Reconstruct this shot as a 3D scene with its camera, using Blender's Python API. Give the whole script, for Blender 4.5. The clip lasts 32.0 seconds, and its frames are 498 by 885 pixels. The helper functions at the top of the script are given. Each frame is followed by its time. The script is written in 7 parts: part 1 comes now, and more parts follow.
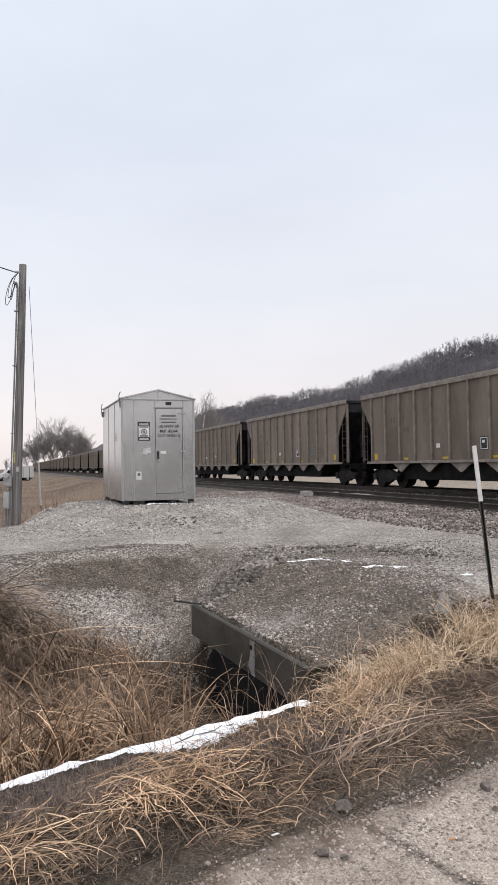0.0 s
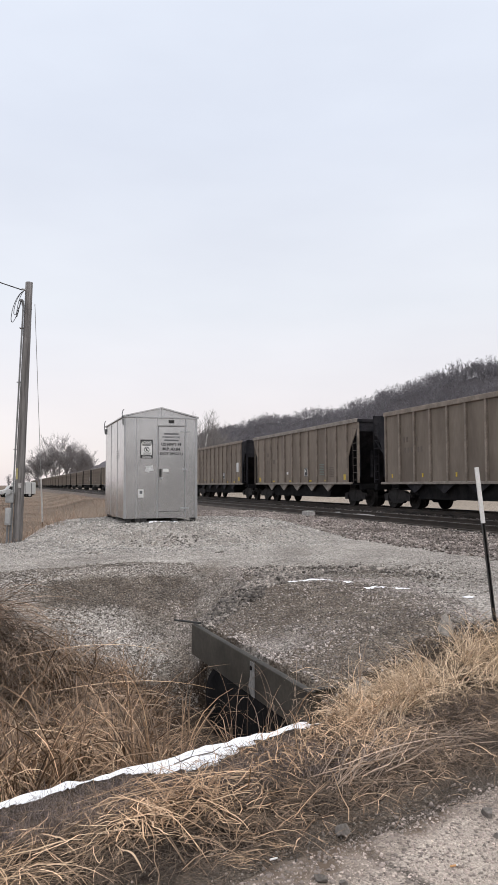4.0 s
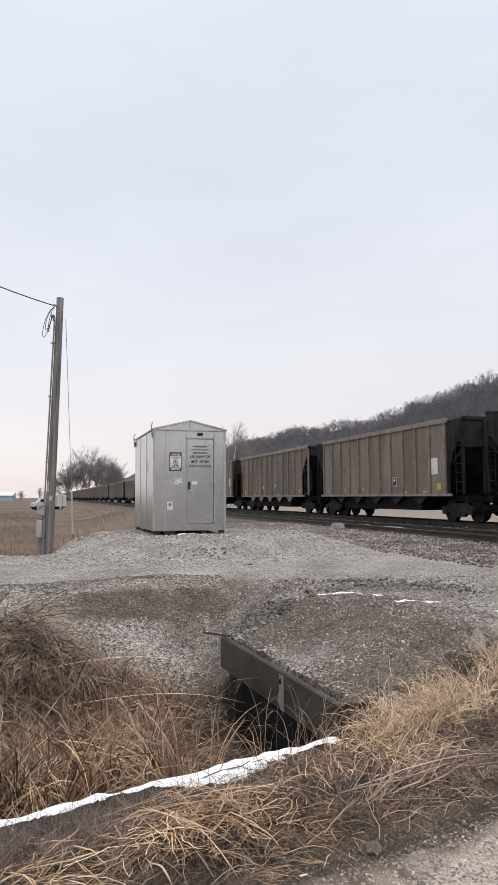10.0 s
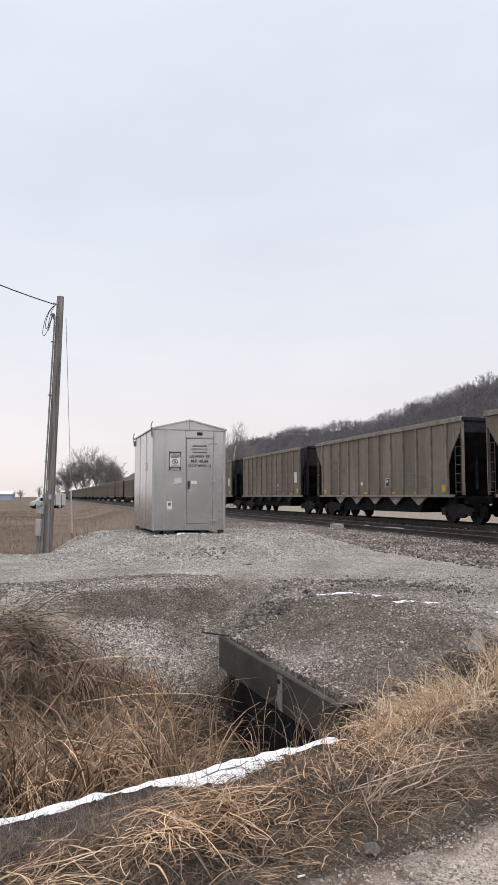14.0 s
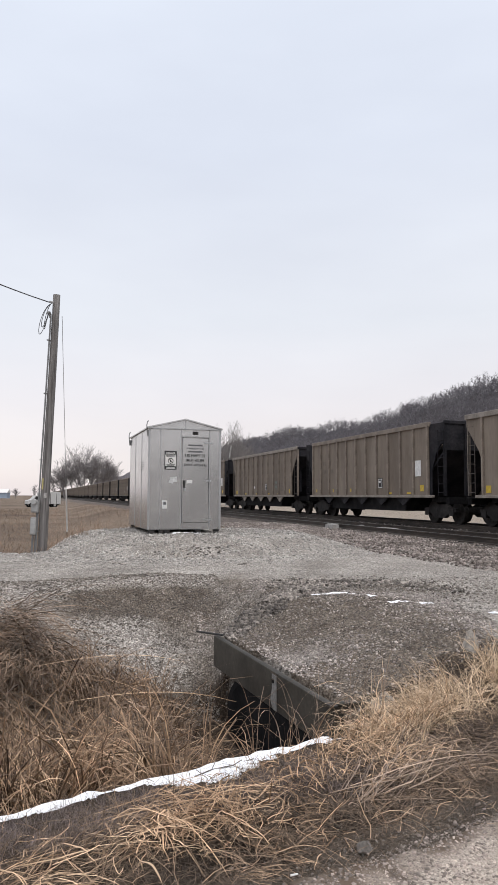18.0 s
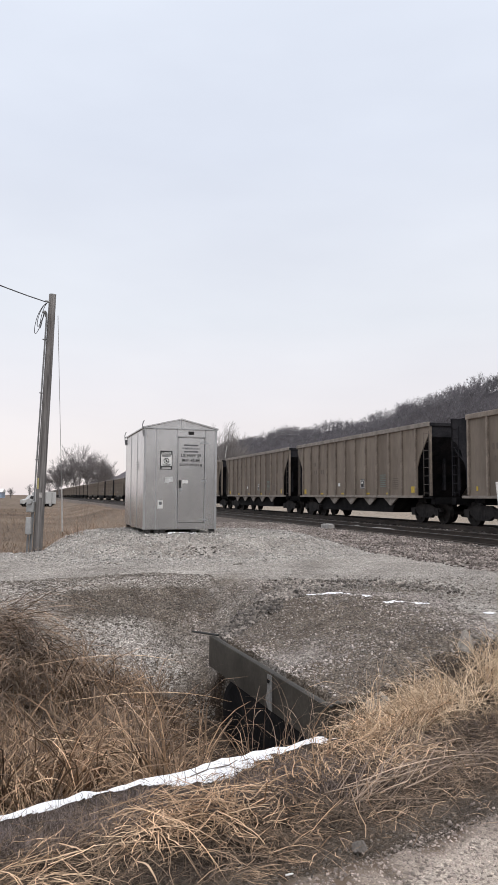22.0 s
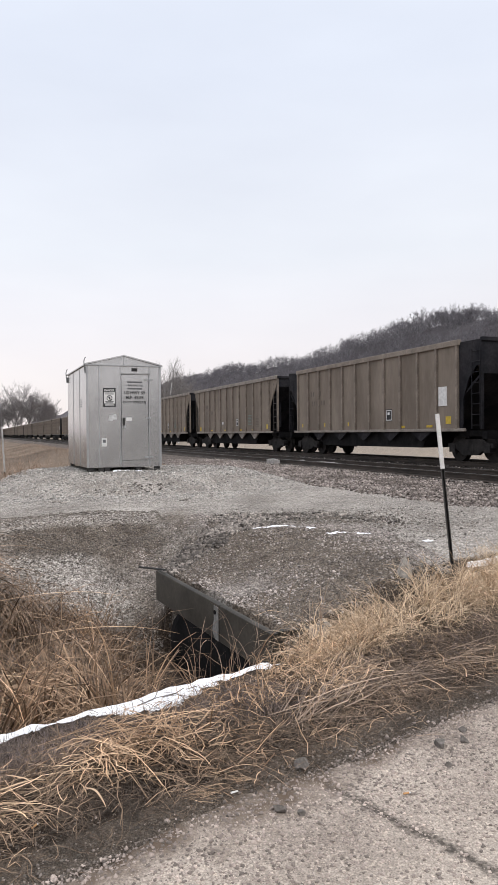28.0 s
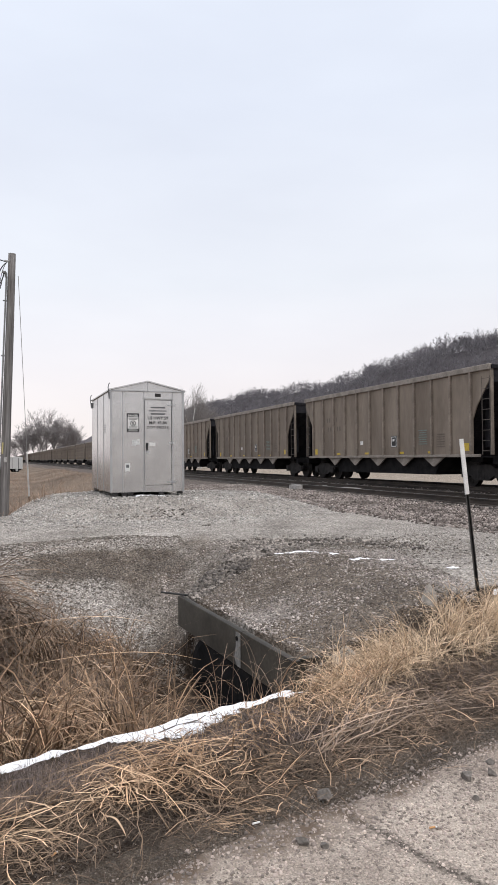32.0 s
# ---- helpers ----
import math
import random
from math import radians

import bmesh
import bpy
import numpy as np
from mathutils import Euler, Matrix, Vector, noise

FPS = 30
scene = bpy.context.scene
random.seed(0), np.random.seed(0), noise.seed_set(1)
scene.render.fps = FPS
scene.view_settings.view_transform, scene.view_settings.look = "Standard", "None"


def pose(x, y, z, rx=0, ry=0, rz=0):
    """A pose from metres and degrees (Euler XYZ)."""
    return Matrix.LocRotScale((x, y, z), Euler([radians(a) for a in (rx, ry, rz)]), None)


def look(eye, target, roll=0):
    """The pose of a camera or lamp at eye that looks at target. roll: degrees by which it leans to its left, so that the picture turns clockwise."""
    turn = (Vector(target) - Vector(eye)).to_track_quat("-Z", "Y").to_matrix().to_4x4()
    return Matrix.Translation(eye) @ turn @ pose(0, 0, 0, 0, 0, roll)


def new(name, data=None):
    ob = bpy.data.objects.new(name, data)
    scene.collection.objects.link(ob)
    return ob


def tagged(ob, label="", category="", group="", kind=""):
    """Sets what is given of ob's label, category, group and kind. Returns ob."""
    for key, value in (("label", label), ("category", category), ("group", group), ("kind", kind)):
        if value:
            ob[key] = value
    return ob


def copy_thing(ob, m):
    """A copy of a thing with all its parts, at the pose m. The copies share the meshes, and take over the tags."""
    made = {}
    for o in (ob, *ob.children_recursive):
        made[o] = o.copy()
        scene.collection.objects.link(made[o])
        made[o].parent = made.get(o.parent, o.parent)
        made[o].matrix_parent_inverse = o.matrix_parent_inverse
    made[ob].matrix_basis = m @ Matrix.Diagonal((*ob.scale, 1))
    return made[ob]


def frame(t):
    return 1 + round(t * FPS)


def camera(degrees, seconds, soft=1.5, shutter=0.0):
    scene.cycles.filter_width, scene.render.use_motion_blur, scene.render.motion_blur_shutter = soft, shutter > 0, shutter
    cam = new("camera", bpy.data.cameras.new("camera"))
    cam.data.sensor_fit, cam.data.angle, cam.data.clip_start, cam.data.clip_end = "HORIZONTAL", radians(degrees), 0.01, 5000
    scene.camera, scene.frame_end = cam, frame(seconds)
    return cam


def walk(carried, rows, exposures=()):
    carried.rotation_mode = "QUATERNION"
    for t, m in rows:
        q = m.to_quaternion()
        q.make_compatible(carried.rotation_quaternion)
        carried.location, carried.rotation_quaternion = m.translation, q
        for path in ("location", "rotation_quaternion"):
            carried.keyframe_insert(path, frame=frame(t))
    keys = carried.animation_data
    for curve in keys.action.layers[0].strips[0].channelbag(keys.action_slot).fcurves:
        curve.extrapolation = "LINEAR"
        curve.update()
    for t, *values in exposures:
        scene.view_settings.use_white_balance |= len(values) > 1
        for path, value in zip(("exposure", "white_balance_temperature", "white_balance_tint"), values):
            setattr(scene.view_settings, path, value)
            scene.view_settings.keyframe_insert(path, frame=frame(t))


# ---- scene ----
cam = camera(38.7, 32.0, 0.9)
PATH = [
    (0, (-0.002, 0.029, 0.947), (0.084, 2.026, 1.011), -0.9),
    (0.5, (-0.002, 0.028, 0.948), (0.084, 2.025, 1.02), -0.7),
    (1, (-0.002, 0.021, 0.952), (0.082, 2.018, 1.031), -0.6),
    (1.5, (-0.004, 0.019, 0.951), (0.078, 2.016, 1.037), -0.4),
    (2, (-0.004, 0.016, 0.952), (0.081, 2.012, 1.046), -0.3),
    (2.5, (-0.002, 0.021, 0.951), (0.085, 2.016, 1.053), -0.2),
    (3, (-0.001, 0.018, 0.949), (0.088, 2.013, 1.059), -0.2),
    (3.5, (-0.003, 0.021, 0.948), (0.084, 2.016, 1.064), -0.2),
    (5.5, (0.0, 0.021, 0.947), (0.041, 2.017, 1.066), -0.6),
    (6, (0.001, 0.024, 0.946), (0.032, 2.02, 1.071), -0.8),
    (6.5, (0.003, 0.02, 0.949), (0.025, 2.016, 1.08), -0.8),
    (7, (0.001, 0.012, 0.95), (0.015, 2.007, 1.09), -0.8),
    (7.5, (0.0, 0.018, 0.949), (0.008, 2.012, 1.095), -0.8),
    (8, (-0.002, 0.017, 0.947), (0.003, 2.012, 1.097), -0.6),
    (8.5, (-0.001, 0.014, 0.949), (0.001, 2.008, 1.1), -0.5),
    (9, (0.001, 0.011, 0.949), (0.001, 2.006, 1.1), -0.5),
    (9.5, (0.0, 0.015, 0.948), (-0.001, 2.009, 1.1), -0.4),
    (10, (0.0, 0.009, 0.95), (-0.001, 2.003, 1.102), -0.3),
    (10.5, (-0.001, 0.017, 0.946), (-0.003, 2.011, 1.1), -0.2),
    (11, (-0.001, 0.006, 0.952), (-0.003, 2.0, 1.105), -0.1),
    (11.5, (0.0, 0.012, 0.948), (-0.001, 2.006, 1.102), -0.0),
    (12, (-0.001, 0.01, 0.952), (-0.001, 2.004, 1.104), 0.0),
    (12.5, (-0.001, 0.012, 0.951), (0.0, 2.006, 1.103), 0.0),
    (13, (0.0, 0.014, 0.949), (0.0, 2.009, 1.101), -0.0),
    (13.5, (-0.001, 0.019, 0.947), (-0.001, 2.014, 1.099), -0.0),
    (14, (-0.001, 0.019, 0.947), (-0.001, 2.014, 1.099), 0.0),
    (14.5, (-0.001, 0.011, 0.952), (-0.001, 2.006, 1.103), 0.0),
    (16.5, (-0.002, 0.014, 0.949), (0.008, 2.008, 1.101), 0.2),
    (17, (0.002, 0.02, 0.945), (0.011, 2.014, 1.096), 0.2),
    (17.5, (-0.003, 0.013, 0.949), (0.009, 2.007, 1.099), 0.2),
    (18, (0.0, 0.016, 0.945), (0.012, 2.01, 1.096), 0.3),
    (18.5, (-0.002, 0.021, 0.943), (0.011, 2.015, 1.094), 0.3),
    (19, (-0.001, 0.022, 0.944), (0.012, 2.016, 1.094), 0.3),
    (19.5, (-0.005, 0.012, 0.947), (0.009, 2.007, 1.097), 0.3),
    (20, (0.0, 0.017, 0.944), (0.013, 2.011, 1.095), 0.3),
    (20.5, (-0.002, 0.019, 0.946), (0.013, 2.013, 1.096), 0.3),
    (21, (0.001, 0.014, 0.948), (0.017, 2.008, 1.098), 0.3),
    (21.5, (-0.003, 0.012, 0.95), (0.017, 2.006, 1.1), 0.4),
    (22, (-0.002, 0.011, 0.947), (0.022, 2.005, 1.098), 0.4),
    (22.5, (-0.002, 0.018, 0.945), (0.026, 2.012, 1.096), 0.4),
    (23, (-0.004, 0.016, 0.947), (0.028, 2.009, 1.1), 0.4),
    (23.5, (-0.003, 0.016, 0.945), (0.031, 2.01, 1.103), 0.3),
    (24, (-0.001, 0.013, 0.944), (0.03, 2.006, 1.108), 0.2),
    (24.5, (0.0, 0.012, 0.946), (0.027, 2.005, 1.106), 0.0),
    (25, (0.002, 0.011, 0.945), (0.032, 2.006, 1.087), 0.3),
    (25.5, (0.004, 0.031, 0.955), (0.05, 2.028, 1.063), 0.9),
    (27.5, (0.026, 0.035, 0.936), (0.203, 2.027, 0.918), 0.4),
    (28, (0.022, 0.043, 0.932), (0.198, 2.035, 0.905), -0.5),
    (28.5, (0.023, 0.042, 0.934), (0.188, 2.035, 0.908), -0.8),
    (29, (0.019, 0.046, 0.936), (0.172, 2.04, 0.918), -0.8),
    (29.5, (0.028, 0.036, 0.936), (0.168, 2.031, 0.93), -0.9),
    (30, (0.022, 0.045, 0.931), (0.156, 2.04, 0.938), -0.8),
    (30.5, (0.021, 0.042, 0.929), (0.15, 2.037, 0.947), -0.7),
    (31, (0.024, 0.04, 0.933), (0.148, 2.036, 0.961), -0.6),
    (31.5, (0.026, 0.041, 0.929), (0.144, 2.037, 0.965), -0.5),
    (32, (0.023, 0.042, 0.928), (0.136, 2.039, 0.973), -0.4),
]
walk(cam, [(t, look(eye, target, roll)) for t, eye, target, roll in PATH], exposures=[(0.0, 0.0), (6.0, 0.0), (9.0, -0.03), (24.0, -0.03), (28.0, 0.06), (32.0, 0.06)])

# ---- plan ----
# World: the eye stands near (0, 0, 0.95); rail heads lie at z = RAIL. The railway runs towards -x +y.
HEAD = 16.38
UX, UY = -math.sin(radians(HEAD)), math.cos(radians(HEAD))    # along the track, the way the train goes
NX, NY = UY, -UX                                               # across it, away from the eye
RAIL = -0.12
NEAR_TRACK, TRAIN_TRACK = 12.3, 16.77                          # track centres, across
EX, EY = 0.84, 0.5426                                          # along the highway edge
ROAD_EDGE = 2.4
CAR_PITCH = 16.18
SPEED = 20.412
PHASE = 33.43                                                  # head end of the key car along the track at 9 s


def on_track(s, m, z=0.0, turn=0.0):
    """A pose at s along the track and m across it, turned with the track."""
    return pose(UX * s + NX * m, UY * s + NY * m, z, 0, 0, HEAD + turn)


def sstep(v, a, b):
    t = np.clip((v - a) / (b - a), 0, 1)
    return t * t * (3 - 2 * t)


# ---- light ----
world = bpy.data.worlds.new("overcast_sky")
scene.world = world
world.use_nodes = True
wn, wl = world.node_tree.nodes, world.node_tree.links
wn.clear()
w_out, w_bg = wn.new("ShaderNodeOutputWorld"), wn.new("ShaderNodeBackground")
w_co, w_sep = wn.new("ShaderNodeTexCoord"), wn.new("ShaderNodeSeparateXYZ")
w_ramp, w_noise, w_map = wn.new("ShaderNodeValToRGB"), wn.new("ShaderNodeTexNoise"), wn.new("ShaderNodeMapping")
w_mix, w_cloud = wn.new("ShaderNodeMixRGB"), wn.new("ShaderNodeValToRGB")
w_sky, w_add = wn.new("ShaderNodeTexSky"), wn.new("ShaderNodeMixRGB")
w_sky.sky_type, w_sky.sun_disc = "NISHITA", False
w_sky.sun_elevation, w_sky.sun_rotation = radians(38), radians(150)
wl.new(w_co.outputs["Generated"], w_sep.inputs[0])
wl.new(w_sep.outputs["Z"], w_ramp.inputs[0])
cr = w_ramp.color_ramp
cr.elements[0].position, cr.elements[0].color = 0.0, (0.82, 0.735, 0.75, 1)
cr.elements[1].position, cr.elements[1].color = 1.0, (1.97, 1.92, 1.95, 1)
for at, col in ((0.10, (0.835, 0.767, 0.775)), (0.24, (0.80, 0.808, 0.845)), (0.45, (0.757, 0.795, 0.885)), (0.62, (0.80, 0.85, 0.95))):
    cr.elements.new(at).color = (*col, 1)
w_map.inputs["Scale"].default_value = (1.6, 1.6, 5.0)
wl.new(w_co.outputs["Generated"], w_map.inputs[0])
wl.new(w_map.outputs[0], w_noise.inputs["Vector"])
w_noise.inputs["Scale"].default_value, w_noise.inputs["Detail"].default_value = 1.7, 4.0
w_cloud.color_ramp.elements[0].position, w_cloud.color_ramp.elements[0].color = 0.3, (0.955, 0.955, 0.96, 1)
w_cloud.color_ramp.elements[1].position, w_cloud.color_ramp.elements[1].color = 0.7, (1.035, 1.035, 1.03, 1)
wl.new(w_noise.outputs[0], w_cloud.inputs[0])
w_mix.blend_type = "MULTIPLY"
w_mix.inputs[0].default_value = 1.0
wl.new(w_ramp.outputs[0], w_mix.inputs[1])
wl.new(w_cloud.outputs[0], w_mix.inputs[2])
w_add.blend_type = "MIX"
w_add.inputs[0].default_value = 0.02
wl.new(w_mix.outputs[0], w_add.inputs[1])
wl.new(w_sky.outputs[0], w_add.inputs[2])
wl.new(w_add.outputs[0], w_bg.inputs[0])
w_bg.inputs[1].default_value = 1.0
wl.new(w_bg.outputs[0], w_out.inputs[0])

sun = new("sun", bpy.data.lights.new("sun", "SUN"))
sun.data.energy, sun.data.angle, sun.data.color = 0.9, radians(25), (1.0, 0.96, 0.9)
sun.matrix_world = look((0, 0, 30), (-9, 16, 0))
sun.location = (0, 0, 60)


# ---- materials ----
def material(name, colors, scale=4.0, rough=0.85, metal=0.0, bump=0.0, bump_scale=40.0, fine=0.25, spread=0.0, detail=5.0, stretch=(1, 1, 1), lo=0.35, hi=0.65, where="Object", gloss=0.5):
    """Two-scale procedural surface: colour patches from large noise, fine grain over it, bump; spread varies it from object to object."""
    m = bpy.data.materials.new(name)
    m.use_nodes = True
    nt, b = m.node_tree, m.node_tree.nodes["Principled BSDF"]
    N, L = nt.nodes.new, nt.links.new
    co, mp = N("ShaderNodeTexCoord"), N("ShaderNodeMapping")
    mp.inputs["Scale"].default_value = stretch
    L(co.outputs[where], mp.inputs[0])
    n1, ramp = N("ShaderNodeTexNoise"), N("ShaderNodeValToRGB")
    n1.inputs["Scale"].default_value, n1.inputs["Detail"].default_value = scale, detail
    L(mp.outputs[0], n1.inputs["Vector"])
    els = ramp.color_ramp.elements
    els[0].position, els[0].color = lo, (*colors[0], 1)
    els[1].position, els[1].color = hi, (*colors[-1], 1)
    for i, c in enumerate(colors[1:-1]):
        els.new(lo + (hi - lo) * (i + 1) / (len(colors) - 1)).color = (*c, 1)
    L(n1.outputs[0], ramp.inputs[0])
    n2 = N("ShaderNodeTexNoise")
    n2.inputs["Scale"].default_value, n2.inputs["Detail"].default_value = bump_scale, 3.0
    L(mp.outputs[0], n2.inputs["Vector"])
    grain, mul = N("ShaderNodeMapRange"), N("ShaderNodeMixRGB")
    grain.inputs["From Min"].default_value, grain.inputs["From Max"].default_value = 0.3, 0.7
    grain.inputs["To Min"].default_value, grain.inputs["To Max"].default_value = 1 - fine, 1 + fine
    L(n2.outputs[0], grain.inputs[0])
    mul.blend_type, mul.inputs[0].default_value = "MULTIPLY", 1.0
    L(ramp.outputs[0], mul.inputs[1])
    L(grain.outputs[0], mul.inputs[2])
    last = mul.outputs[0]
    if spread:
        info, vr, mul2 = N("ShaderNodeObjectInfo"), N("ShaderNodeMapRange"), N("ShaderNodeMixRGB")
        vr.inputs["To Min"].default_value, vr.inputs["To Max"].default_value = 1 - spread, 1 + spread
        L(info.outputs["Random"], vr.inputs[0])
        mul2.blend_type, mul2.inputs[0].default_value = "MULTIPLY", 1.0
        L(last, mul2.inputs[1])
        L(vr.outputs[0], mul2.inputs[2])
        last = mul2.outputs[0]
    L(last, b.inputs["Base Color"])
    b.inputs["Roughness"].default_value, b.inputs["Metallic"].default_value = rough, metal
    b.inputs["Specular IOR Level"].default_value = gloss
    if bump:
        bp = N("ShaderNodeBump")
        bp.inputs["Strength"].default_value, bp.inputs["Distance"].default_value = bump, 0.01
        L(n2.outputs[0], bp.inputs["Height"])
        L(bp.outputs[0], b.inputs["Normal"])
    return m


def islands(m, spread, hue=None):
    """Let every loose piece of a joined mesh differ in tone, and where hue is given lean towards that colour."""
    nt, b = m.node_tree, m.node_tree.nodes["Principled BSDF"]
    N, L = nt.nodes.new, nt.links.new
    src = b.inputs["Base Color"].links[0].from_socket
    geo, mr, mul = N("ShaderNodeNewGeometry"), N("ShaderNodeMapRange"), N("ShaderNodeMixRGB")
    mr.inputs["To Min"].default_value, mr.inputs["To Max"].default_value = 1 - spread, 1 + spread
    L(geo.outputs["Random Per Island"], mr.inputs[0])
    mul.blend_type, mul.inputs[0].default_value = "MULTIPLY", 1.0
    L(src, mul.inputs[1])
    L(mr.outputs[0], mul.inputs[2])
    last = mul.outputs[0]
    if hue:
        wn_, mx, pick = N("ShaderNodeTexWhiteNoise"), N("ShaderNodeMixRGB"), N("ShaderNodeMapRange")
        wn_.noise_dimensions = "1D"
        L(geo.outputs["Random Per Island"], wn_.inputs["W"])
        pick.inputs["From Min"].default_value, pick.inputs["From Max"].default_value = 0.45, 1.0
        L(wn_.outputs["Value"], pick.inputs[0])
        L(pick.outputs[0], mx.inputs[0])
        L(last, mx.inputs[1])
        mx.inputs[2].default_value = (*hue, 1)
        last = mx.outputs[0]
    L(last, b.inputs["Base Color"])
    return m


def plain(name, color, rough=0.7, metal=0.0):
    return material(name, [tuple(c * 0.88 for c in color), tuple(min(1, c * 1.1) for c in color)], scale=9, rough=rough, metal=metal, fine=0.08, bump_scale=120)


CAR_PAINT = material("weathered_taupe_car_paint", [(0.137, 0.108, 0.083), (0.185, 0.149, 0.116), (0.226, 0.186, 0.147)], scale=0.8, rough=0.72, bump=0.06, bump_scale=7, fine=0.08, spread=0.13, stretch=(1, 1.3, 0.4), where="Object")
# Paler than the side sheets: light caught by the ribs is in the colour.
CAR_RIB = material("weathered_taupe_lit_rib_paint", [(0.18, 0.147, 0.118), (0.27, 0.225, 0.184)], scale=2.0, rough=0.75, fine=0.15, bump_scale=14, spread=0.1)
CAR_LIGHT = material("pale_worn_sill_paint", [(0.19, 0.165, 0.14), (0.29, 0.255, 0.22)], scale=2.5, rough=0.7, fine=0.15, bump_scale=20)
# Also colours the disc that stands for shade under the headwall plate.
CAR_BLACK = material("black_underframe_and_shade", [(0.007, 0.007, 0.008), (0.018, 0.017, 0.017)], scale=3, rough=0.9, fine=0.25, bump_scale=25, gloss=0.1)
CAR_DARK = material("coal_stained_end_steel", [(0.012, 0.012, 0.015), (0.032, 0.030, 0.033)], scale=1.5, rough=0.8, fine=0.2, bump_scale=12, gloss=0.15)
FRAME_STEEL = material("grimy_truck_casting", [(0.012, 0.011, 0.011), (0.032, 0.029, 0.028)], scale=4, rough=0.75, fine=0.25, bump_scale=25, gloss=0.25)
CAR_GRIME = material("grimy_ladder_paint", [(0.05, 0.043, 0.038), (0.1, 0.085, 0.073)], scale=3, rough=0.8, fine=0.2, bump_scale=20)
COAL = material("black_coal_load", [(0.008, 0.008, 0.008), (0.03, 0.03, 0.03)], scale=6, rough=0.8, fine=0.4, bump=0.8, bump_scale=18, gloss=0.1)
TYRE = material("greasy_wheel_steel", [(0.012, 0.011, 0.010), (0.032, 0.028, 0.026)], scale=5, rough=0.7, metal=0.1, fine=0.2, gloss=0.2)
YELLOW = plain("faded_yellow_reflector", (0.55, 0.38, 0.03), 0.5)
WHITE = plain("dull_white_paint", (0.72, 0.71, 0.69), 0.6)
TEAL = plain("faded_teal_stencil", (0.16, 0.205, 0.185), 0.7)
STENCIL = plain("worn_dark_stencil", (0.135, 0.112, 0.093), 0.8)
BLACK = plain("black_print", (0.012, 0.012, 0.013), 0.6)
GREYPRINT = plain("grey_print", (0.12, 0.12, 0.125), 0.7)
ALU = material("dull_aluminium_sheet", [(0.45, 0.457, 0.463), (0.53, 0.537, 0.543)], scale=1.2, rough=0.25, metal=0.92, bump=0.04, bump_scale=6, fine=0.05)
ALU_TRIM = material("aluminium_trim", [(0.39, 0.395, 0.40), (0.48, 0.485, 0.49)], scale=3, rough=0.4, metal=0.8, fine=0.06)
DARK_STEEL = material("dark_weathered_steel", [(0.03, 0.03, 0.03), (0.07, 0.066, 0.062)], scale=4, rough=0.6, metal=0.4, fine=0.2)
RAIL_SIDE = material("brown_rail_steel", [(0.03, 0.024, 0.02), (0.065, 0.05, 0.04)], scale=6, rough=0.65, metal=0.3, fine=0.2, stretch=(1, 0.2, 1))
RAIL_TOP = material("polished_rail_head", [(0.16, 0.155, 0.15), (0.24, 0.235, 0.23)], scale=3, rough=0.35, metal=0.9, fine=0.1)
TIE = material("creosoted_timber", [(0.022, 0.018, 0.015), (0.06, 0.05, 0.042)], scale=3, rough=0.85, bump=0.4, bump_scale=30, fine=0.3, spread=0.25, stretch=(0.3, 2, 2))
POLE_WOOD = material("grey_weathered_pole_wood", [(0.095, 0.087, 0.083), (0.155, 0.144, 0.138), (0.21, 0.198, 0.19)], scale=7, rough=0.9, bump=0.5, bump_scale=26, fine=0.28, stretch=(3.5, 3.5, 0.12))
CONDUIT = plain("grey_plastic_conduit", (0.19, 0.19, 0.192), 0.6)
BOX_GREY = plain("grey_meter_box_paint", (0.36, 0.36, 0.355), 0.6)
CABLE = plain("black_cable", (0.05, 0.05, 0.052), 0.6)
PLATE = material("dark_painted_steel_plate", [(0.036, 0.032, 0.026), (0.06, 0.053, 0.043), (0.08, 0.071, 0.058)], scale=2.2, rough=0.62, metal=0.25, bump=0.12, bump_scale=30, fine=0.18)
PALE_STAIN = material("pale_splash_on_steel", [(0.16, 0.155, 0.145), (0.30, 0.29, 0.275)], scale=14, rough=0.8, fine=0.2)
SNOW = material("old_crusty_snow", [(0.80, 0.81, 0.84), (0.90, 0.90, 0.91)], scale=7, rough=0.6, bump=0.4, bump_scale=35, fine=0.06)
ROCK = material("pale_broken_concrete", [(0.2, 0.18, 0.157), (0.39, 0.355, 0.31)], scale=9, rough=0.9, bump=0.7, bump_scale=45, fine=0.25)
BARK = material("grey_brown_bark", [(0.19, 0.174, 0.174), (0.27, 0.25, 0.248)], scale=1.5, rough=0.9, fine=0.2)
PALE_BARK = material("pale_sycamore_bark", [(0.32, 0.305, 0.295), (0.55, 0.53, 0.51)], scale=0.8, rough=0.9, fine=0.2)
# Crowns lifted towards pale mauve: distance haze put into the colour.
WOODS = islands(material("haze_tinted_bare_woods", [(0.15, 0.143, 0.154), (0.215, 0.205, 0.218)], scale=0.09, rough=0.95, fine=0.16, bump_scale=0.9, stretch=(1, 1, 0.4)), 0.12)
# Shade among the trees put into the colour of the sheet under the crowns.
SHADEWOODS = material("shaded_winter_understorey", [(0.052, 0.047, 0.05), (0.072, 0.066, 0.07)], scale=0.05, rough=0.95, fine=0.1, bump_scale=0.5, gloss=0.1)
WOODS.node_tree.nodes["Principled BSDF"].inputs["Specular IOR Level"].default_value = 0.1
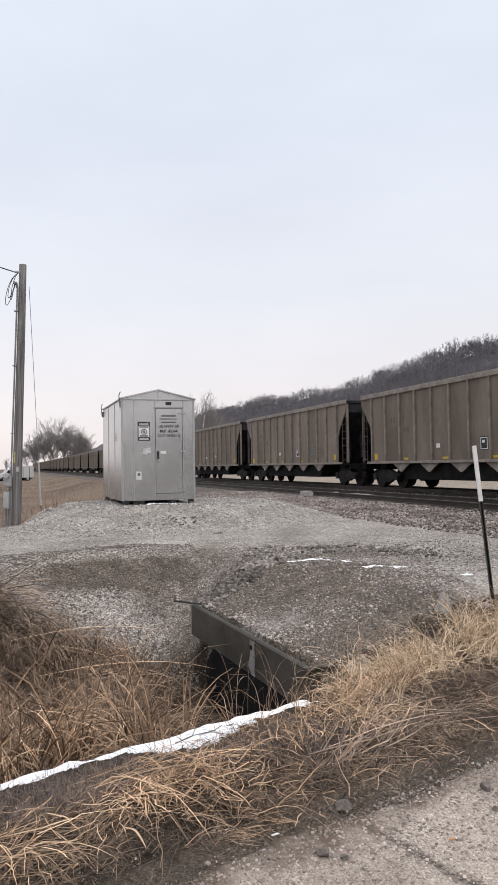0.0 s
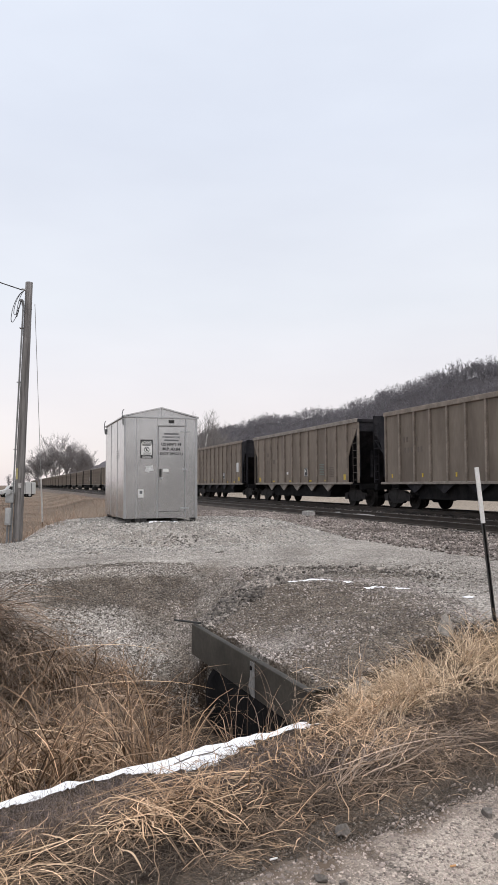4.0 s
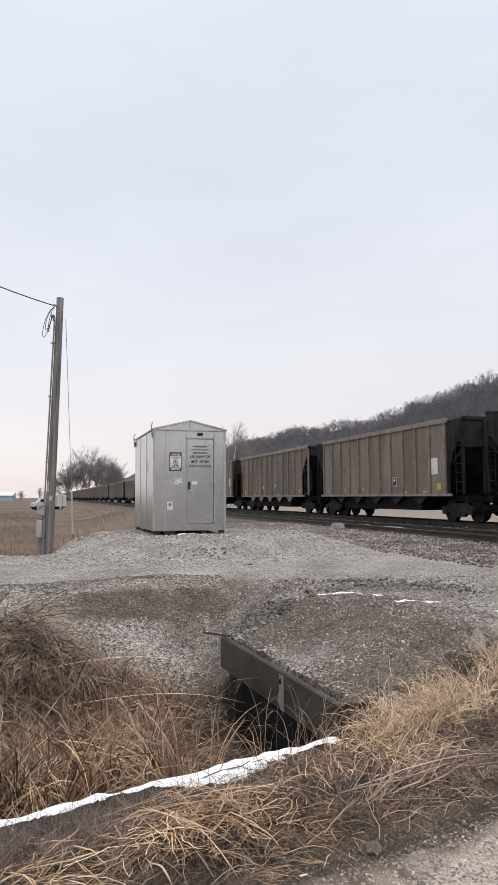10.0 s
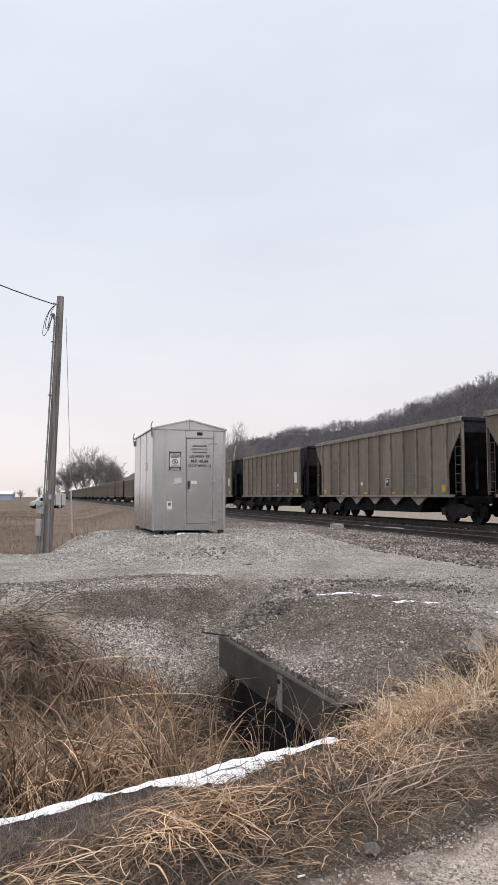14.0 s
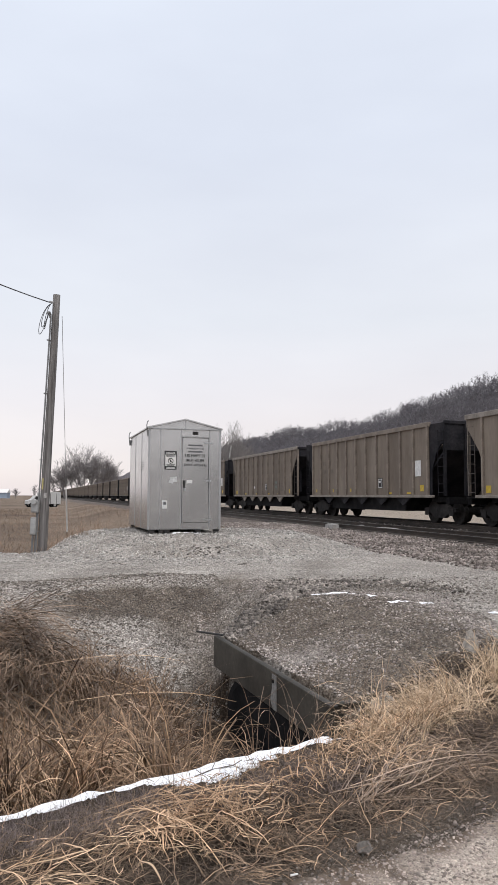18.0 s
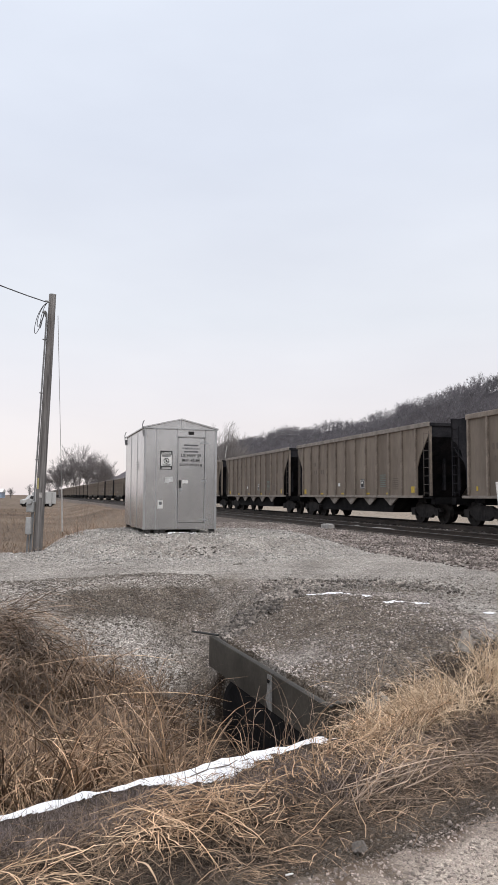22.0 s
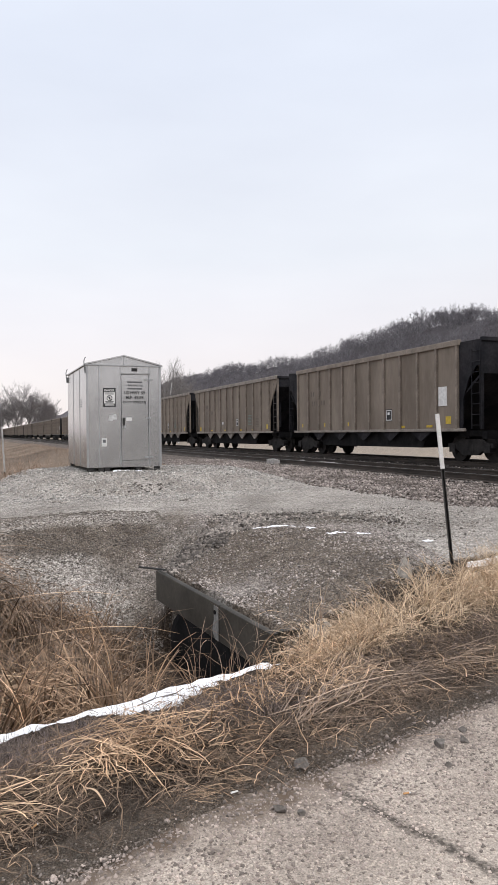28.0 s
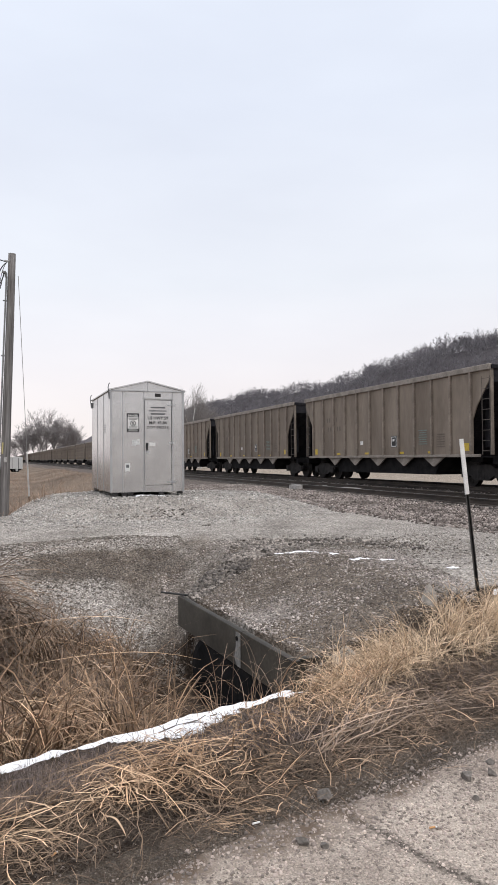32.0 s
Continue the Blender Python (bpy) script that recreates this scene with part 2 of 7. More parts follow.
# Hillside likewise paler and greyer, with the haze in its base colour.
BLUFF = material("haze_tinted_hillside", [(0.105, 0.096, 0.102), (0.13, 0.12, 0.126)], scale=0.03, rough=0.95, fine=0.3, bump_scale=0.6, where="Object", gloss=0.1)
STRAW = islands(material("dry_straw_blades", [(0.44, 0.285, 0.17), (0.88, 0.635, 0.42)], scale=1.3, rough=0.8, fine=0.12, bump_scale=30), 0.35, (0.2, 0.118, 0.065))
MATGRASS = islands(material("dark_matted_thatch", [(0.06, 0.042, 0.03), (0.25, 0.172, 0.116)], scale=2.2, rough=0.8, fine=0.12, bump_scale=30), 0.5, (0.055, 0.042, 0.029))
# DITCHGRASS, BROWN, HEAPGRASS: darkest blades carry the shade between stalks in their colour.
DITCHGRASS = islands(material("tan_ditch_grass", [(0.065, 0.039, 0.024), (0.43, 0.28, 0.172)], scale=1.6, rough=0.8, fine=0.12, bump_scale=30), 0.5, (0.05, 0.031, 0.019))
GOLD = islands(material("golden_dry_grass", [(0.48, 0.345, 0.222), (0.82, 0.64, 0.455)], scale=1.6, rough=0.8, fine=0.12, bump_scale=30), 0.35, (0.30, 0.205, 0.125))
BROWN = islands(material("brown_dead_grass", [(0.088, 0.053, 0.033), (0.310, 0.197, 0.122)], scale=0.8, rough=0.8, fine=0.12, bump_scale=30), 0.5, (0.052, 0.033, 0.023))
HEAPGRASS = islands(material("tawny_heaped_grass", [(0.07, 0.045, 0.03), (0.42, 0.292, 0.196)], scale=2.0, rough=0.8, fine=0.12, bump_scale=30), 0.5, (0.06, 0.04, 0.027))
GREYGRASS = islands(material("grey_matted_grass", [(0.10, 0.067, 0.044), (0.38, 0.266, 0.176)], scale=1.2, rough=0.8, fine=0.12, bump_scale=30), 0.45, (0.06, 0.044, 0.032))
FIELDGRASS = islands(material("tawny_field_grass", [(0.176, 0.120, 0.087), (0.435, 0.310, 0.222)], scale=0.22, rough=0.9, fine=0.12, bump_scale=8), 0.3, (0.207, 0.143, 0.103))
YARDSTONE = islands(material("yard_chips", [(0.315, 0.297, 0.273), (0.50, 0.477, 0.443)], scale=2.0, rough=0.9, fine=0.2, bump_scale=60), 0.45, (0.17, 0.158, 0.145))
GRAVEL = islands(material("limestone_chips", [(0.279, 0.243, 0.220), (0.476, 0.419, 0.382)], scale=2.0, rough=0.9, fine=0.2, bump_scale=60), 0.45, (0.145, 0.128, 0.118))
CHIPS = islands(material("loose_road_chips", [(0.248, 0.202, 0.175), (0.455, 0.379, 0.330)], scale=3.0, rough=0.9, fine=0.2, bump_scale=90), 0.5, (0.155, 0.130, 0.113))
BALLAST = islands(material("ballast_rock", [(0.175, 0.147, 0.13), (0.38, 0.33, 0.297)], scale=1.0, rough=0.9, fine=0.25, bump_scale=40), 0.55, (0.10, 0.078, 0.068))
DIRTSTONE = islands(material("dirty_brown_chips", [(0.115, 0.097, 0.08), (0.255, 0.22, 0.187)], scale=2.0, rough=0.9, fine=0.2, bump_scale=60), 0.5, (0.06, 0.052, 0.045))
GREYSTRAW = islands(material("bleached_grey_stalks", [(0.300, 0.212, 0.150), (0.517, 0.389, 0.291)], scale=1.5, rough=0.8, fine=0.1, bump_scale=30), 0.4, (0.166, 0.123, 0.094))
TWIGGREY = islands(material("mauve_grey_weed_twigs", [(0.155, 0.123, 0.118), (0.321, 0.261, 0.246)], scale=1.5, rough=0.85, fine=0.1, bump_scale=30), 0.35, (0.103, 0.079, 0.074))
LANESTONE = islands(material("lane_chips", [(0.27, 0.25, 0.227), (0.465, 0.432, 0.396)], scale=1.2, rough=0.9, fine=0.2, bump_scale=60), 0.35, (0.185, 0.168, 0.15))
DARKROCK = islands(material("dark_shoulder_rock", [(0.13, 0.112, 0.097), (0.34, 0.30, 0.265)], scale=2.0, rough=0.9, fine=0.25, bump_scale=50), 0.55, (0.055, 0.048, 0.043))


def ground_material():
    """One ground: tawny field soil, limestone gravel, ballast and bare dirt, mixed by the zones stored on the mesh and broken up by noise."""
    m = bpy.data.materials.new("ground_soil_and_gravel")
    m.use_nodes = True
    nt, b = m.node_tree, m.node_tree.nodes["Principled BSDF"]
    N, L = nt.nodes.new, nt.links.new
    co = N("ShaderNodeTexCoord")

    def noise_(scale, detail=6.0):
        n = N("ShaderNodeTexNoise")
        n.inputs["Scale"].default_value, n.inputs["Detail"].default_value = scale, detail
        L(co.outputs["Object"], n.inputs["Vector"])
        return n.outputs[0]

    def ramp_(src, stops):
        r = N("ShaderNodeValToRGB")
        els = r.color_ramp.elements
        els[0].position, els[0].color = stops[0][0], (*stops[0][1], 1)
        els[1].position, els[1].color = stops[-1][0], (*stops[-1][1], 1)
        for p_, c in stops[1:-1]:
            els.new(p_).color = (*c, 1)
        L(src, r.inputs[0])
        return r.outputs[0]

    def zone(name, soft=0.35, scale=2.2):
        a = N("ShaderNodeAttribute")
        a.attribute_name = name
        add, sub, mr = N("ShaderNodeMath"), N("ShaderNodeMath"), N("ShaderNodeMapRange")
        sub.operation = "MULTIPLY_ADD"
        L(noise_(scale), sub.inputs[0])
        sub.inputs[1].default_value, sub.inputs[2].default_value = soft * 2, -soft
        L(a.outputs["Fac"], add.inputs[0])
        L(sub.outputs[0], add.inputs[1])
        mr.inputs["From Min"].default_value, mr.inputs["From Max"].default_value = 0.38, 0.62
        L(add.outputs[0], mr.inputs[0])
        return mr.outputs[0]

    def mix_(f, a, c):
        x = N("ShaderNodeMixRGB")
        L(f, x.inputs[0])
        L(a, x.inputs[1])
        L(c, x.inputs[2])
        return x.outputs[0]

    field = ramp_(noise_(0.12), [(0.32, (0.12, 0.09, 0.066)), (0.5, (0.18, 0.138, 0.104)), (0.68, (0.25, 0.195, 0.148))])
    far = ramp_(noise_(0.02), [(0.35, (0.28, 0.235, 0.19)), (0.65, (0.36, 0.31, 0.255))])
    field = mix_(zone("pale_field", 0.15, 0.02), field, far)
    gravel = ramp_(noise_(1.1), [(0.3, (0.28, 0.256, 0.231)), (0.5, (0.37, 0.343, 0.313)), (0.7, (0.45, 0.42, 0.387))])
    # small stones packed side by side, each of its own tone, with shade painted into the gaps
    bent, warp = N("ShaderNodeMixRGB"), N("ShaderNodeTexNoise")
    warp.inputs["Scale"].default_value = 30
    L(co.outputs["Object"], warp.inputs["Vector"])
    bent.blend_type, bent.inputs[0].default_value = "ADD", 0.022
    L(co.outputs["Object"], bent.inputs[1])
    L(warp.outputs["Color"], bent.inputs[2])
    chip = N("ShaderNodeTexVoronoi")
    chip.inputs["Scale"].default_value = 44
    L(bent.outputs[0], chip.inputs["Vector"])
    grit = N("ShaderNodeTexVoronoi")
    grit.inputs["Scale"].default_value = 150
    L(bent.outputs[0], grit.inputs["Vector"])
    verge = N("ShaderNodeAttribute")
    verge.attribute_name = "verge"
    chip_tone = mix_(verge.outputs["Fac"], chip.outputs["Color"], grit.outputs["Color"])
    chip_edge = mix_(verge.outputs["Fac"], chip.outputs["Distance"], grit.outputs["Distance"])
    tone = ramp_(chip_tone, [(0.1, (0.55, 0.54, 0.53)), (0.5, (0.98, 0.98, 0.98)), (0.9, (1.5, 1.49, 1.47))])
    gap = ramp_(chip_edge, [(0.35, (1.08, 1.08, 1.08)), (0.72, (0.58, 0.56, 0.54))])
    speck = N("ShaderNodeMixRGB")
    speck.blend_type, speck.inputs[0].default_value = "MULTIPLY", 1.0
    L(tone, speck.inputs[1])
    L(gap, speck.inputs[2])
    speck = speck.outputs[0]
    dirt = ramp_(noise_(3.0), [(0.3, (0.108, 0.088, 0.071)), (0.55, (0.16, 0.133, 0.109)), (0.75, (0.215, 0.182, 0.153))])
    # mat_: thatch brown, darkened further for the shade between grass blades
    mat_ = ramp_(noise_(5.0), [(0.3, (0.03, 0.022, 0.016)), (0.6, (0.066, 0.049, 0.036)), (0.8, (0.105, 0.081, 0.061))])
    stone = ramp_(noise_(14.0, 3.0), [(0.3, (0.06, 0.05, 0.045)), (0.5, (0.125, 0.105, 0.094)), (0.72, (0.22, 0.188, 0.168))])
    c = mix_(zone("gravel", 0.25), field, gravel)
    c = mix_(zone("ballast", 0.15, 5.0), c, stone)
    c = mix_(zone("dirt", 0.4, 1.6), c, dirt)
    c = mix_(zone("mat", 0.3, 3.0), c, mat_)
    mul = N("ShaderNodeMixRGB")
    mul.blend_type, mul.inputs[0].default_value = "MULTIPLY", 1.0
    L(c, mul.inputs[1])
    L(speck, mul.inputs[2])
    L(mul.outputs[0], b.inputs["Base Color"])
    b.inputs["Roughness"].default_value = 0.95
    b.inputs["Specular IOR Level"].default_value = 0.2
    bp = N("ShaderNodeBump")
    bp.inputs["Strength"].default_value, bp.inputs["Distance"].default_value = 0.9, 0.012
    bp.invert = True
    L(chip_edge, bp.inputs["Height"])
    L(bp.outputs[0], b.inputs["Normal"])
    return m


def asphalt_material():
    """Worn chip-seal shoulder: pale chips in grey binder, darker along a wandering crack."""
    m = material("worn_chip_seal", [(0.30, 0.257, 0.222), (0.385, 0.335, 0.29), (0.465, 0.408, 0.354)], scale=1.4, rough=0.95, bump=0.8, bump_scale=130, fine=0.34, detail=8, gloss=0.2)
    nt, b = m.node_tree, m.node_tree.nodes["Principled BSDF"]
    N, L = nt.nodes.new, nt.links.new
    co = N("ShaderNodeTexCoord")
    vor, sp = N("ShaderNodeTexVoronoi"), N("ShaderNodeValToRGB")
    vor.inputs["Scale"].default_value = 95
    warp, wsum = N("ShaderNodeTexNoise"), N("ShaderNodeMixRGB")
    warp.inputs["Scale"].default_value = 45
    L(co.outputs["Object"], warp.inputs["Vector"])
    wsum.blend_type, wsum.inputs[0].default_value = "ADD", 0.02
    L(co.outputs["Object"], wsum.inputs[1])
    L(warp.outputs["Color"], wsum.inputs[2])
    L(wsum.outputs[0], vor.inputs["Vector"])
    sp.color_ramp.elements[0].position, sp.color_ramp.elements[0].color = 0.05, (0.78, 0.765, 0.75, 1)
    sp.color_ramp.elements[1].position, sp.color_ramp.elements[1].color = 0.95, (1.42, 1.39, 1.35, 1)
    sp.color_ramp.elements.new(0.6).color = (1.0, 0.99, 0.975, 1)
    L(vor.outputs["Color"], sp.inputs[0])
    src = b.inputs["Base Color"].links[0].from_socket
    mul = N("ShaderNodeMixRGB")
    mul.blend_type, mul.inputs[0].default_value = "MULTIPLY", 1.0
    L(src, mul.inputs[1])
    L(sp.outputs[0], mul.inputs[2])
    # crack: distance from a line across the shoulder, bent by noise
    sep, nz = N("ShaderNodeSeparateXYZ"), N("ShaderNodeTexNoise")
    L(co.outputs["Object"], sep.inputs[0])
    nz.inputs["Scale"].default_value, nz.inputs["Detail"].default_value = 3.5, 5
    L(co.outputs["Object"], nz.inputs["Vector"])

    def mth(op, a, c):
        x = N("ShaderNodeMath")
        x.operation = op
        for i, v in enumerate((a, c)):
            if isinstance(v, (int, float)):
                x.inputs[i].default_value = v
            else:
                L(v, x.inputs[i])
        return x.outputs[0]

    # the line through (0.58, 3.05) and (1.0, 2.40)
    d = mth("ADD", mth("MULTIPLY", mth("SUBTRACT", sep.outputs["X"], 0.635), 0.841), mth("MULTIPLY", mth("SUBTRACT", sep.outputs["Y"], 2.95), 0.541))
    nf = N("ShaderNodeTexNoise")
    nf.inputs["Scale"].default_value, nf.inputs["Detail"].default_value = 38, 4
    L(co.outputs["Object"], nf.inputs["Vector"])
    d = mth("ABSOLUTE", mth("ADD", d, mth("MULTIPLY", mth("SUBTRACT", nz.outputs[0], 0.5), 0.11)), 0)
    d = mth("ADD", d, mth("MULTIPLY", mth("SUBTRACT", nf.outputs[0], 0.5), 0.11))
    cr_ = N("ShaderNodeMapRange")
    cr_.inputs["From Min"].default_value, cr_.inputs["From Max"].default_value = 0.002, 0.042
    cr_.inputs["To Min"].default_value, cr_.inputs["To Max"].default_value = 0.24, 1.0
    L(d, cr_.inputs[0])
    mul3 = N("ShaderNodeMixRGB")
    mul3.blend_type, mul3.inputs[0].default_value = "MULTIPLY", 1.0
    L(mul.outputs[0], mul3.inputs[1])
    L(cr_.outputs[0], mul3.inputs[2])
    # dirt spilled over the ragged edge, and patches of it further in
    beside = mth("ADD", mth("MULTIPLY", sep.outputs["X"], -EY), mth("MULTIPLY", sep.outputs["Y"], EX))
    n4 = N("ShaderNodeTexNoise")
    n4.inputs["Scale"].default_value, n4.inputs["Detail"].default_value = 4.5, 8
    L(co.outputs["Object"], n4.inputs["Vector"])
    edge, soil = N("ShaderNodeMapRange"), N("ShaderNodeMixRGB")
    edge.inputs["From Min"].default_value, edge.inputs["From Max"].default_value = 2.06, 2.30
    L(mth("ADD", beside, mth("MULTIPLY", mth("SUBTRACT", n4.outputs[0], 0.5), 0.75)), edge.inputs[0])
    L(edge.outputs[0], soil.inputs[0])
    L(mul3.outputs[0], soil.inputs[1])
    soil.inputs[2].default_value = (0.135, 0.10, 0.074, 1)
    L(soil.outputs[0], b.inputs["Base Color"])
    return m


# ---- mesh tools ----
def box(bm, c, size, rot=None, taper=1.0):
    """A box by its centre and size; taper narrows its top."""
    m = Matrix.Translation(c) @ (rot.to_4x4() if rot else Matrix())
    v = []
    for z in (-0.5, 0.5):
        k = taper if z > 0 else 1.0
        for x, y in ((-0.5, -0.5), (0.5, -0.5), (0.5, 0.5), (-0.5, 0.5)):
            v.append(bm.verts.new(m @ Vector((x * size[0] * k, y * size[1] * k, z * size[2]))))
    for f in ((3, 2, 1, 0), (4, 5, 6, 7), (0, 1, 5, 4), (1, 2, 6, 5), (2, 3, 7, 6), (3, 0, 4, 7)):
        bm.faces.new([v[i] for i in f])
    return bm


def tube(bm, a, b, r0, r1=None, n=8, cap=True):
    """A round bar from a to b."""
    a, b = Vector(a), Vector(b)
    r1 = r0 if r1 is None else r1
    q = (b - a).to_track_quat("Z", "Y")
    rings = []
    for p, r in ((a, r0), (b, r1)):
        rings.append([bm.verts.new(p + q @ Vector((r * math.cos(2 * math.pi * i / n), r * math.sin(2 * math.pi * i / n), 0))) for i in range(n)])
    for i in range(n):
        j = (i + 1) % n
        bm.faces.new((rings[0][i], rings[0][j], rings[1][j], rings[1][i]))
    if cap:
        bm.faces.new(rings[0][::-1])
        bm.faces.new(rings[1])
    return bm


def pipe(bm, pts, r, n=6):
    for a, b in zip(pts, pts[1:]):
        tube(bm, a, b, r, r, n)
    return bm


def slab(bm, poly, axis, lo, hi):
    """A flat polygon (pairs of the two other axes) drawn out along an axis from lo to hi."""
    def at(p, w):
        return Vector((w, p[0], p[1])) if axis == "x" else Vector((p[0], w, p[1])) if axis == "y" else Vector((p[0], p[1], w))
    a = [bm.verts.new(at(p, lo)) for p in poly]
    b = [bm.verts.new(at(p, hi)) for p in poly]
    bm.faces.new(a)
    bm.faces.new(b[::-1])
    for i in range(len(poly)):
        j = (i + 1) % len(poly)
        bm.faces.new((a[j], a[i], b[i], b[j]))
    return bm


def mesh_of(name, bm, mat, smooth=False, bevel=0.0):
    if bevel:
        bmesh.ops.bevel(bm, geom=bm.edges[:], offset=bevel, segments=1, affect="EDGES", clamp_overlap=True)
    bmesh.ops.recalc_face_normals(bm, faces=bm.faces[:])
    me = bpy.data.meshes.new(name)
    bm.to_mesh(me)
    bm.free()
    me.materials.append(mat)
    if smooth:
        for p in me.polygons:
            p.use_smooth = True
    return me


def part(name, bm, mat, parent=None, label="", smooth=False, bevel=0.0, at=None):
    """Link a bmesh, or a ready mesh, as one object under a thing or part."""
    me = bm if isinstance(bm, bpy.types.Mesh) else mesh_of(name, bm, mat, smooth, bevel)
    ob = new(name, me)
    if parent:
        ob.parent = parent
    if at is not None:
        ob.matrix_basis = at
    if label:
        tagged(ob, label)
    return ob


def array_mesh(name, co, faces, mat, smooth=False):
    """A mesh from an array of vertices and an array of faces, all with equally many corners."""
    me = bpy.data.meshes.new(name)
    co, faces = np.asarray(co, np.float32), np.asarray(faces, np.int32)
    k = faces.shape[1]
    me.vertices.add(len(co))
    me.vertices.foreach_set("co", co.ravel())
    me.loops.add(faces.size)
    me.loops.foreach_set("vertex_index", faces.ravel())
    me.polygons.add(len(faces))
    me.polygons.foreach_set("loop_start", np.arange(0, faces.size, k, dtype=np.int32))
    if smooth:
        me.polygons.foreach_set("use_smooth", np.ones(len(faces), bool))
    me.materials.append(mat)
    me.update(calc_edges=True)
    return me


def text_mesh(body, height, mat, width=None):
    """Flat lettering in the x-z plane, centred, with the built-in font; width squeezes it."""
    cu = bpy.data.curves.new("lettering", "FONT")
    cu.body, cu.size, cu.align_x, cu.align_y, cu.extrude, cu.resolution_u, cu.offset = body, 1.0, "CENTER", "CENTER", 0.002, 2, 0.022
    ob = new("lettering", cu)
    bpy.context.view_layer.update()
    me = bpy.data.meshes.new_from_object(ob.evaluated_get(bpy.context.evaluated_depsgraph_get()))
    bpy.data.objects.remove(ob)
    xs = [v.co.x for v in me.vertices]
    ys = [v.co.y for v in me.vertices]
    ky = height / (max(ys) - min(ys))
    kx = width / (max(xs) - min(xs)) if width else ky
    cx, cy = (max(xs) + min(xs)) / 2, (max(ys) + min(ys)) / 2
    for v in me.vertices:
        v.co = ((v.co.x - cx) * kx, -v.co.z, (v.co.y - cy) * ky)
    me.materials.clear()
    me.materials.append(mat)
    return me


rng = np.random.default_rng(7)


def hash_noise(x, y, scale, seed=0):
    """Smooth value noise on arrays, -1 to 1."""
    g = np.random.default_rng(1000 + seed).uniform(-1, 1, (64, 64))
    u, v = np.asarray(x) * scale, np.asarray(y) * scale
    i, j = np.floor(u).astype(int), np.floor(v).astype(int)
    fu, fv = u - i, v - j
    fu, fv = fu * fu * (3 - 2 * fu), fv * fv * (3 - 2 * fv)
    a, b, c, d = g[i % 64, j % 64], g[(i + 1) % 64, j % 64], g[i % 64, (j + 1) % 64], g[(i + 1) % 64, (j + 1) % 64]
    return (a * (1 - fu) + b * fu) * (1 - fv) + (c * (1 - fu) + d * fu) * fv


# ---- the lie of the land ----
def coords(x, y):
    """q along and p beside the highway; s along and m across the railway."""
    return EX * x + EY * y, -EY * x + EX * y, UX * x + UY * y, NX * x + NY * y


PLATE_FAR, PLATE_CORNER = (-0.33, 8.33), (0.66, 5.65)
SHELTER_AT = (-2.216, 16.36)
SHELTER_W, SHELTER_D, SHELTER_H = 1.71, 3.3, 2.34
SHELTER_MID = (SHELTER_AT[0] + NX * SHELTER_W / 2 + UX * SHELTER_D / 2, SHELTER_AT[1] + NY * SHELTER_W / 2 + UY * SHELTER_D / 2)


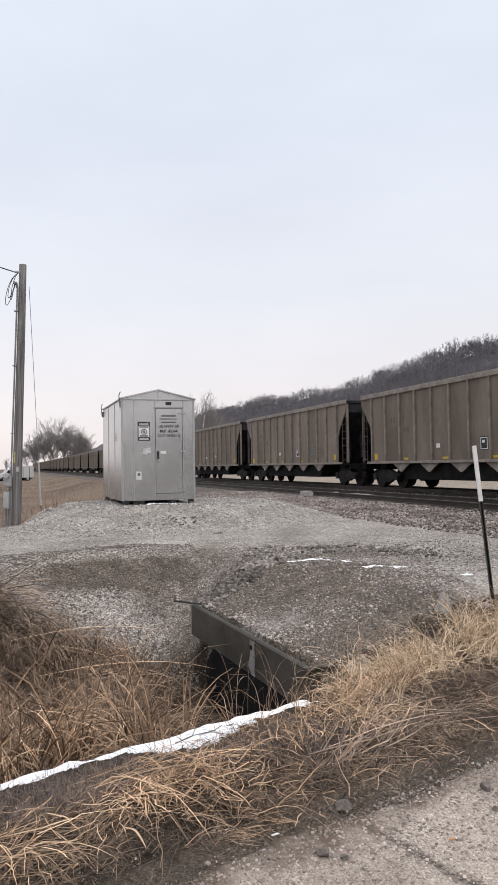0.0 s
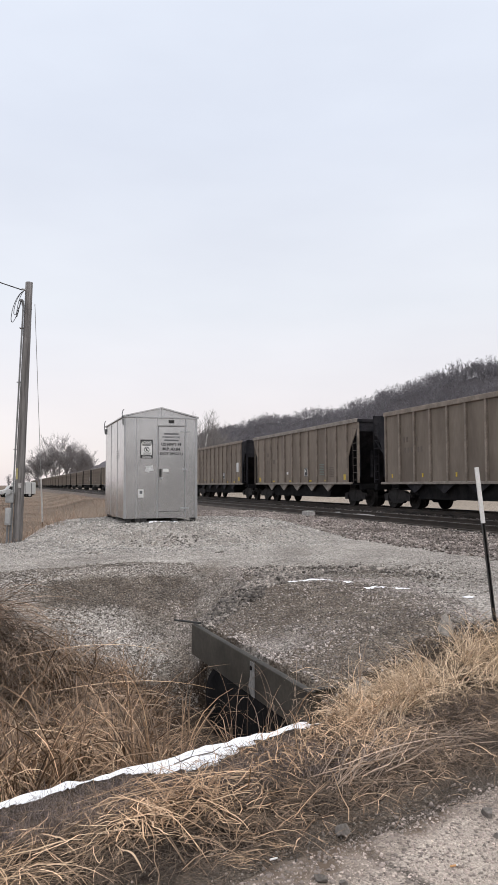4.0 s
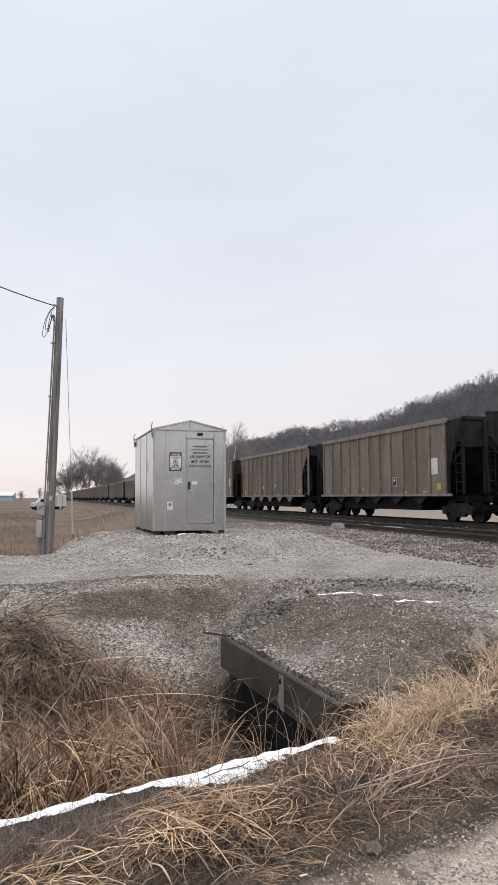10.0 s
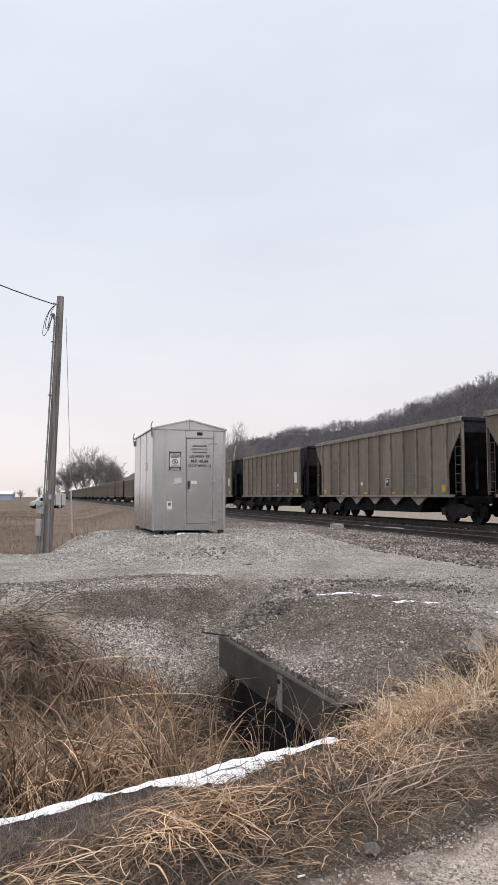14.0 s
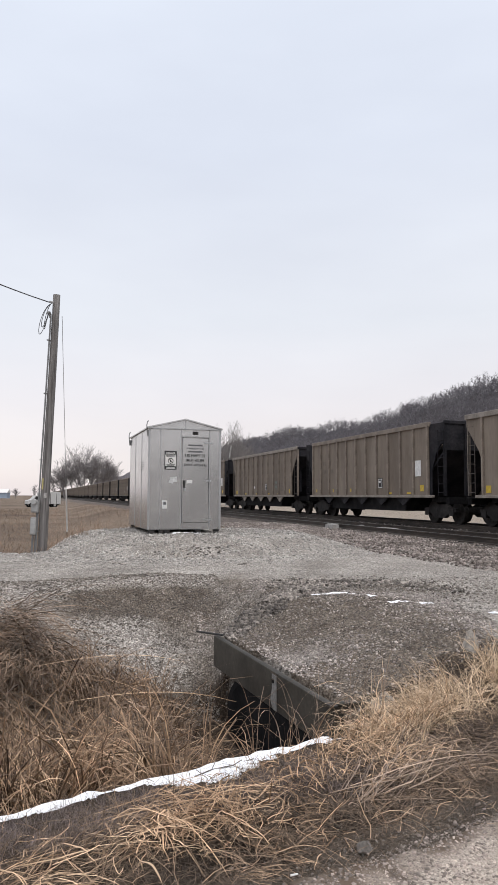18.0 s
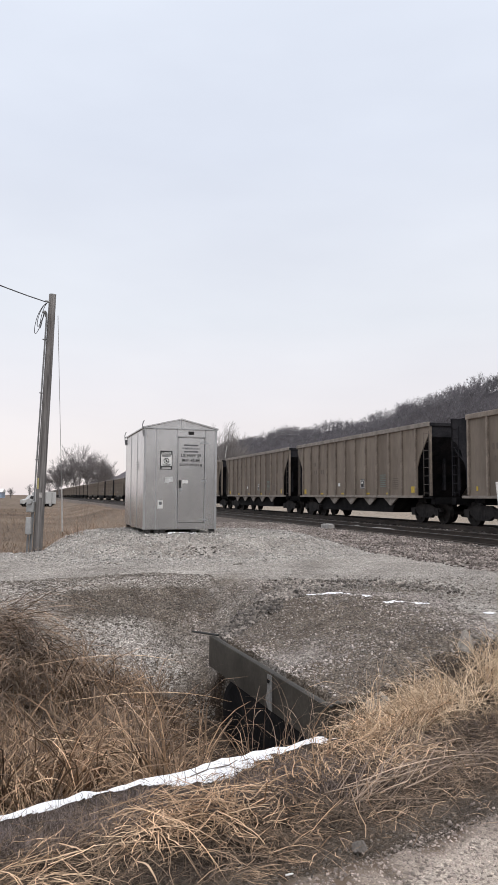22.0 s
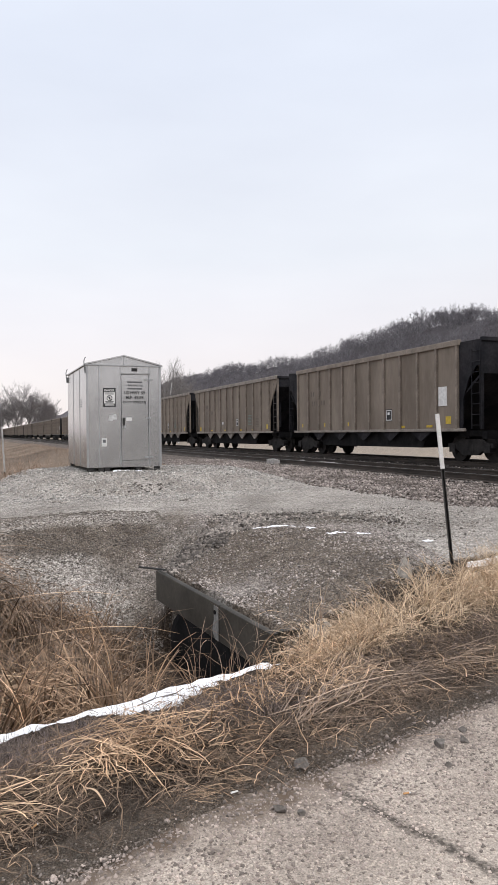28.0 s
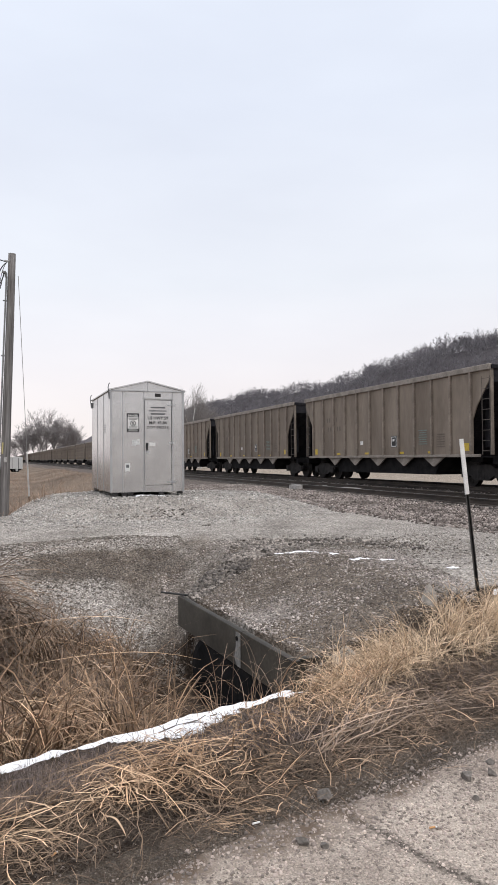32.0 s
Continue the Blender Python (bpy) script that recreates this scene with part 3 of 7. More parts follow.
def land(x, y, rough=True):
    """Height of the ground, and the zones of its cover."""
    x, y = np.asarray(x, float), np.asarray(y, float)
    q, p, s, m = coords(x, y)
    # open fields
    far = sstep(np.hypot(x, y), 60, 400)
    field = -0.95 + 0.25 * hash_noise(x, y, 0.03, 1) * (1 - far) - 0.05 * sstep(m, 24, 60)
    # gravel yard between highway, ditch and railway, open to the left along a lane
    back_left = sstep(-x - 0.22 * (y - 16.5), 3.3, 5.4) * sstep(y, 15.2, 17.5)
    lane_end = sstep(-x, 26, 34)
    behind = sstep(y, 19.5, 24) * (1 - sstep(m, 3.0, 7.0))
    away = np.maximum(np.maximum(back_left, lane_end), behind)
    yard = -0.30 + 0 * x
    z = yard * (1 - away) + field * away
    gravel = 1 - away
    # raised pad under the shelter
    dx, dy = x - (SHELTER_MID[0] + 0.5), y - (SHELTER_MID[1] - 0.2)
    pad = 1 - sstep(np.hypot(dx * 0.72, dy * 0.85), 1.55, 3.3)
    z = z + (0.07 - z) * pad
    gravel = np.maximum(gravel, pad)
    # railway bed
    bed = sstep(m, 3.8, 9.6) * (1 - sstep(m, 19.6, 23.5))
    bed = np.where(y < 26, sstep(m, 7.2, 9.8), bed) if np.ndim(m) == 0 else bed * sstep(y, 20, 27) + sstep(m, 7.2, 9.8) * (1 - sstep(m, 19.6, 23.5)) * (1 - sstep(y, 20, 27))
    z = z + (RAIL - 0.20 - z) * bed
    z = np.where(m > 19.6, z * 0 + (RAIL - 0.2) + (field - RAIL + 0.2) * sstep(m, 19.6, 24), z)
    ballast = sstep(m, 7.3, 8.3) * (1 - sstep(m, 19.6, 21.0))
    gravel = gravel * (1 - sstep(m, 19.6, 22)) * (1 - sstep(y, 20.0, 24.0))
    # ditch beside the highway, closed on the right by the steel headwall
    prof_p = [2.4, 3.2, 3.7, 4.3, 5.2, 6.5, 7.5, 8.4, 9.5, 10.1]
    prof_z = [-0.56, -0.595, -0.64, -1.02, -1.62, -1.66, -1.30, -0.92, -0.40, -0.30]
    bend = 0.55 * sstep(-q, -4.4, -1.0)
    ditch = np.interp(p - bend * sstep(p, 7, 9), prof_p, prof_z)
    q_wall = 3.63 + (p - 4.39) * 0.222
    tight = 0.05 + 1.5 * sstep(p, 7.0, 8.6) + 0.25 * sstep(-p, -4.3, -3.6)
    filled = sstep(q - q_wall, 0.05, 0.05 + tight)
    crest = np.interp(p, [4.0, 4.7, 6.3, 7.4, 8.5], [1.5, 1.75, 2.15, 1.3, 1.1])
    rise = (q - q_wall) / crest
    crown = np.interp(rise, [0, 0.15, 0.8, 1.0, 1.3], [-0.68, -0.64, -0.36, -0.29, -0.30])
    side = sstep(p, 3.1, 4.6)
    fill = crown * side + (-0.58 + 0.10 * sstep(q, 3.5, 6)) * (1 - side)
    low = ditch * (1 - filled) + fill * filled
    before = 4.39 - 0.318 * (q - 3.62) - p
    low = low - 0.17 * sstep(before, 0.0, 0.07) * (1 - sstep(before, 0.3, 0.6)) * sstep(q, 3.3, 3.5) * (1 - sstep(q, 4.05, 4.35))
    in_ditch = (1 - sstep(p, 9.6, 10.4)) * (1 - sstep(q, 6.2, 8.0))
    z = np.where(p > ROAD_EDGE - 0.2, low * in_ditch + np.where(p < 4.5, np.minimum(z, -0.42), z) * (1 - in_ditch), z)
    # the highway
    road_z = -0.57 + 0.40 * sstep(q, 5, 12)
    z = np.where(p <= ROAD_EDGE - 0.2, road_z, z)
    t = sstep(p, ROAD_EDGE - 0.2, ROAD_EDGE + 0.25)
    z = np.where((p > ROAD_EDGE - 0.2) & (p < ROAD_EDGE + 0.25), road_z * (1 - t) + z * t, z)
    # beyond the highway, behind the eye
    z = np.where(p < -9, -0.57 - 0.5 * sstep(-p, 9, 13), z)
    z = np.where(x > 40, z * (1 - sstep(x, 40, 60)) + np.where(m > 30, field, z) * sstep(x, 40, 60), z)
    if rough:
        near = 1 - sstep(np.hypot(x, y), 14, 40)
        off = sstep(p, 2.3, 2.8)
        z = z + near * off * (0.018 * hash_noise(x, y, 2.3, 2) + 0.012 * hash_noise(x, y, 6.1, 3) + 0.008 * hash_noise(x, y, 13.0, 4))
        z = z - in_ditch * (0.15 * np.exp(-((q - 3.95) ** 2 / 0.35 + (p - 9.45) ** 2 / 0.16)) + 0.13 * np.exp(-((q - 5.4) ** 2 / 0.25 + (p - 9.4) ** 2 / 0.14)))
        slope = in_ditch * sstep(p, 7.2, 7.8) * (1 - filled)
        z = z + slope * (0.10 * hash_noise(x, y, 0.9, 5) + 0.05 * hash_noise(x, y, 2.2, 6))
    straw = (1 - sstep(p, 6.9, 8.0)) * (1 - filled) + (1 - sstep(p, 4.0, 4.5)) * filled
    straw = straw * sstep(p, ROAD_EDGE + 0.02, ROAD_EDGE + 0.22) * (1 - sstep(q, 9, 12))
    blob = lambda a, b, r: np.exp(-((q - a) ** 2 + (p - b) ** 2) / r**2)
    face = in_ditch * filled * (1 - 0.62 * sstep(rise, 0.55, 1.5)) * (0.92 - 0.45 * blob(4.35, 5.5, 0.8))
    slope = in_ditch * (1 - filled) * sstep(p, 6.6, 7.4) * (1 - sstep(p, 9.4, 10.2)) * (0.40 + 0.55 * blob(3.95, 9.5, 0.6) + 0.5 * blob(5.35, 9.5, 0.45) - 0.42 * blob(3.72, 8.2, 0.9) + 0.30 * (1 - sstep(q_wall - q, 0.1, 0.6)))
    dirt = np.maximum(np.maximum(face, slope), 0.95 * sstep(p, 2.0, 2.2) * (1 - sstep(p, 2.55, 2.7)) * (q < 9))
    dirt = np.maximum(dirt, 0.58 * np.exp(-(((q - 6.9) / 1.4) ** 2 + ((p - 7.1) / 1.2) ** 2)) * (p > 4.5))
    gravel = np.where(p > ROAD_EDGE - 0.2, np.maximum(gravel, in_ditch), gravel * 0 + 0.6)
    pale = sstep(m, 26, 32)
    return z, dict(gravel=gravel, ballast=ballast, dirt=dirt, mat=straw, pale_field=pale, verge=1 - sstep(p, 3.7, 4.1))


def height(x, y):
    return land(x, y)[0]


def spaced(lo, hi, step, out, grow=1.16):
    """Grid lines: even between lo and hi, ever wider outside, out to the horizon."""
    v = list(np.arange(lo, hi, step))
    a, d = lo, step
    while a > -out:
        d *= grow
        a -= d
        v.insert(0, a)
    a, d = v[-1], step
    while a < out:
        d *= grow
        a += d
        v.append(a)
    return np.array(v)


def build_ground():
    gx, gy = spaced(-6.0, 5.0, 0.07, 3200, 1.07), spaced(2.0, 13.5, 0.07, 3200, 1.07)
    X, Y = np.meshgrid(gx, gy)
    z, zones = land(X, Y)
    nx, ny = len(gx), len(gy)
    i = np.arange((nx - 1) * (ny - 1))
    a = (i // (nx - 1)) * nx + i % (nx - 1)
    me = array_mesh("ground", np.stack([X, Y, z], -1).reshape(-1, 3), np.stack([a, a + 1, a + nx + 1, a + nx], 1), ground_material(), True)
    for key, val in zones.items():
        at = me.attributes.new(key, "FLOAT", "POINT")
        at.data.foreach_set("value", np.ascontiguousarray(np.broadcast_to(val, X.shape), np.float32).ravel())
    return tagged(new("ground", me), "gravel yard, ditch and tawny winter fields", "ground", kind="structure")


def build_road():
    """The highway shoulder: a thin worn slab with a ragged edge."""
    qs = np.concatenate([np.arange(-60, -1.5, 2.0), np.arange(-1.5, 8, 0.04), np.arange(8, 60, 2.0)])
    ps = np.array([-9.0, -4.0, 0.0, 1.2, 1.8, 2.1, 2.25, 2.33, 2.36])
    rag = -0.03 + 0.09 * hash_noise(qs, qs * 0 + 3.3, 1.1, 9) + 0.035 * hash_noise(qs, qs * 0 + 1.7, 4.5, 10) + 0.02 * hash_noise(qs, qs * 0, 13, 11)
    Q, P = np.meshgrid(qs, ps)
    P = P + np.where(P > 1.7, rag[None, :] * (P - 1.7) / 0.7, 0)
    x, y = EX * Q - EY * P, EY * Q + EX * P
    z = -0.553 + 0.40 * sstep(Q, 5, 12)
    z[-1] -= 0.05
    co = np.stack([x, y, z], -1).reshape(-1, 3)
    nx, ny = len(qs), len(ps)
    i = np.arange((nx - 1) * (ny - 1))
    a = (i // (nx - 1)) * nx + i % (nx - 1)
    me = array_mesh("road", co, np.stack([a, a + 1, a + nx + 1, a + nx], 1), asphalt_material(), True)
    return tagged(new("road", me), "worn grey chip-seal highway shoulder with a crack", "road", kind="structure")


build_ground()
build_road()


# ---- scattered stones and grass ----
CHIP = (np.array([(x, y, z) for z in (-0.62, 0.62) for x, y in ((-0.75, -0.7), (0.75, -0.7), (0.75, 0.7), (-0.75, 0.7))]), np.array([(4, 5, 6), (4, 6, 7), (0, 1, 5), (0, 5, 4), (1, 2, 6), (1, 6, 5), (2, 3, 7), (2, 7, 6), (3, 0, 4), (3, 4, 7)]))


def stones(name, xy, size, mat, label, category="gravel", sink=0.3, flat=0.7, tumble=0.35):
    """Many loose angular stones in one mesh, lying on the ground."""
    n = len(xy)
    v, f = CHIP
    jit = rng.uniform(0.55, 1.25, (n, len(v), 3))
    sc = np.stack([rng.uniform(0.75, 1.35, n), rng.uniform(0.7, 1.1, n), rng.uniform(0.5, 0.95, n) * flat / 0.7], 1)[:, None, :]
    p = v[None] * jit * sc * size[:, None, None] * 0.5
    a = rng.uniform(0, 2 * math.pi, n)
    tilt = rng.normal(0, tumble, n)
    roll = rng.normal(0, tumble, n)
    cr_, sr_ = np.cos(roll)[:, None], np.sin(roll)[:, None]
    p = np.stack([p[..., 0], p[..., 1] * cr_ - p[..., 2] * sr_, p[..., 1] * sr_ + p[..., 2] * cr_], -1)
    ct, st = np.cos(tilt)[:, None], np.sin(tilt)[:, None]
    p = np.stack([p[..., 0] * ct - p[..., 2] * st, p[..., 1], p[..., 0] * st + p[..., 2] * ct], -1)
    ca, sa = np.cos(a)[:, None], np.sin(a)[:, None]
    p = np.stack([p[..., 0] * ca - p[..., 1] * sa, p[..., 0] * sa + p[..., 1] * ca, p[..., 2]], -1)
    z = height(xy[:, 0], xy[:, 1])
    q, pp, _, _ = coords(xy[:, 0], xy[:, 1])
    z = np.where(pp < ROAD_EDGE, np.maximum(z, -0.553 + 0.40 * sstep(q, 5, 12)), z)
    base = np.stack([xy[:, 0], xy[:, 1], z + size * (0.5 - sink) * 0.6], -1)
    co = (p + base[:, None]).reshape(-1, 3)
    fa = (f[None] + (np.arange(n) * len(v))[:, None, None]).reshape(-1, 3)
    return tagged(new(name, array_mesh(name, co, fa, mat)), label, category, kind="stuff")


def blades(name, root, length, lean, head, droop, width, mat, label, seg=4, wander=0.0, kink=0.0):
    """Dry grass blades: narrow strips from the roots, leaning by lean (0 upright, 1 flat) towards head and bending down by droop radians to the tip."""
    n = len(root)
    t = np.linspace(0, 1, seg + 1)[None, :, None]
    d = np.stack([np.cos(head), np.sin(head)], -1)
    ang = (1 - lean) * math.pi / 2
    pts = [root.astype(float)]
    cur, ang = root.astype(float).copy(), ang.copy()
    hd = head.copy()
    for k in range(seg):
        st = (length / seg)[:, None]
        cur = cur + st * np.stack([np.cos(ang) * np.cos(hd), np.cos(ang) * np.sin(hd), np.sin(ang)], -1)
        pts.append(cur.copy())
        ang = ang - droop * (0.5 + k) * 2 / seg**2
        hd = hd + rng.normal(0, wander, n) if wander else hd
        if kink:
            snap = rng.uniform(0, 1, n) < kink / seg
            hd, ang = hd + snap * rng.normal(0, 1.0, n), ang + snap * rng.normal(0, 0.5, n)
    P = np.stack(pts, 1)
    side = head + math.pi / 2 + rng.normal(0, 0.6, n)
    sv = np.stack([np.cos(side), np.sin(side), rng.normal(0, 0.4, n)], -1)
    sv /= np.linalg.norm(sv, axis=1, keepdims=True)
    w = width[:, None] * np.interp(np.linspace(0, 1, seg + 1), [0, 0.3, 0.8, 1], [0.8, 1.0, 0.7, 0.12])[None]
    A, B = P - sv[:, None] * w[..., None] / 2, P + sv[:, None] * w[..., None] / 2
    co = np.stack([A, B], 2).reshape(-1, 3)
    base = (np.arange(n) * (seg + 1) * 2)[:, None]
    k = np.arange(seg)[None] * 2
    fa = np.stack([base + k, base + k + 1, base + k + 3, base + k + 2], -1).reshape(-1, 4)
    return tagged(new(name, array_mesh(name, co, fa, mat)), label, "grass", kind="stuff")


def from_qp(q, p):
    return EX * q - EY * p, EY * q + EX * p


def rooted(x, y, lift=0.0):
    return np.stack([x, y, height(x, y) + lift], -1)


# ---- railway ----
def rail_mesh(length):
    """A flat-bottomed rail along y, its head at z = 0."""
    bm = bmesh.new()
    prof = [(-0.075, -0.17), (0.075, -0.17), (0.075, -0.155), (0.01, -0.135), (0.01, -0.045), (0.036, -0.035), (0.036, -0.006), (0.028, 0), (-0.028, 0), (-0.036, -0.006), (-0.036, -0.035), (-0.01, -0.045), (-0.01, -0.135), (-0.075, -0.155)]
    slab(bm, prof, "y", 0, length)
    me = mesh_of("rail", bm, RAIL_SIDE)
    me.materials.append(RAIL_TOP)
    for p in me.polygons:
        if p.normal.z > 0.9 and p.center.z > -0.01:
            p.material_index = 1
    return me


def build_track(m, label):
    track = tagged(new("railway_track"), label, "railway track", kind="structure")
    track.matrix_basis = on_track(0, m, RAIL)
    rail = rail_mesh(760.0)
    for x in (-0.755, 0.755):
        part("rail", rail, None, track, at=pose(x, -40, 0))
    bm = bmesh.new()
    box(bm, (0, 0, -0.255), (2.6, 0.22, 0.17))
    tie = mesh_of("sleeper", bm, TIE, bevel=0.012)
    for i in range(110):
        part("sleeper", tie, None, track, at=pose(random.uniform(-0.05, 0.05), 4 + i * 0.55, random.uniform(-0.008, 0.008), 0, 0, random.uniform(-0.8, 0.8)))
    far = bmesh.new()
    for i in range(420):
        box(far, (0, 64.8 + i * 0.55 * (1 + i / 300), -0.255), (2.6, 0.22, 0.17))
    tagged(part("sleeper_run", far, TIE, track), kind="stuff")
    return track


build_track(NEAR_TRACK, "empty railway track with rusty rails on dark sleepers")
build_track(TRAIN_TRACK, "railway track carrying a moving coal train")


def weathered_board(s, m, z, size, turn, label):
    bm = bmesh.new()
    box(bm, (0, 0, size[2] / 2), size)
    box(bm, (size[0] * 0.3, 0, size[2] * 1.04), (size[0] * 0.06, size[1] * 0.8, size[2] * 0.2))
    box(bm, (-size[0] * 0.3, 0, size[2] * 1.04), (size[0] * 0.06, size[1] * 0.8, size[2] * 0.2))
    ob = tagged(part("track_box", bm, BOARD, bevel=0.01), label, "box")
    ob.matrix_basis = on_track(s, m, z, turn)


BOARD = material("bleached_board", [(0.24, 0.23, 0.215), (0.42, 0.40, 0.38)], scale=8, rough=0.85, fine=0.25, bump_scale=40)
weathered_board(26.0, 11.25, -0.34, (0.26, 0.75, 0.20), 0, "bleached low box beside the near rail")
weathered_board(24.6, 11.85, -0.34, (0.16, 0.26, 0.20), 0, "small pale junction box between the near rails")
weathered_board(23.4, 12.25, -0.30, (0.28, 1.3, 0.12), 3, "pale plank lying between the near rails")


# ---- the coal train ----
def wheelset_mesh():
    bm = bmesh.new()
    for sx in (-1, 1):
        x = sx * 0.72
        n = 20
        tube(bm, (x - 0.065, 0, 0), (x + 0.065, 0, 0), 0.455, 0.455, n)
        tube(bm, (x - sx * 0.07, 0, 0), (x - sx * 0.10, 0, 0), 0.485, 0.485, n)
        tube(bm, (x + sx * 0.06, 0, 0), (x + sx * 0.12, 0, 0), 0.16, 0.12, 10)
        for k in range(5):
            a = k * 2 * math.pi / 5
            box(bm, (x + sx * 0.068, 0.27 * math.cos(a), 0.27 * math.sin(a)), (0.02, 0.12, 0.05), Euler((a, 0, 0)).to_matrix())
    tube(bm, (-0.75, 0, 0), (0.75, 0, 0), 0.08, 0.08, 8)
    return mesh_of("wheelset", bm, TYRE)


def side_frame_mesh():
    bm = bmesh.new()
    for sx in (-1, 1):
        x = sx * 1.0
        top = [(-1.15, 0.50), (-1.15, 0.62), (-0.75, 0.66), (-0.45, 0.78), (0.45, 0.78), (0.75, 0.66), (1.15, 0.62), (1.15, 0.50), (0.72, 0.44), (0.36, 0.24), (-0.36, 0.24), (-0.72, 0.44)]
        slab(bm, top, "x", x - 0.08, x + 0.08)
        for y in (-0.89, 0.89):
            box(bm, (x, y, 0.46), (0.24, 0.30, 0.26))
        for y in (-0.16, 0, 0.16):
            tube(bm, (x + sx * 0.02, y, 0.30), (x + sx * 0.02, y, 0.62), 0.07, 0.07, 8)
    box(bm, (0, 0, 0.55), (2.1, 0.34, 0.26))
    return mesh_of("side_frames", bm, FRAME_STEEL)


def ladder_mesh(h, mat, w=0.40, rungs=8):
    bm = bmesh.new()
    for y in (0, w):
        box(bm, (0, y, h / 2), (0.02, 0.025, h))
    for i in range(rungs):
        tube(bm, (0, 0, 0.12 + i * (h - 0.2) / (rungs - 1)), (0, w, 0.12 + i * (h - 0.2) / (rungs - 1)), 0.014, 0.014, 5)
    return mesh_of("ladder", bm, mat)


WHEELSET, SIDE_FRAMES, LADDERS = wheelset_mesh(), side_frame_mesh(), (ladder_mesh(2.6, CAR_GRIME), ladder_mesh(2.6, CAR_DARK))
bm = bmesh.new()
box(bm, (0, 0, 0), (0.010, 0.10, 0.21))
MARK = mesh_of("reporting_mark", bm, STENCIL)
TOP, SILL = 4.0, 1.07          # above the rail
WHEELS = []                     # wheelsets of the first car, to be keyed


def hopper_body(half, sloped):
    """Side sheets with slanted ends, slope sheets between them, floor, and coal inside."""
    bm = bmesh.new()
    for sx in (-1, 1):
        if sloped:
            poly = [(-half, TOP), (half, TOP), (half, TOP - 0.35), (half - 0.72, TOP - 1.25), (half - 0.95, TOP - 1.7), (half - 0.95, SILL), (-half + 0.95, SILL), (-half + 0.95, TOP - 1.7), (-half + 0.72, TOP - 1.25), (-half, TOP - 0.35)]
        else:
            poly = [(-half + 1.1, TOP), (half - 1.1, TOP), (half - 1.1, SILL), (-half + 1.1, SILL)]
        slab(bm, poly, "x", sx * 1.57, sx * 1.53)
    me = mesh_of("body", bm, CAR_PAINT)
    return me


def build_ends(car, half, sloped):
    """The slope sheets, posts and wings at both ends of a car."""
    for sy in (-1, 1):
        y = sy * half
        bm = bmesh.new()
        if sloped:
            # a slanting floor rising to the end, with a short upright top sheet
            slab(bm, [(y, TOP - 0.02), (y - sy * 0.04, TOP - 0.02), (y - sy * 0.04, TOP - 0.45), (y - sy * 2.6, SILL + 0.1), (y - sy * 2.52, SILL + 0.02), (y, TOP - 0.5)], "x", -1.53, 1.53)
        else:
            slab(bm, [(y, TOP - 0.02), (y - sy * 0.05, TOP - 0.02), (y - sy * 0.05, TOP - 1.05), (y - sy * 2.5, SILL + 0.1), (y - sy * 2.4, SILL + 0.02), (y, TOP - 1.1)], "x", -1.49, 1.49)
        part("slope_sheet", bm, CAR_DARK, car, "coal-stained dark slope sheet")
        for x in (-1.0, -0.35, 0.35, 1.0) if sloped else (-0.6, 0.6):
            bm = bmesh.new()
            if sloped:
                box(bm, (x, y - sy * 0.9, (TOP + SILL) / 2 - 0.35), (0.1, 0.12, TOP - SILL - 1.3))
            else:
                box(bm, (x, y + sy * 0.02, (TOP + SILL) / 2), (0.12, 0.12, TOP - SILL - 0.1))
            part("end_strut", bm, CAR_DARK, car)
        if not sloped:
            for sx in (-1, 1):
                bm = bmesh.new()
                slab(bm, [(y, TOP), (y - sy * 1.1, TOP), (y - sy * 1.1, SILL), (y - sy * 0.95, SILL), (y - sy * 0.9, TOP - 1.9), (y - sy * 0.6, TOP - 1.2), (y - sy * 0.25, TOP - 0.85), (y, TOP - 0.8)], "x", sx * 1.50, sx * 1.55)
                part("end_wing", bm, CAR_DARK, car, "black arched end wing")


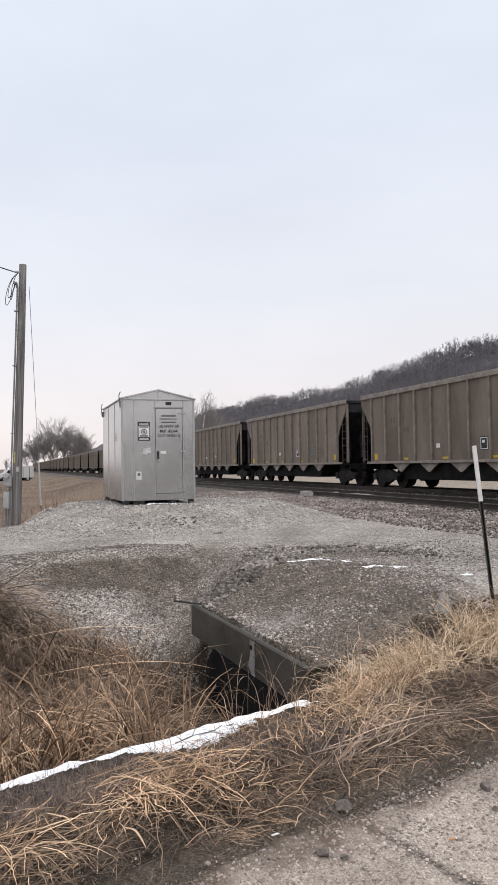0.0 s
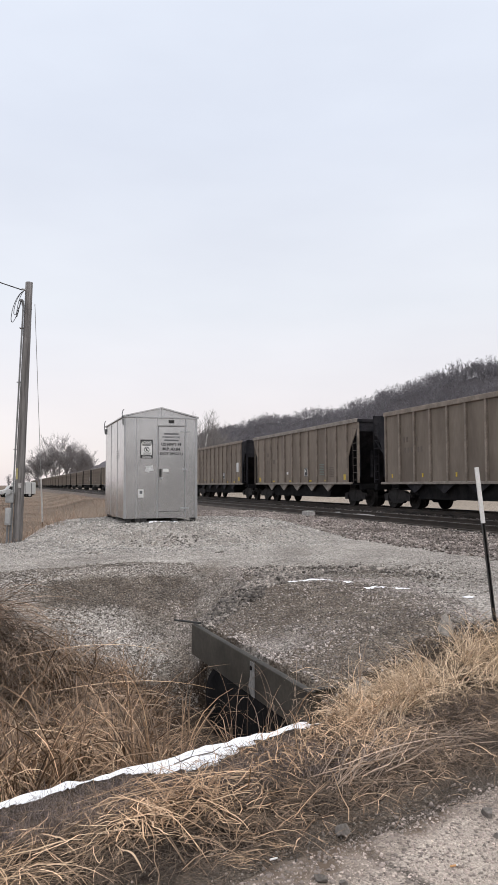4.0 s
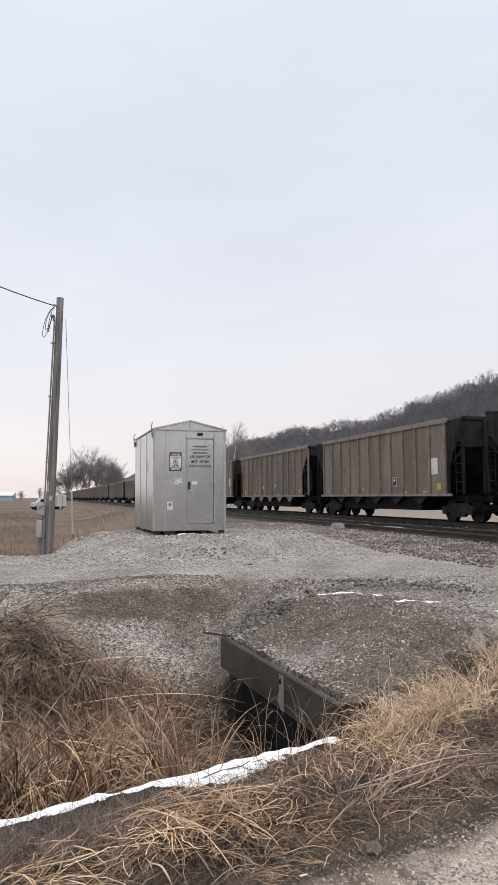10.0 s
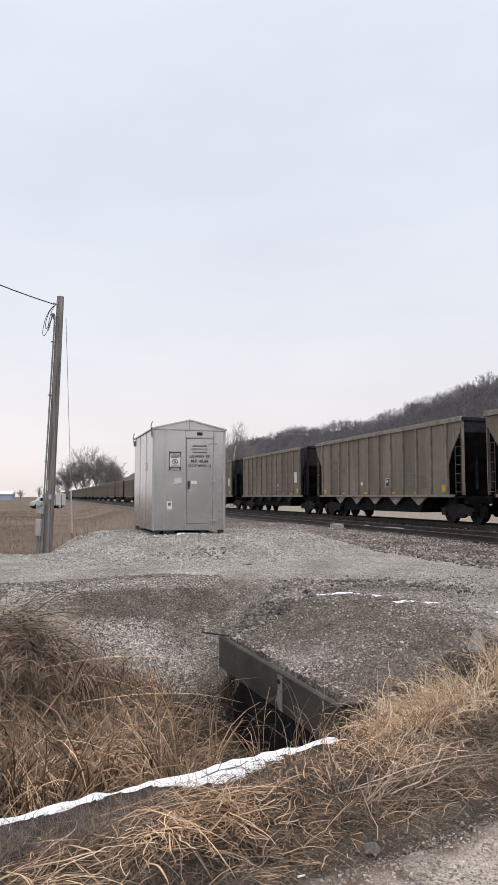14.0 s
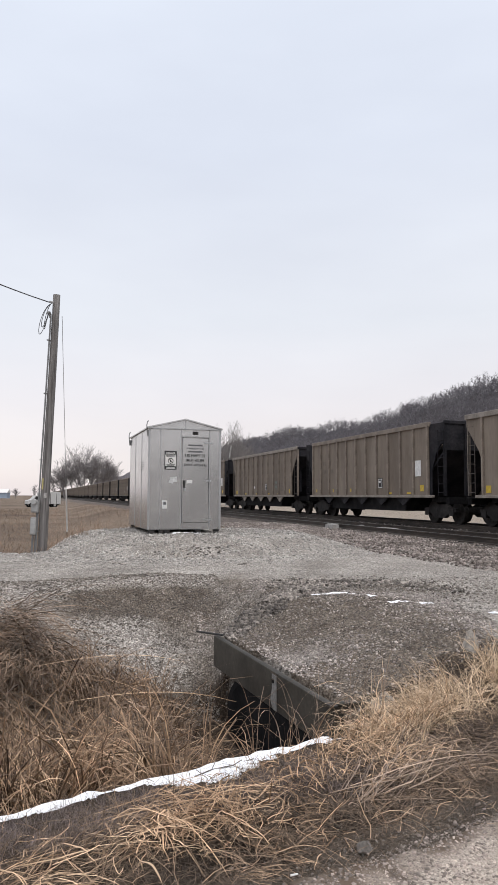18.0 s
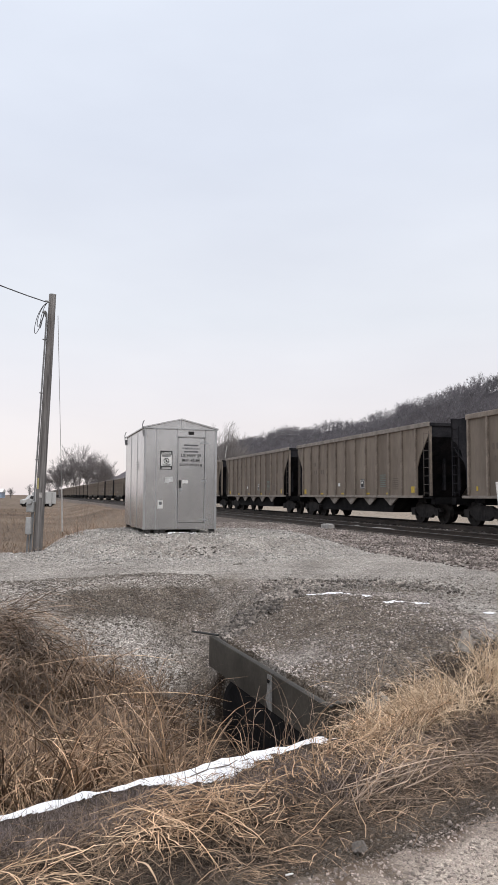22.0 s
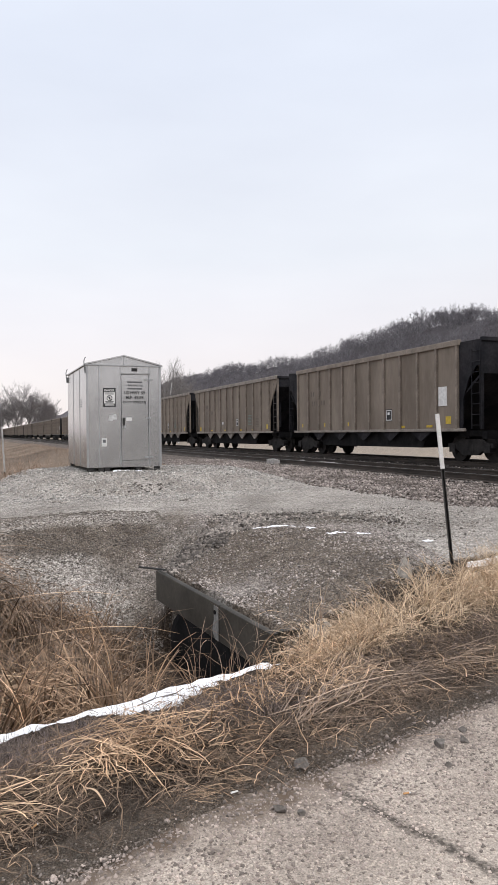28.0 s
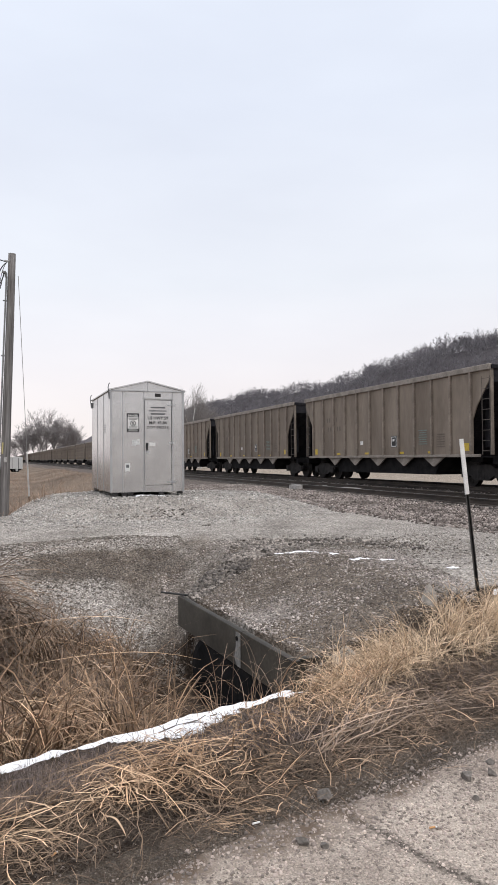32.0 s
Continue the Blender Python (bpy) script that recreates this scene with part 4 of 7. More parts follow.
def build_car(kind, detailed=True):
    """One loaded coal car; kind 'hopper' has slanted ends and V-shaped bays, kind 'gondola' square ends and a dark skirt."""
    hop = kind == "hopper"
    half = 7.32
    car = new("coal_hopper" if hop else "coal_gondola")
    tagged(car, "weathered taupe steel coal hopper with yellow reflectors" if hop else "weathered taupe coal gondola with dark square ends and pale placard", "railway car", group="cars of the coal train")
    body = part("body", hopper_body(half, hop), None, car)
    build_ends(car, half, hop)
    bm = bmesh.new()
    n = 26
    for i in range(n):
        y0, y1 = -half + 0.15 + i * (2 * half - 0.3) / n, -half + 0.15 + (i + 1) * (2 * half - 0.3) / n
        h0 = [TOP - 0.42 + 0.30 * min(1, min(i, n - i) / 4) + 0.05 * math.sin(i * 1.9) for i in (i, i + 1)]
        a = [bm.verts.new(v) for v in ((-1.5, y0, h0[0] - 0.28), (0, y0, h0[0]), (1.5, y0, h0[0] - 0.28), (-1.5, y1, h0[1] - 0.28), (0, y1, h0[1]), (1.5, y1, h0[1] - 0.28))]
        bm.faces.new((a[0], a[1], a[4], a[3]))
        bm.faces.new((a[1], a[2], a[5], a[4]))
    part("coal_load", bm, COAL, car, "black coal heaped below the rim")
    # top chords and side sills
    bm = bmesh.new()
    box(bm, (0, 0, 0), (0.16, 2 * half + 0.02 - (0 if hop else 2.1), 0.19))
    chord = mesh_of("top_chord", bm, CAR_LIGHT if hop else CAR_RIB, bevel=0.015)
    bm = bmesh.new()
    box(bm, (0, 0, 0), (0.10, 2 * (half - (0.55 if hop else 0.75)), 0.10))
    sill = mesh_of("side_sill", bm, CAR_LIGHT, bevel=0.01)
    for sx in (-1, 1):
        part("top_chord", chord, None, car, at=pose(sx * 1.57, 0, TOP))
        part("side_sill", sill, None, car, at=pose(sx * 1.59, 0, SILL + 0.02))
    for sy in (-1, 1):
        bm = bmesh.new()
        box(bm, (0, sy * half, TOP), (3.1, 0.12, 0.13))
        part("end_chord", bm, CAR_DARK, car, bevel=0.01)
    # ribs
    bm = bmesh.new()
    box(bm, (0, 0, 0), (0.11, 0.10, TOP - SILL - 0.12))
    rib = mesh_of("rib", bm, CAR_RIB, bevel=0.018)
    ribs = [-half + 1.0 + i * (2 * half - 2.0) / 11 for i in range(12)] if hop else [-half + 1.16 + i * (2 * half - 2.32) / 11 for i in range(12)]
    for y in ribs:
        for sx in (-1, 1):
            part("rib", rib, None, car, at=pose(sx * 1.60, y, (TOP + SILL) / 2))
    # underframe
    low = 0.40 if hop else 0.46
    for name, size, where in (("centre_sill", (0.5, 15.1, 0.3), (0, 0, SILL - 0.13)), ("end_sill", (2.9, 0.25, 0.26), (0, 7.35, SILL - 0.14)), ("end_sill", (2.9, 0.25, 0.26), (0, -7.35, SILL - 0.14)), ("bolster", (2.4, 0.6, 0.2), (0, 6.1, SILL - 0.10)), ("bolster", (2.4, 0.6, 0.2), (0, -6.1, SILL - 0.10))) + ((("end_platform", (3.1, 1.1, 0.05), (0, 6.9, SILL - 0.02)), ("end_platform", (3.1, 1.1, 0.05), (0, -6.9, SILL - 0.02))) if hop else ()):
        bm = bmesh.new()
        box(bm, where, size)
        part(name, bm, CAR_BLACK, car)
    bm = bmesh.new()
    slab(bm, [(-4.35, SILL - 0.02), (4.35, SILL - 0.02), (3.9, low), (-3.9, low)], "x", -1.38, 1.38)
    part("bay_bottom", bm, CAR_BLACK, car)
    for sy in (-1, 1):
        bm = bmesh.new()
        box(bm, (0, sy * 7.85, 0.84), (0.22, 0.66, 0.24))
        box(bm, (0.06, sy * 8.02, 0.84), (0.34, 0.14, 0.3))
        part("coupler", bm, CAR_BLACK, car, bevel=0.03)
    # bays
    bm = bmesh.new()
    slab(bm, [(-0.66, 0), (0.66, 0), (0.05, -0.34), (-0.05, -0.34)], "x", -0.03, 0.03)
    chute = mesh_of("bay_chute", bm, CAR_LIGHT if hop else CAR_DARK)
    for sx in (-1, 1):
        for k in range(5):
            part("bay_chute", chute, None, car, at=pose(sx * 1.52, (k - 2) * 2.02, SILL - 0.02))
    # trucks
    for sy in (-1, 1):
        truck = part("truck", SIDE_FRAMES, None, car, at=pose(0, sy * 6.15, 0))
        for k, dy in enumerate((-0.89, 0.89)):
            w = part("wheelset", WHEELSET, None, truck, at=pose(0, dy, 0.455))
            if not WHEELS or len(WHEELS) < 4:
                WHEELS.append(w)
    # ladders and end posts
    if detailed:
        for sx, sy in ((-1, 1), (-1, -1), (1, 1), (1, -1)):
            part("ladder", LADDERS[0 if hop else 1], None, car, at=pose(sx * 1.56, sy * (half - 0.05) - (0.42 if sy > 0 else 0), SILL + 0.05))
        for sy in (-1, 1):
            bm = bmesh.new()
            box(bm, (-1.5, sy * (half - 0.03), (TOP + SILL) / 2), (0.1, 0.07, TOP - SILL - 0.1))
            part("end_post", bm, CAR_RIB if hop else CAR_DARK, car)
        # signs on the near and far sides
        bm = bmesh.new()
        box(bm, (0, 0, 0), (0.012, 0.28, 0.26))
        big = mesh_of("reflector", bm, YELLOW)
        bm = bmesh.new()
        box(bm, (0, 0, 0), (0.012, 0.34, 0.08))
        small = mesh_of("reflector", bm, YELLOW)
        bm = bmesh.new()
        box(bm, (0, 0, 0), (0.012, 0.09, 0.16))
        thin = mesh_of("reflector", bm, YELLOW)
        if hop:
            part("reflector", big, None, car, at=pose(-1.578, half - 1.28, SILL + 0.28))
            part("reflector", big, None, car, at=pose(-1.578, -half + 1.28, SILL + 0.32))
            for y in (-3.9, -1.9, 0.9, 3.6):
                part("reflector", small, None, car, at=pose(-1.578, y, SILL + 0.16))
        else:
            part("reflector", big, None, car, at=pose(-1.578, -half + 1.65, SILL + 0.36))
            for y in (-4.6, -2.9, 1.2, 3.4, 5.7):
                part("reflector", small if kind == "gondola" and y < 0 else thin, None, car, at=pose(-1.578, y, SILL + (0.16 if y < 0 else 0.32)))
            bm = bmesh.new()
            box(bm, (-1.582, -half + 1.95, SILL + 1.18), (0.014, 0.46, 0.66))
            part("placard", bm, WHITE, car, "white rectangular placard")
        # stencilled data panel: black square with white lines
        bm = bmesh.new()
        box(bm, (-1.578, -1.35 if hop else -2.0, SILL + 0.62), (0.012, 0.40, 0.46))
        panel = part("data_panel", bm, BLACK, car, "black data panel with white lines")
        bm = bmesh.new()
        yc = -1.35 if hop else -2.0
        for k in (0, 3):
            box(bm, (-1.588, yc, SILL + 0.43 + k * 0.125), (0.006, 0.37, 0.03))
        for y in (-0.17, 0.17):
            box(bm, (-1.588, yc + y, SILL + 0.62), (0.006, 0.03, 0.40))
        box(bm, (-1.588, yc + 0.03, SILL + 0.68), (0.006, 0.14, 0.10))
        part("panel_lines", bm, WHITE, panel)
        if hop:
            bm = bmesh.new()
            box(bm, (-1.578, 1.35, SILL + 0.62), (0.012, 0.22, 0.16))
            part("label_plate", bm, WHITE, car)
            bm = bmesh.new()
            for k in range(7):
                box(bm, (-1.578, -3.4, SILL + 0.48 + k * 0.085), (0.010, 0.56 - 0.05 * (k % 3), 0.035))
            part("stencil_lines", bm, TEAL, car, "faded teal stencilled lines")
            bm = bmesh.new()
            for k in range(6):
                box(bm, (-1.578, -4.55, SILL + 0.36 + k * 0.09), (0.010, 0.5 - 0.06 * (k % 2), 0.028))
            part("stencil_lines", bm, STENCIL, car)
        for r, ks in ((0, (0, 1, 3, 4)), (1, (0, 1, 2, 4, 5))):
            for k in ks:
                part("reporting_mark", MARK, None, car, at=pose(-1.578, 4.75 - k * 0.24 - 0.1 * r, SILL + 1.78 - 0.44 * r))
    return car


CAR_Z = RAIL
GONDOLAS = {-34, -29, -27, -22, -17, -14, -8, -6, -1, 1, 2, 3, 4, 5, 8, 9, 11, 13, 17, 24, 26}


# slack running through the couplings: small gains and losses against the even pace
SLACK = [(0, 1.0), (1, 0.35), (2, 0.05), (3, -0.15), (6, -0.55), (7, 0.2), (8, -0.45), (9, -0.5), (10, 0.3), (11, -0.3), (12, 0.3), (13, 0.3), (14, -0.45), (17, 0.26), (18, -0.3), (19, 0.2), (20, -0.39), (21, -0.2), (22, -0.33), (23, -0.2), (24, 0.3), (25, -0.33), (28, 0.1), (29, 0.5), (30, 0.0), (31, 0.65), (32, 0.06)]


def car_s(k, t):
    """How far along the track the middle of car k stands at t seconds."""
    return PHASE - 7.32 - CAR_PITCH * k + SPEED * (t - 9.0) + float(np.interp(t, [a for a, _ in SLACK], [b for _, b in SLACK]))


models = {(kind, near): build_car(kind, near) for kind in ("hopper", "gondola") for near in (True, False)}
TRAIN, used = [], set()
for k in range(-38, 32):
    key = ("gondola" if k in GONDOLAS else "hopper", k >= -14)
    if key in used:
        car = copy_thing(models[key], on_track(car_s(k, 0), TRAIN_TRACK, CAR_Z))
    else:
        used.add(key)
        car = models[key]
        car.matrix_basis = on_track(car_s(k, 0), TRAIN_TRACK, CAR_Z)
    TRAIN.append((k, car))


# ---- the equipment shelter ----
def build_shelter():
    """An aluminium crossing-signal house: front face in the x-z plane, left front corner at the origin, x to the right, y to the back."""
    W, D, H = SHELTER_W, SHELTER_D, SHELTER_H
    hut = tagged(new("equipment_shelter"), "dull aluminium railway equipment shelter with lettered door", "shelter")
    hut.matrix_basis = pose(SHELTER_AT[0], SHELTER_AT[1], 0.17, 0, 0, HEAD)
    dl, dr, db, dt = 0.781, 1.428, 0.15, 2.14
    bm = bmesh.new()
    th = 0.04
    for a, b, lo, hi in ((0, dl, 0, H), (dr, W, 0, H), (dl, dr, 0, db), (dl, dr, dt, H)):
        box(bm, ((a + b) / 2, th / 2, (lo + hi) / 2), (b - a, th, hi - lo))
    part("front_wall", bm, ALU, hut)
    for name, x in (("side_wall", 0.02), ("side_wall", W - 0.02)):
        bm = bmesh.new()
        box(bm, (x, D / 2, H / 2), (th, D - 2 * th - 0.004, H))
        part(name, bm, ALU, hut)
    bm = bmesh.new()
    box(bm, (W / 2, D - th / 2, H / 2), (W, th, H))
    part("back_wall", bm, ALU, hut)
    bm = bmesh.new()
    box(bm, (W / 2, D / 2, 0.03), (W - 0.1, D - 0.1, 0.05))
    part("base_frame", bm, DARK_STEEL, hut)
    # panel joints
    for x in (0.278, 0.767, 1.442):
        bm = bmesh.new()
        box(bm, (x, -0.003, H / 2), (0.022, 0.008, H - 0.02))
        part("panel_seam", bm, ALU_TRIM, hut)
    for y in (1.1, 2.2):
        bm = bmesh.new()
        box(bm, (-0.003, y, H / 2), (0.008, 0.03, H - 0.04))
        part("panel_seam", bm, ALU_TRIM, hut)
    for x, y in ((0.012, -0.006), (W - 0.012, -0.006)):
        bm = bmesh.new()
        box(bm, (x, y, H / 2), (0.05, 0.014, H))
        part("corner_trim", bm, ALU_TRIM, hut)
    # roof: low gable with a folded edge
    rise = 0.21
    bm = bmesh.new()
    o, t = 0.035, 0.03
    slab(bm, [(-o, H), (W / 2, H + rise), (W + o, H), (W + o, H + t), (W / 2, H + rise + t), (-o, H + t)], "y", -0.06, D + 0.06)
    part("roof", bm, ALU, hut)
    bm = bmesh.new()
    slab(bm, [(0, H + 0.001), (W, H + 0.001), (W / 2, H + rise - 0.002)], "y", -0.012, 0.03)
    part("gable_panel", bm, ALU, hut)
    bm = bmesh.new()
    box(bm, (W / 2, -0.03, H - 0.005), (W + 0.06, 0.04, 0.022))
    part("eave_trim", bm, ALU_TRIM, hut)
    bm = bmesh.new()
    box(bm, (W / 2, -0.02, H + rise * 0.5), (0.014, 0.014, rise * 0.95))
    part("gable_seam", bm, ALU_TRIM, hut)
    # door
    bm = bmesh.new()
    box(bm, ((dl + dr) / 2, 0.012, (db + dt) / 2), (dr - dl - 0.016, 0.03, dt - db - 0.016))
    door = part("door", bm, ALU, hut, "closed aluminium door with black lettering", bevel=0.004)
    bm = bmesh.new()
    box(bm, ((dl + dr) / 2, -0.012, dt + 0.02), (dr - dl + 0.08, 0.03, 0.02))
    part("drip_edge", bm, BOX_GREY, hut)
    bm = bmesh.new()
    box(bm, ((dl + dr) / 2, 0.037, (db + dt) / 2), (dr - dl, 0.004, dt - db))
    part("door_gap", bm, DARK_STEEL, hut)
    for z in (2.02, 1.13, 0.22):
        bm = bmesh.new()
        box(bm, (dr - 0.01, -0.012, z), (0.20 if z != 1.13 else 0.12, 0.02, 0.035))
        tube(bm, (dr + 0.005, -0.026, z - 0.05), (dr + 0.005, -0.026, z + 0.05), 0.014, 0.014, 8)
        part("hinge", bm, ALU_TRIM, door)
    bm = bmesh.new()
    box(bm, (dl + 0.06, -0.012, 1.05), (0.05, 0.02, 0.17))
    tube(bm, (dl + 0.055, -0.02, 1.10), (dl + 0.055, -0.06, 1.10), 0.014, 0.014, 8)
    box(bm, (dl + 0.05, -0.06, 1.03), (0.02, 0.02, 0.15))
    part("handle", bm, DARK_STEEL, door, "dark lever handle", bevel=0.004)
    bm = bmesh.new()
    box(bm, (dl + 0.075, -0.03, 0.925), (0.045, 0.03, 0.06))
    part("padlock", bm, ALU_TRIM, door)
    bm = bmesh.new()
    box(bm, (dl + 0.185, -0.006, 1.105), (0.135, 0.006, 0.075))
    part("sticker", bm, WHITE, door, "white paper sticker")
    # lettering
    cx = (dl + dr) / 2 - 0.005
    for body, z, h, w in (("US HWY 59", 1.715, 0.078, 0.48), ("M.P. 43.84", 1.605, 0.074, 0.415), ("DOT 095211J", 1.49, 0.078, 0.53)):
        part("lettering", text_mesh(body, h, BLACK, w), None, door, at=pose(cx, -0.006, z))
    part("lettering", text_mesh("IN EMERGENCY CALL", 0.042, GREYPRINT, 0.42), None, door, at=pose(cx, -0.006, 1.885))
    for z, w in ((1.96, 0.34), (1.81, 0.34)):
        bm = bmesh.new()
        box(bm, (cx, -0.005, z), (w, 0.004, 0.036))
        part("lettering", bm, GREYPRINT, door)
    # vent, warning sign, stickers
    bm = bmesh.new()
    for i in range(3):
        box(bm, (cx, -0.012, 2.225 + i * 0.022), (0.125, 0.02, 0.012))
    box(bm, (cx, -0.004, 2.247), (0.135, 0.006, 0.075))
    part("vent", bm, DARK_STEEL, hut)
    bm = bmesh.new()
    sx, sz = 0.514, 1.60
    box(bm, (sx, -0.006, sz), (0.285, 0.008, 0.435))
    sign = part("warning_sign", bm, BLACK, hut, "black and white danger sign", bevel=0.003)
    bm = bmesh.new()
    box(bm, (sx, -0.012, sz - 0.005), (0.25, 0.004, 0.265))
    part("sign_panel", bm, WHITE, sign)
    part("lettering", text_mesh("DANGER", 0.048, WHITE, 0.225), None, sign, at=pose(sx, -0.013, sz + 0.165))
    bm = bmesh.new()
    for i in range(20):
        a, b = i * math.pi / 10, (i + 1) * math.pi / 10
        tube(bm, (sx + 0.058 * math.cos(a), -0.015, sz - 0.015 + 0.058 * math.sin(a)), (sx + 0.058 * math.cos(b), -0.015, sz - 0.015 + 0.058 * math.sin(b)), 0.008, 0.008, 4)
    tube(bm, (sx - 0.04, -0.016, sz + 0.025), (sx + 0.04, -0.016, sz - 0.055), 0.007, 0.007, 4)
    box(bm, (sx, -0.015, sz - 0.015), (0.03, 0.002, 0.06))
    part("pictogram", bm, BLACK, sign)
    bm = bmesh.new()
    for z, w in ((0.105, 0.22), (0.08, 0.19), (-0.095, 0.2), (-0.12, 0.17)):
        box(bm, (sx, -0.015, sz + z), (w, 0.002, 0.013))
    part("print_lines", bm, BLACK, sign)
    bm = bmesh.new()
    for z, w in ((-0.165, 0.2), (-0.19, 0.22)):
        box(bm, (sx, -0.012, sz + z), (w, 0.004, 0.012))
    part("print_lines", bm, WHITE, sign)
    bm = bmesh.new()
    box(bm, (0.587, -0.005, 1.15), (0.17, 0.004, 0.12), Euler((0, radians(-8), 0)).to_matrix())
    box(bm, (0.536, -0.006, 1.10), (0.10, 0.004, 0.07), Euler((0, radians(14), 0)).to_matrix())
    part("sticker", bm, PALE_PAPER, hut, "torn pale sticker remains")
    bm = bmesh.new()
    box(bm, (0.387, -0.006, 0.575), (0.12, 0.006, 0.19))
    tag = part("sticker", bm, WHITE, hut, "white inspection label")
    bm = bmesh.new()
    box(bm, (0.387, -0.011, 0.60), (0.065, 0.004, 0.07))
    part("print_block", bm, GREYPRINT, tag)
    bm = bmesh.new()
    for k in range(4):
        box(bm, (-0.010, 1.0, 1.42 + k * 0.055), (0.006, 0.36, 0.022))
    part("print_lines", bm, ALU_TRIM, hut)
    # lifting hooks along the roof edge
    for y in (0.02, D - 0.05):
        bm = bmesh.new()
        pts = [(-0.03, y, H - 0.16), (-0.045, y, H - 0.02), (-0.05, y, H + 0.07), (-0.035, y - 0.0, H + 0.14), (-0.01, y, H + 0.17)]
        pipe(bm, pts, 0.012)
        box(bm, (-0.02, y, H - 0.12), (0.03, 0.09, 0.14))
        part("lifting_hook", bm, CONDUIT, hut)
    # feet: stacked blocks between base and gravel
    for x, y in ((0.09, D - 0.15), (0.10, 0.08), (0.32, 0.08), (0.46, 0.08), (1.18, 0.08), (W - 0.08, 0.08), (W - 0.09, D - 0.15)):
        bm = bmesh.new()
        for k in range(2):
            box(bm, (x, y, -0.028 - k * 0.055), (0.12 - 0.015 * k, 0.12, 0.045))
        part("foot_block", bm, DARK_STEEL, hut)
    return hut


PALE_PAPER = material("peeling_pale_paper", [(0.45, 0.45, 0.445), (0.62, 0.62, 0.61)], scale=18, rough=0.7, fine=0.12)
build_shelter()


# ---- service pole ----
def build_pole():
    pole = tagged(new("utility_pole"), "leaning grey wooden service pole with conduit and meter boxes", "utility pole")
    bx, by, bz = -4.80, 17.0, -0.62
    pole.matrix_basis = pose(bx, by, bz, 0, 1.8, 0)
    H = 6.43
    bm = bmesh.new()
    n, k = 14, 9
    rings = []
    for i in range(k + 1):
        f = i / k
        r = 0.115 - 0.030 * f
        rings.append([bm.verts.new((r * math.cos(a) * (1 + 0.03 * math.sin(3 * a + i)), r * math.sin(a), H * f)) for a in (2 * math.pi * j / n for j in range(n))])
    for r0, r1 in zip(rings, rings[1:]):
        for j in range(n):
            bm.faces.new((r0[j], r0[(j + 1) % n], r1[(j + 1) % n], r1[j]))
    bm.faces.new(rings[-1])
    part("shaft", bm, POLE_WOOD, pole, smooth=True)
    bm = bmesh.new()
    pipe(bm, [(-0.132, -0.07, 0), (-0.122, -0.07, 2.2), (-0.098, -0.06, 5.85)], 0.020, 8)
    part("conduit", bm, CONDUIT, pole)
    bm = bmesh.new()
    pipe(bm, [(-0.108, -0.06, 5.85), (-0.112, -0.07, 5.95), (-0.14, -0.1, 5.98), (-0.165, -0.12, 5.94)], 0.030, 8)
    part("weatherhead", bm, CONDUIT, pole)
    bm = bmesh.new()
    pipe(bm, [(-0.17, -0.02, 0), (-0.17, -0.02, 1.25)], 0.02, 8)
    pipe(bm, [(-0.23, -0.05, 0), (-0.225, -0.05, 0.62)], 0.026, 8)
    part("conduit", bm, CONDUIT, pole)
    for z, h, x, w in ((1.28, 0.26, -0.185, 0.17), (0.83, 0.40, -0.20, 0.13)):
        bm = bmesh.new()
        box(bm, (x, -0.11, z), (w, 0.14, h))
        b = part("meter_box", bm, BOX_GREY, pole, bevel=0.012)
        bm = bmesh.new()
        box(bm, (x, -0.185, z), (w * 0.8, 0.012, h * 0.8))
        part("cover", bm, BOX_GREY, b, bevel=0.004)
    bm = bmesh.new()
    tube(bm, (-0.19, -0.18, 1.40), (-0.19, -0.27, 1.40), 0.07, 0.06, 14)
    part("meter", bm, BOX_GREY, pole, "round glass-fronted meter")
    bm = bmesh.new()
    box(bm, (-0.045, -0.112, 1.83), (0.035, 0.008, 0.26))
    part("tag", bm, plain("faded_tag_yellow", (0.42, 0.36, 0.16)), pole, "faded yellow tag strip")
    bm = bmesh.new()
    box(bm, (0.03, -0.112, 1.56), (0.07, 0.008, 0.12))
    part("tag", bm, BOARD, pole, "pale metal tag")
    for z in (0.7, 2.4, 4.0, 5.3):
        bm = bmesh.new()
        box(bm, (-0.12, -0.055, z), (0.075, 0.085, 0.018))
        part("strap", bm, CONDUIT, pole)
    for off, deep in ((0.0, 5.02), (0.13, 5.12), (0.24, 4.72)):
        a, b, c, d = Vector((-0.08, -0.10, 6.20)), Vector((-0.27 - off * 0.7, -0.12, 6.02)), Vector((-0.26 - off * 0.7, -0.14, deep)), Vector((-0.155 + off * 0.1, -0.12, 5.93))
        bm = bmesh.new()
        pipe(bm, [a * (1 - f) ** 3 + b * 3 * f * (1 - f) ** 2 + c * 3 * f * f * (1 - f) + d * f**3 for f in (i / 18 for i in range(19))], 0.008, 5)
        part("drip_loop", bm, CABLE, pole)
    bm = bmesh.new()
    tube(bm, (-0.06, -0.09, 6.22), (-0.12, -0.16, 6.22), 0.03, 0.02, 8)
    part("insulator", bm, BOX_GREY, pole)
    return pole


build_pole()


def hang(name, a, b, sag, r, label, n=28):
    a, b = Vector(a), Vector(b)
    bm = bmesh.new()
    pipe(bm, [a.lerp(b, i / n) - Vector((0, 0, sag * 4 * (i / n) * (1 - i / n))) for i in range(n + 1)], r, 5)
    return tagged(part(name, bm, CABLE), label, "cable")


hang("service_cable", (-4.72, 16.85, 5.58), (-11.3, -3.0, 8.9), 1.22, 0.014, "black service cable sagging from the pole")


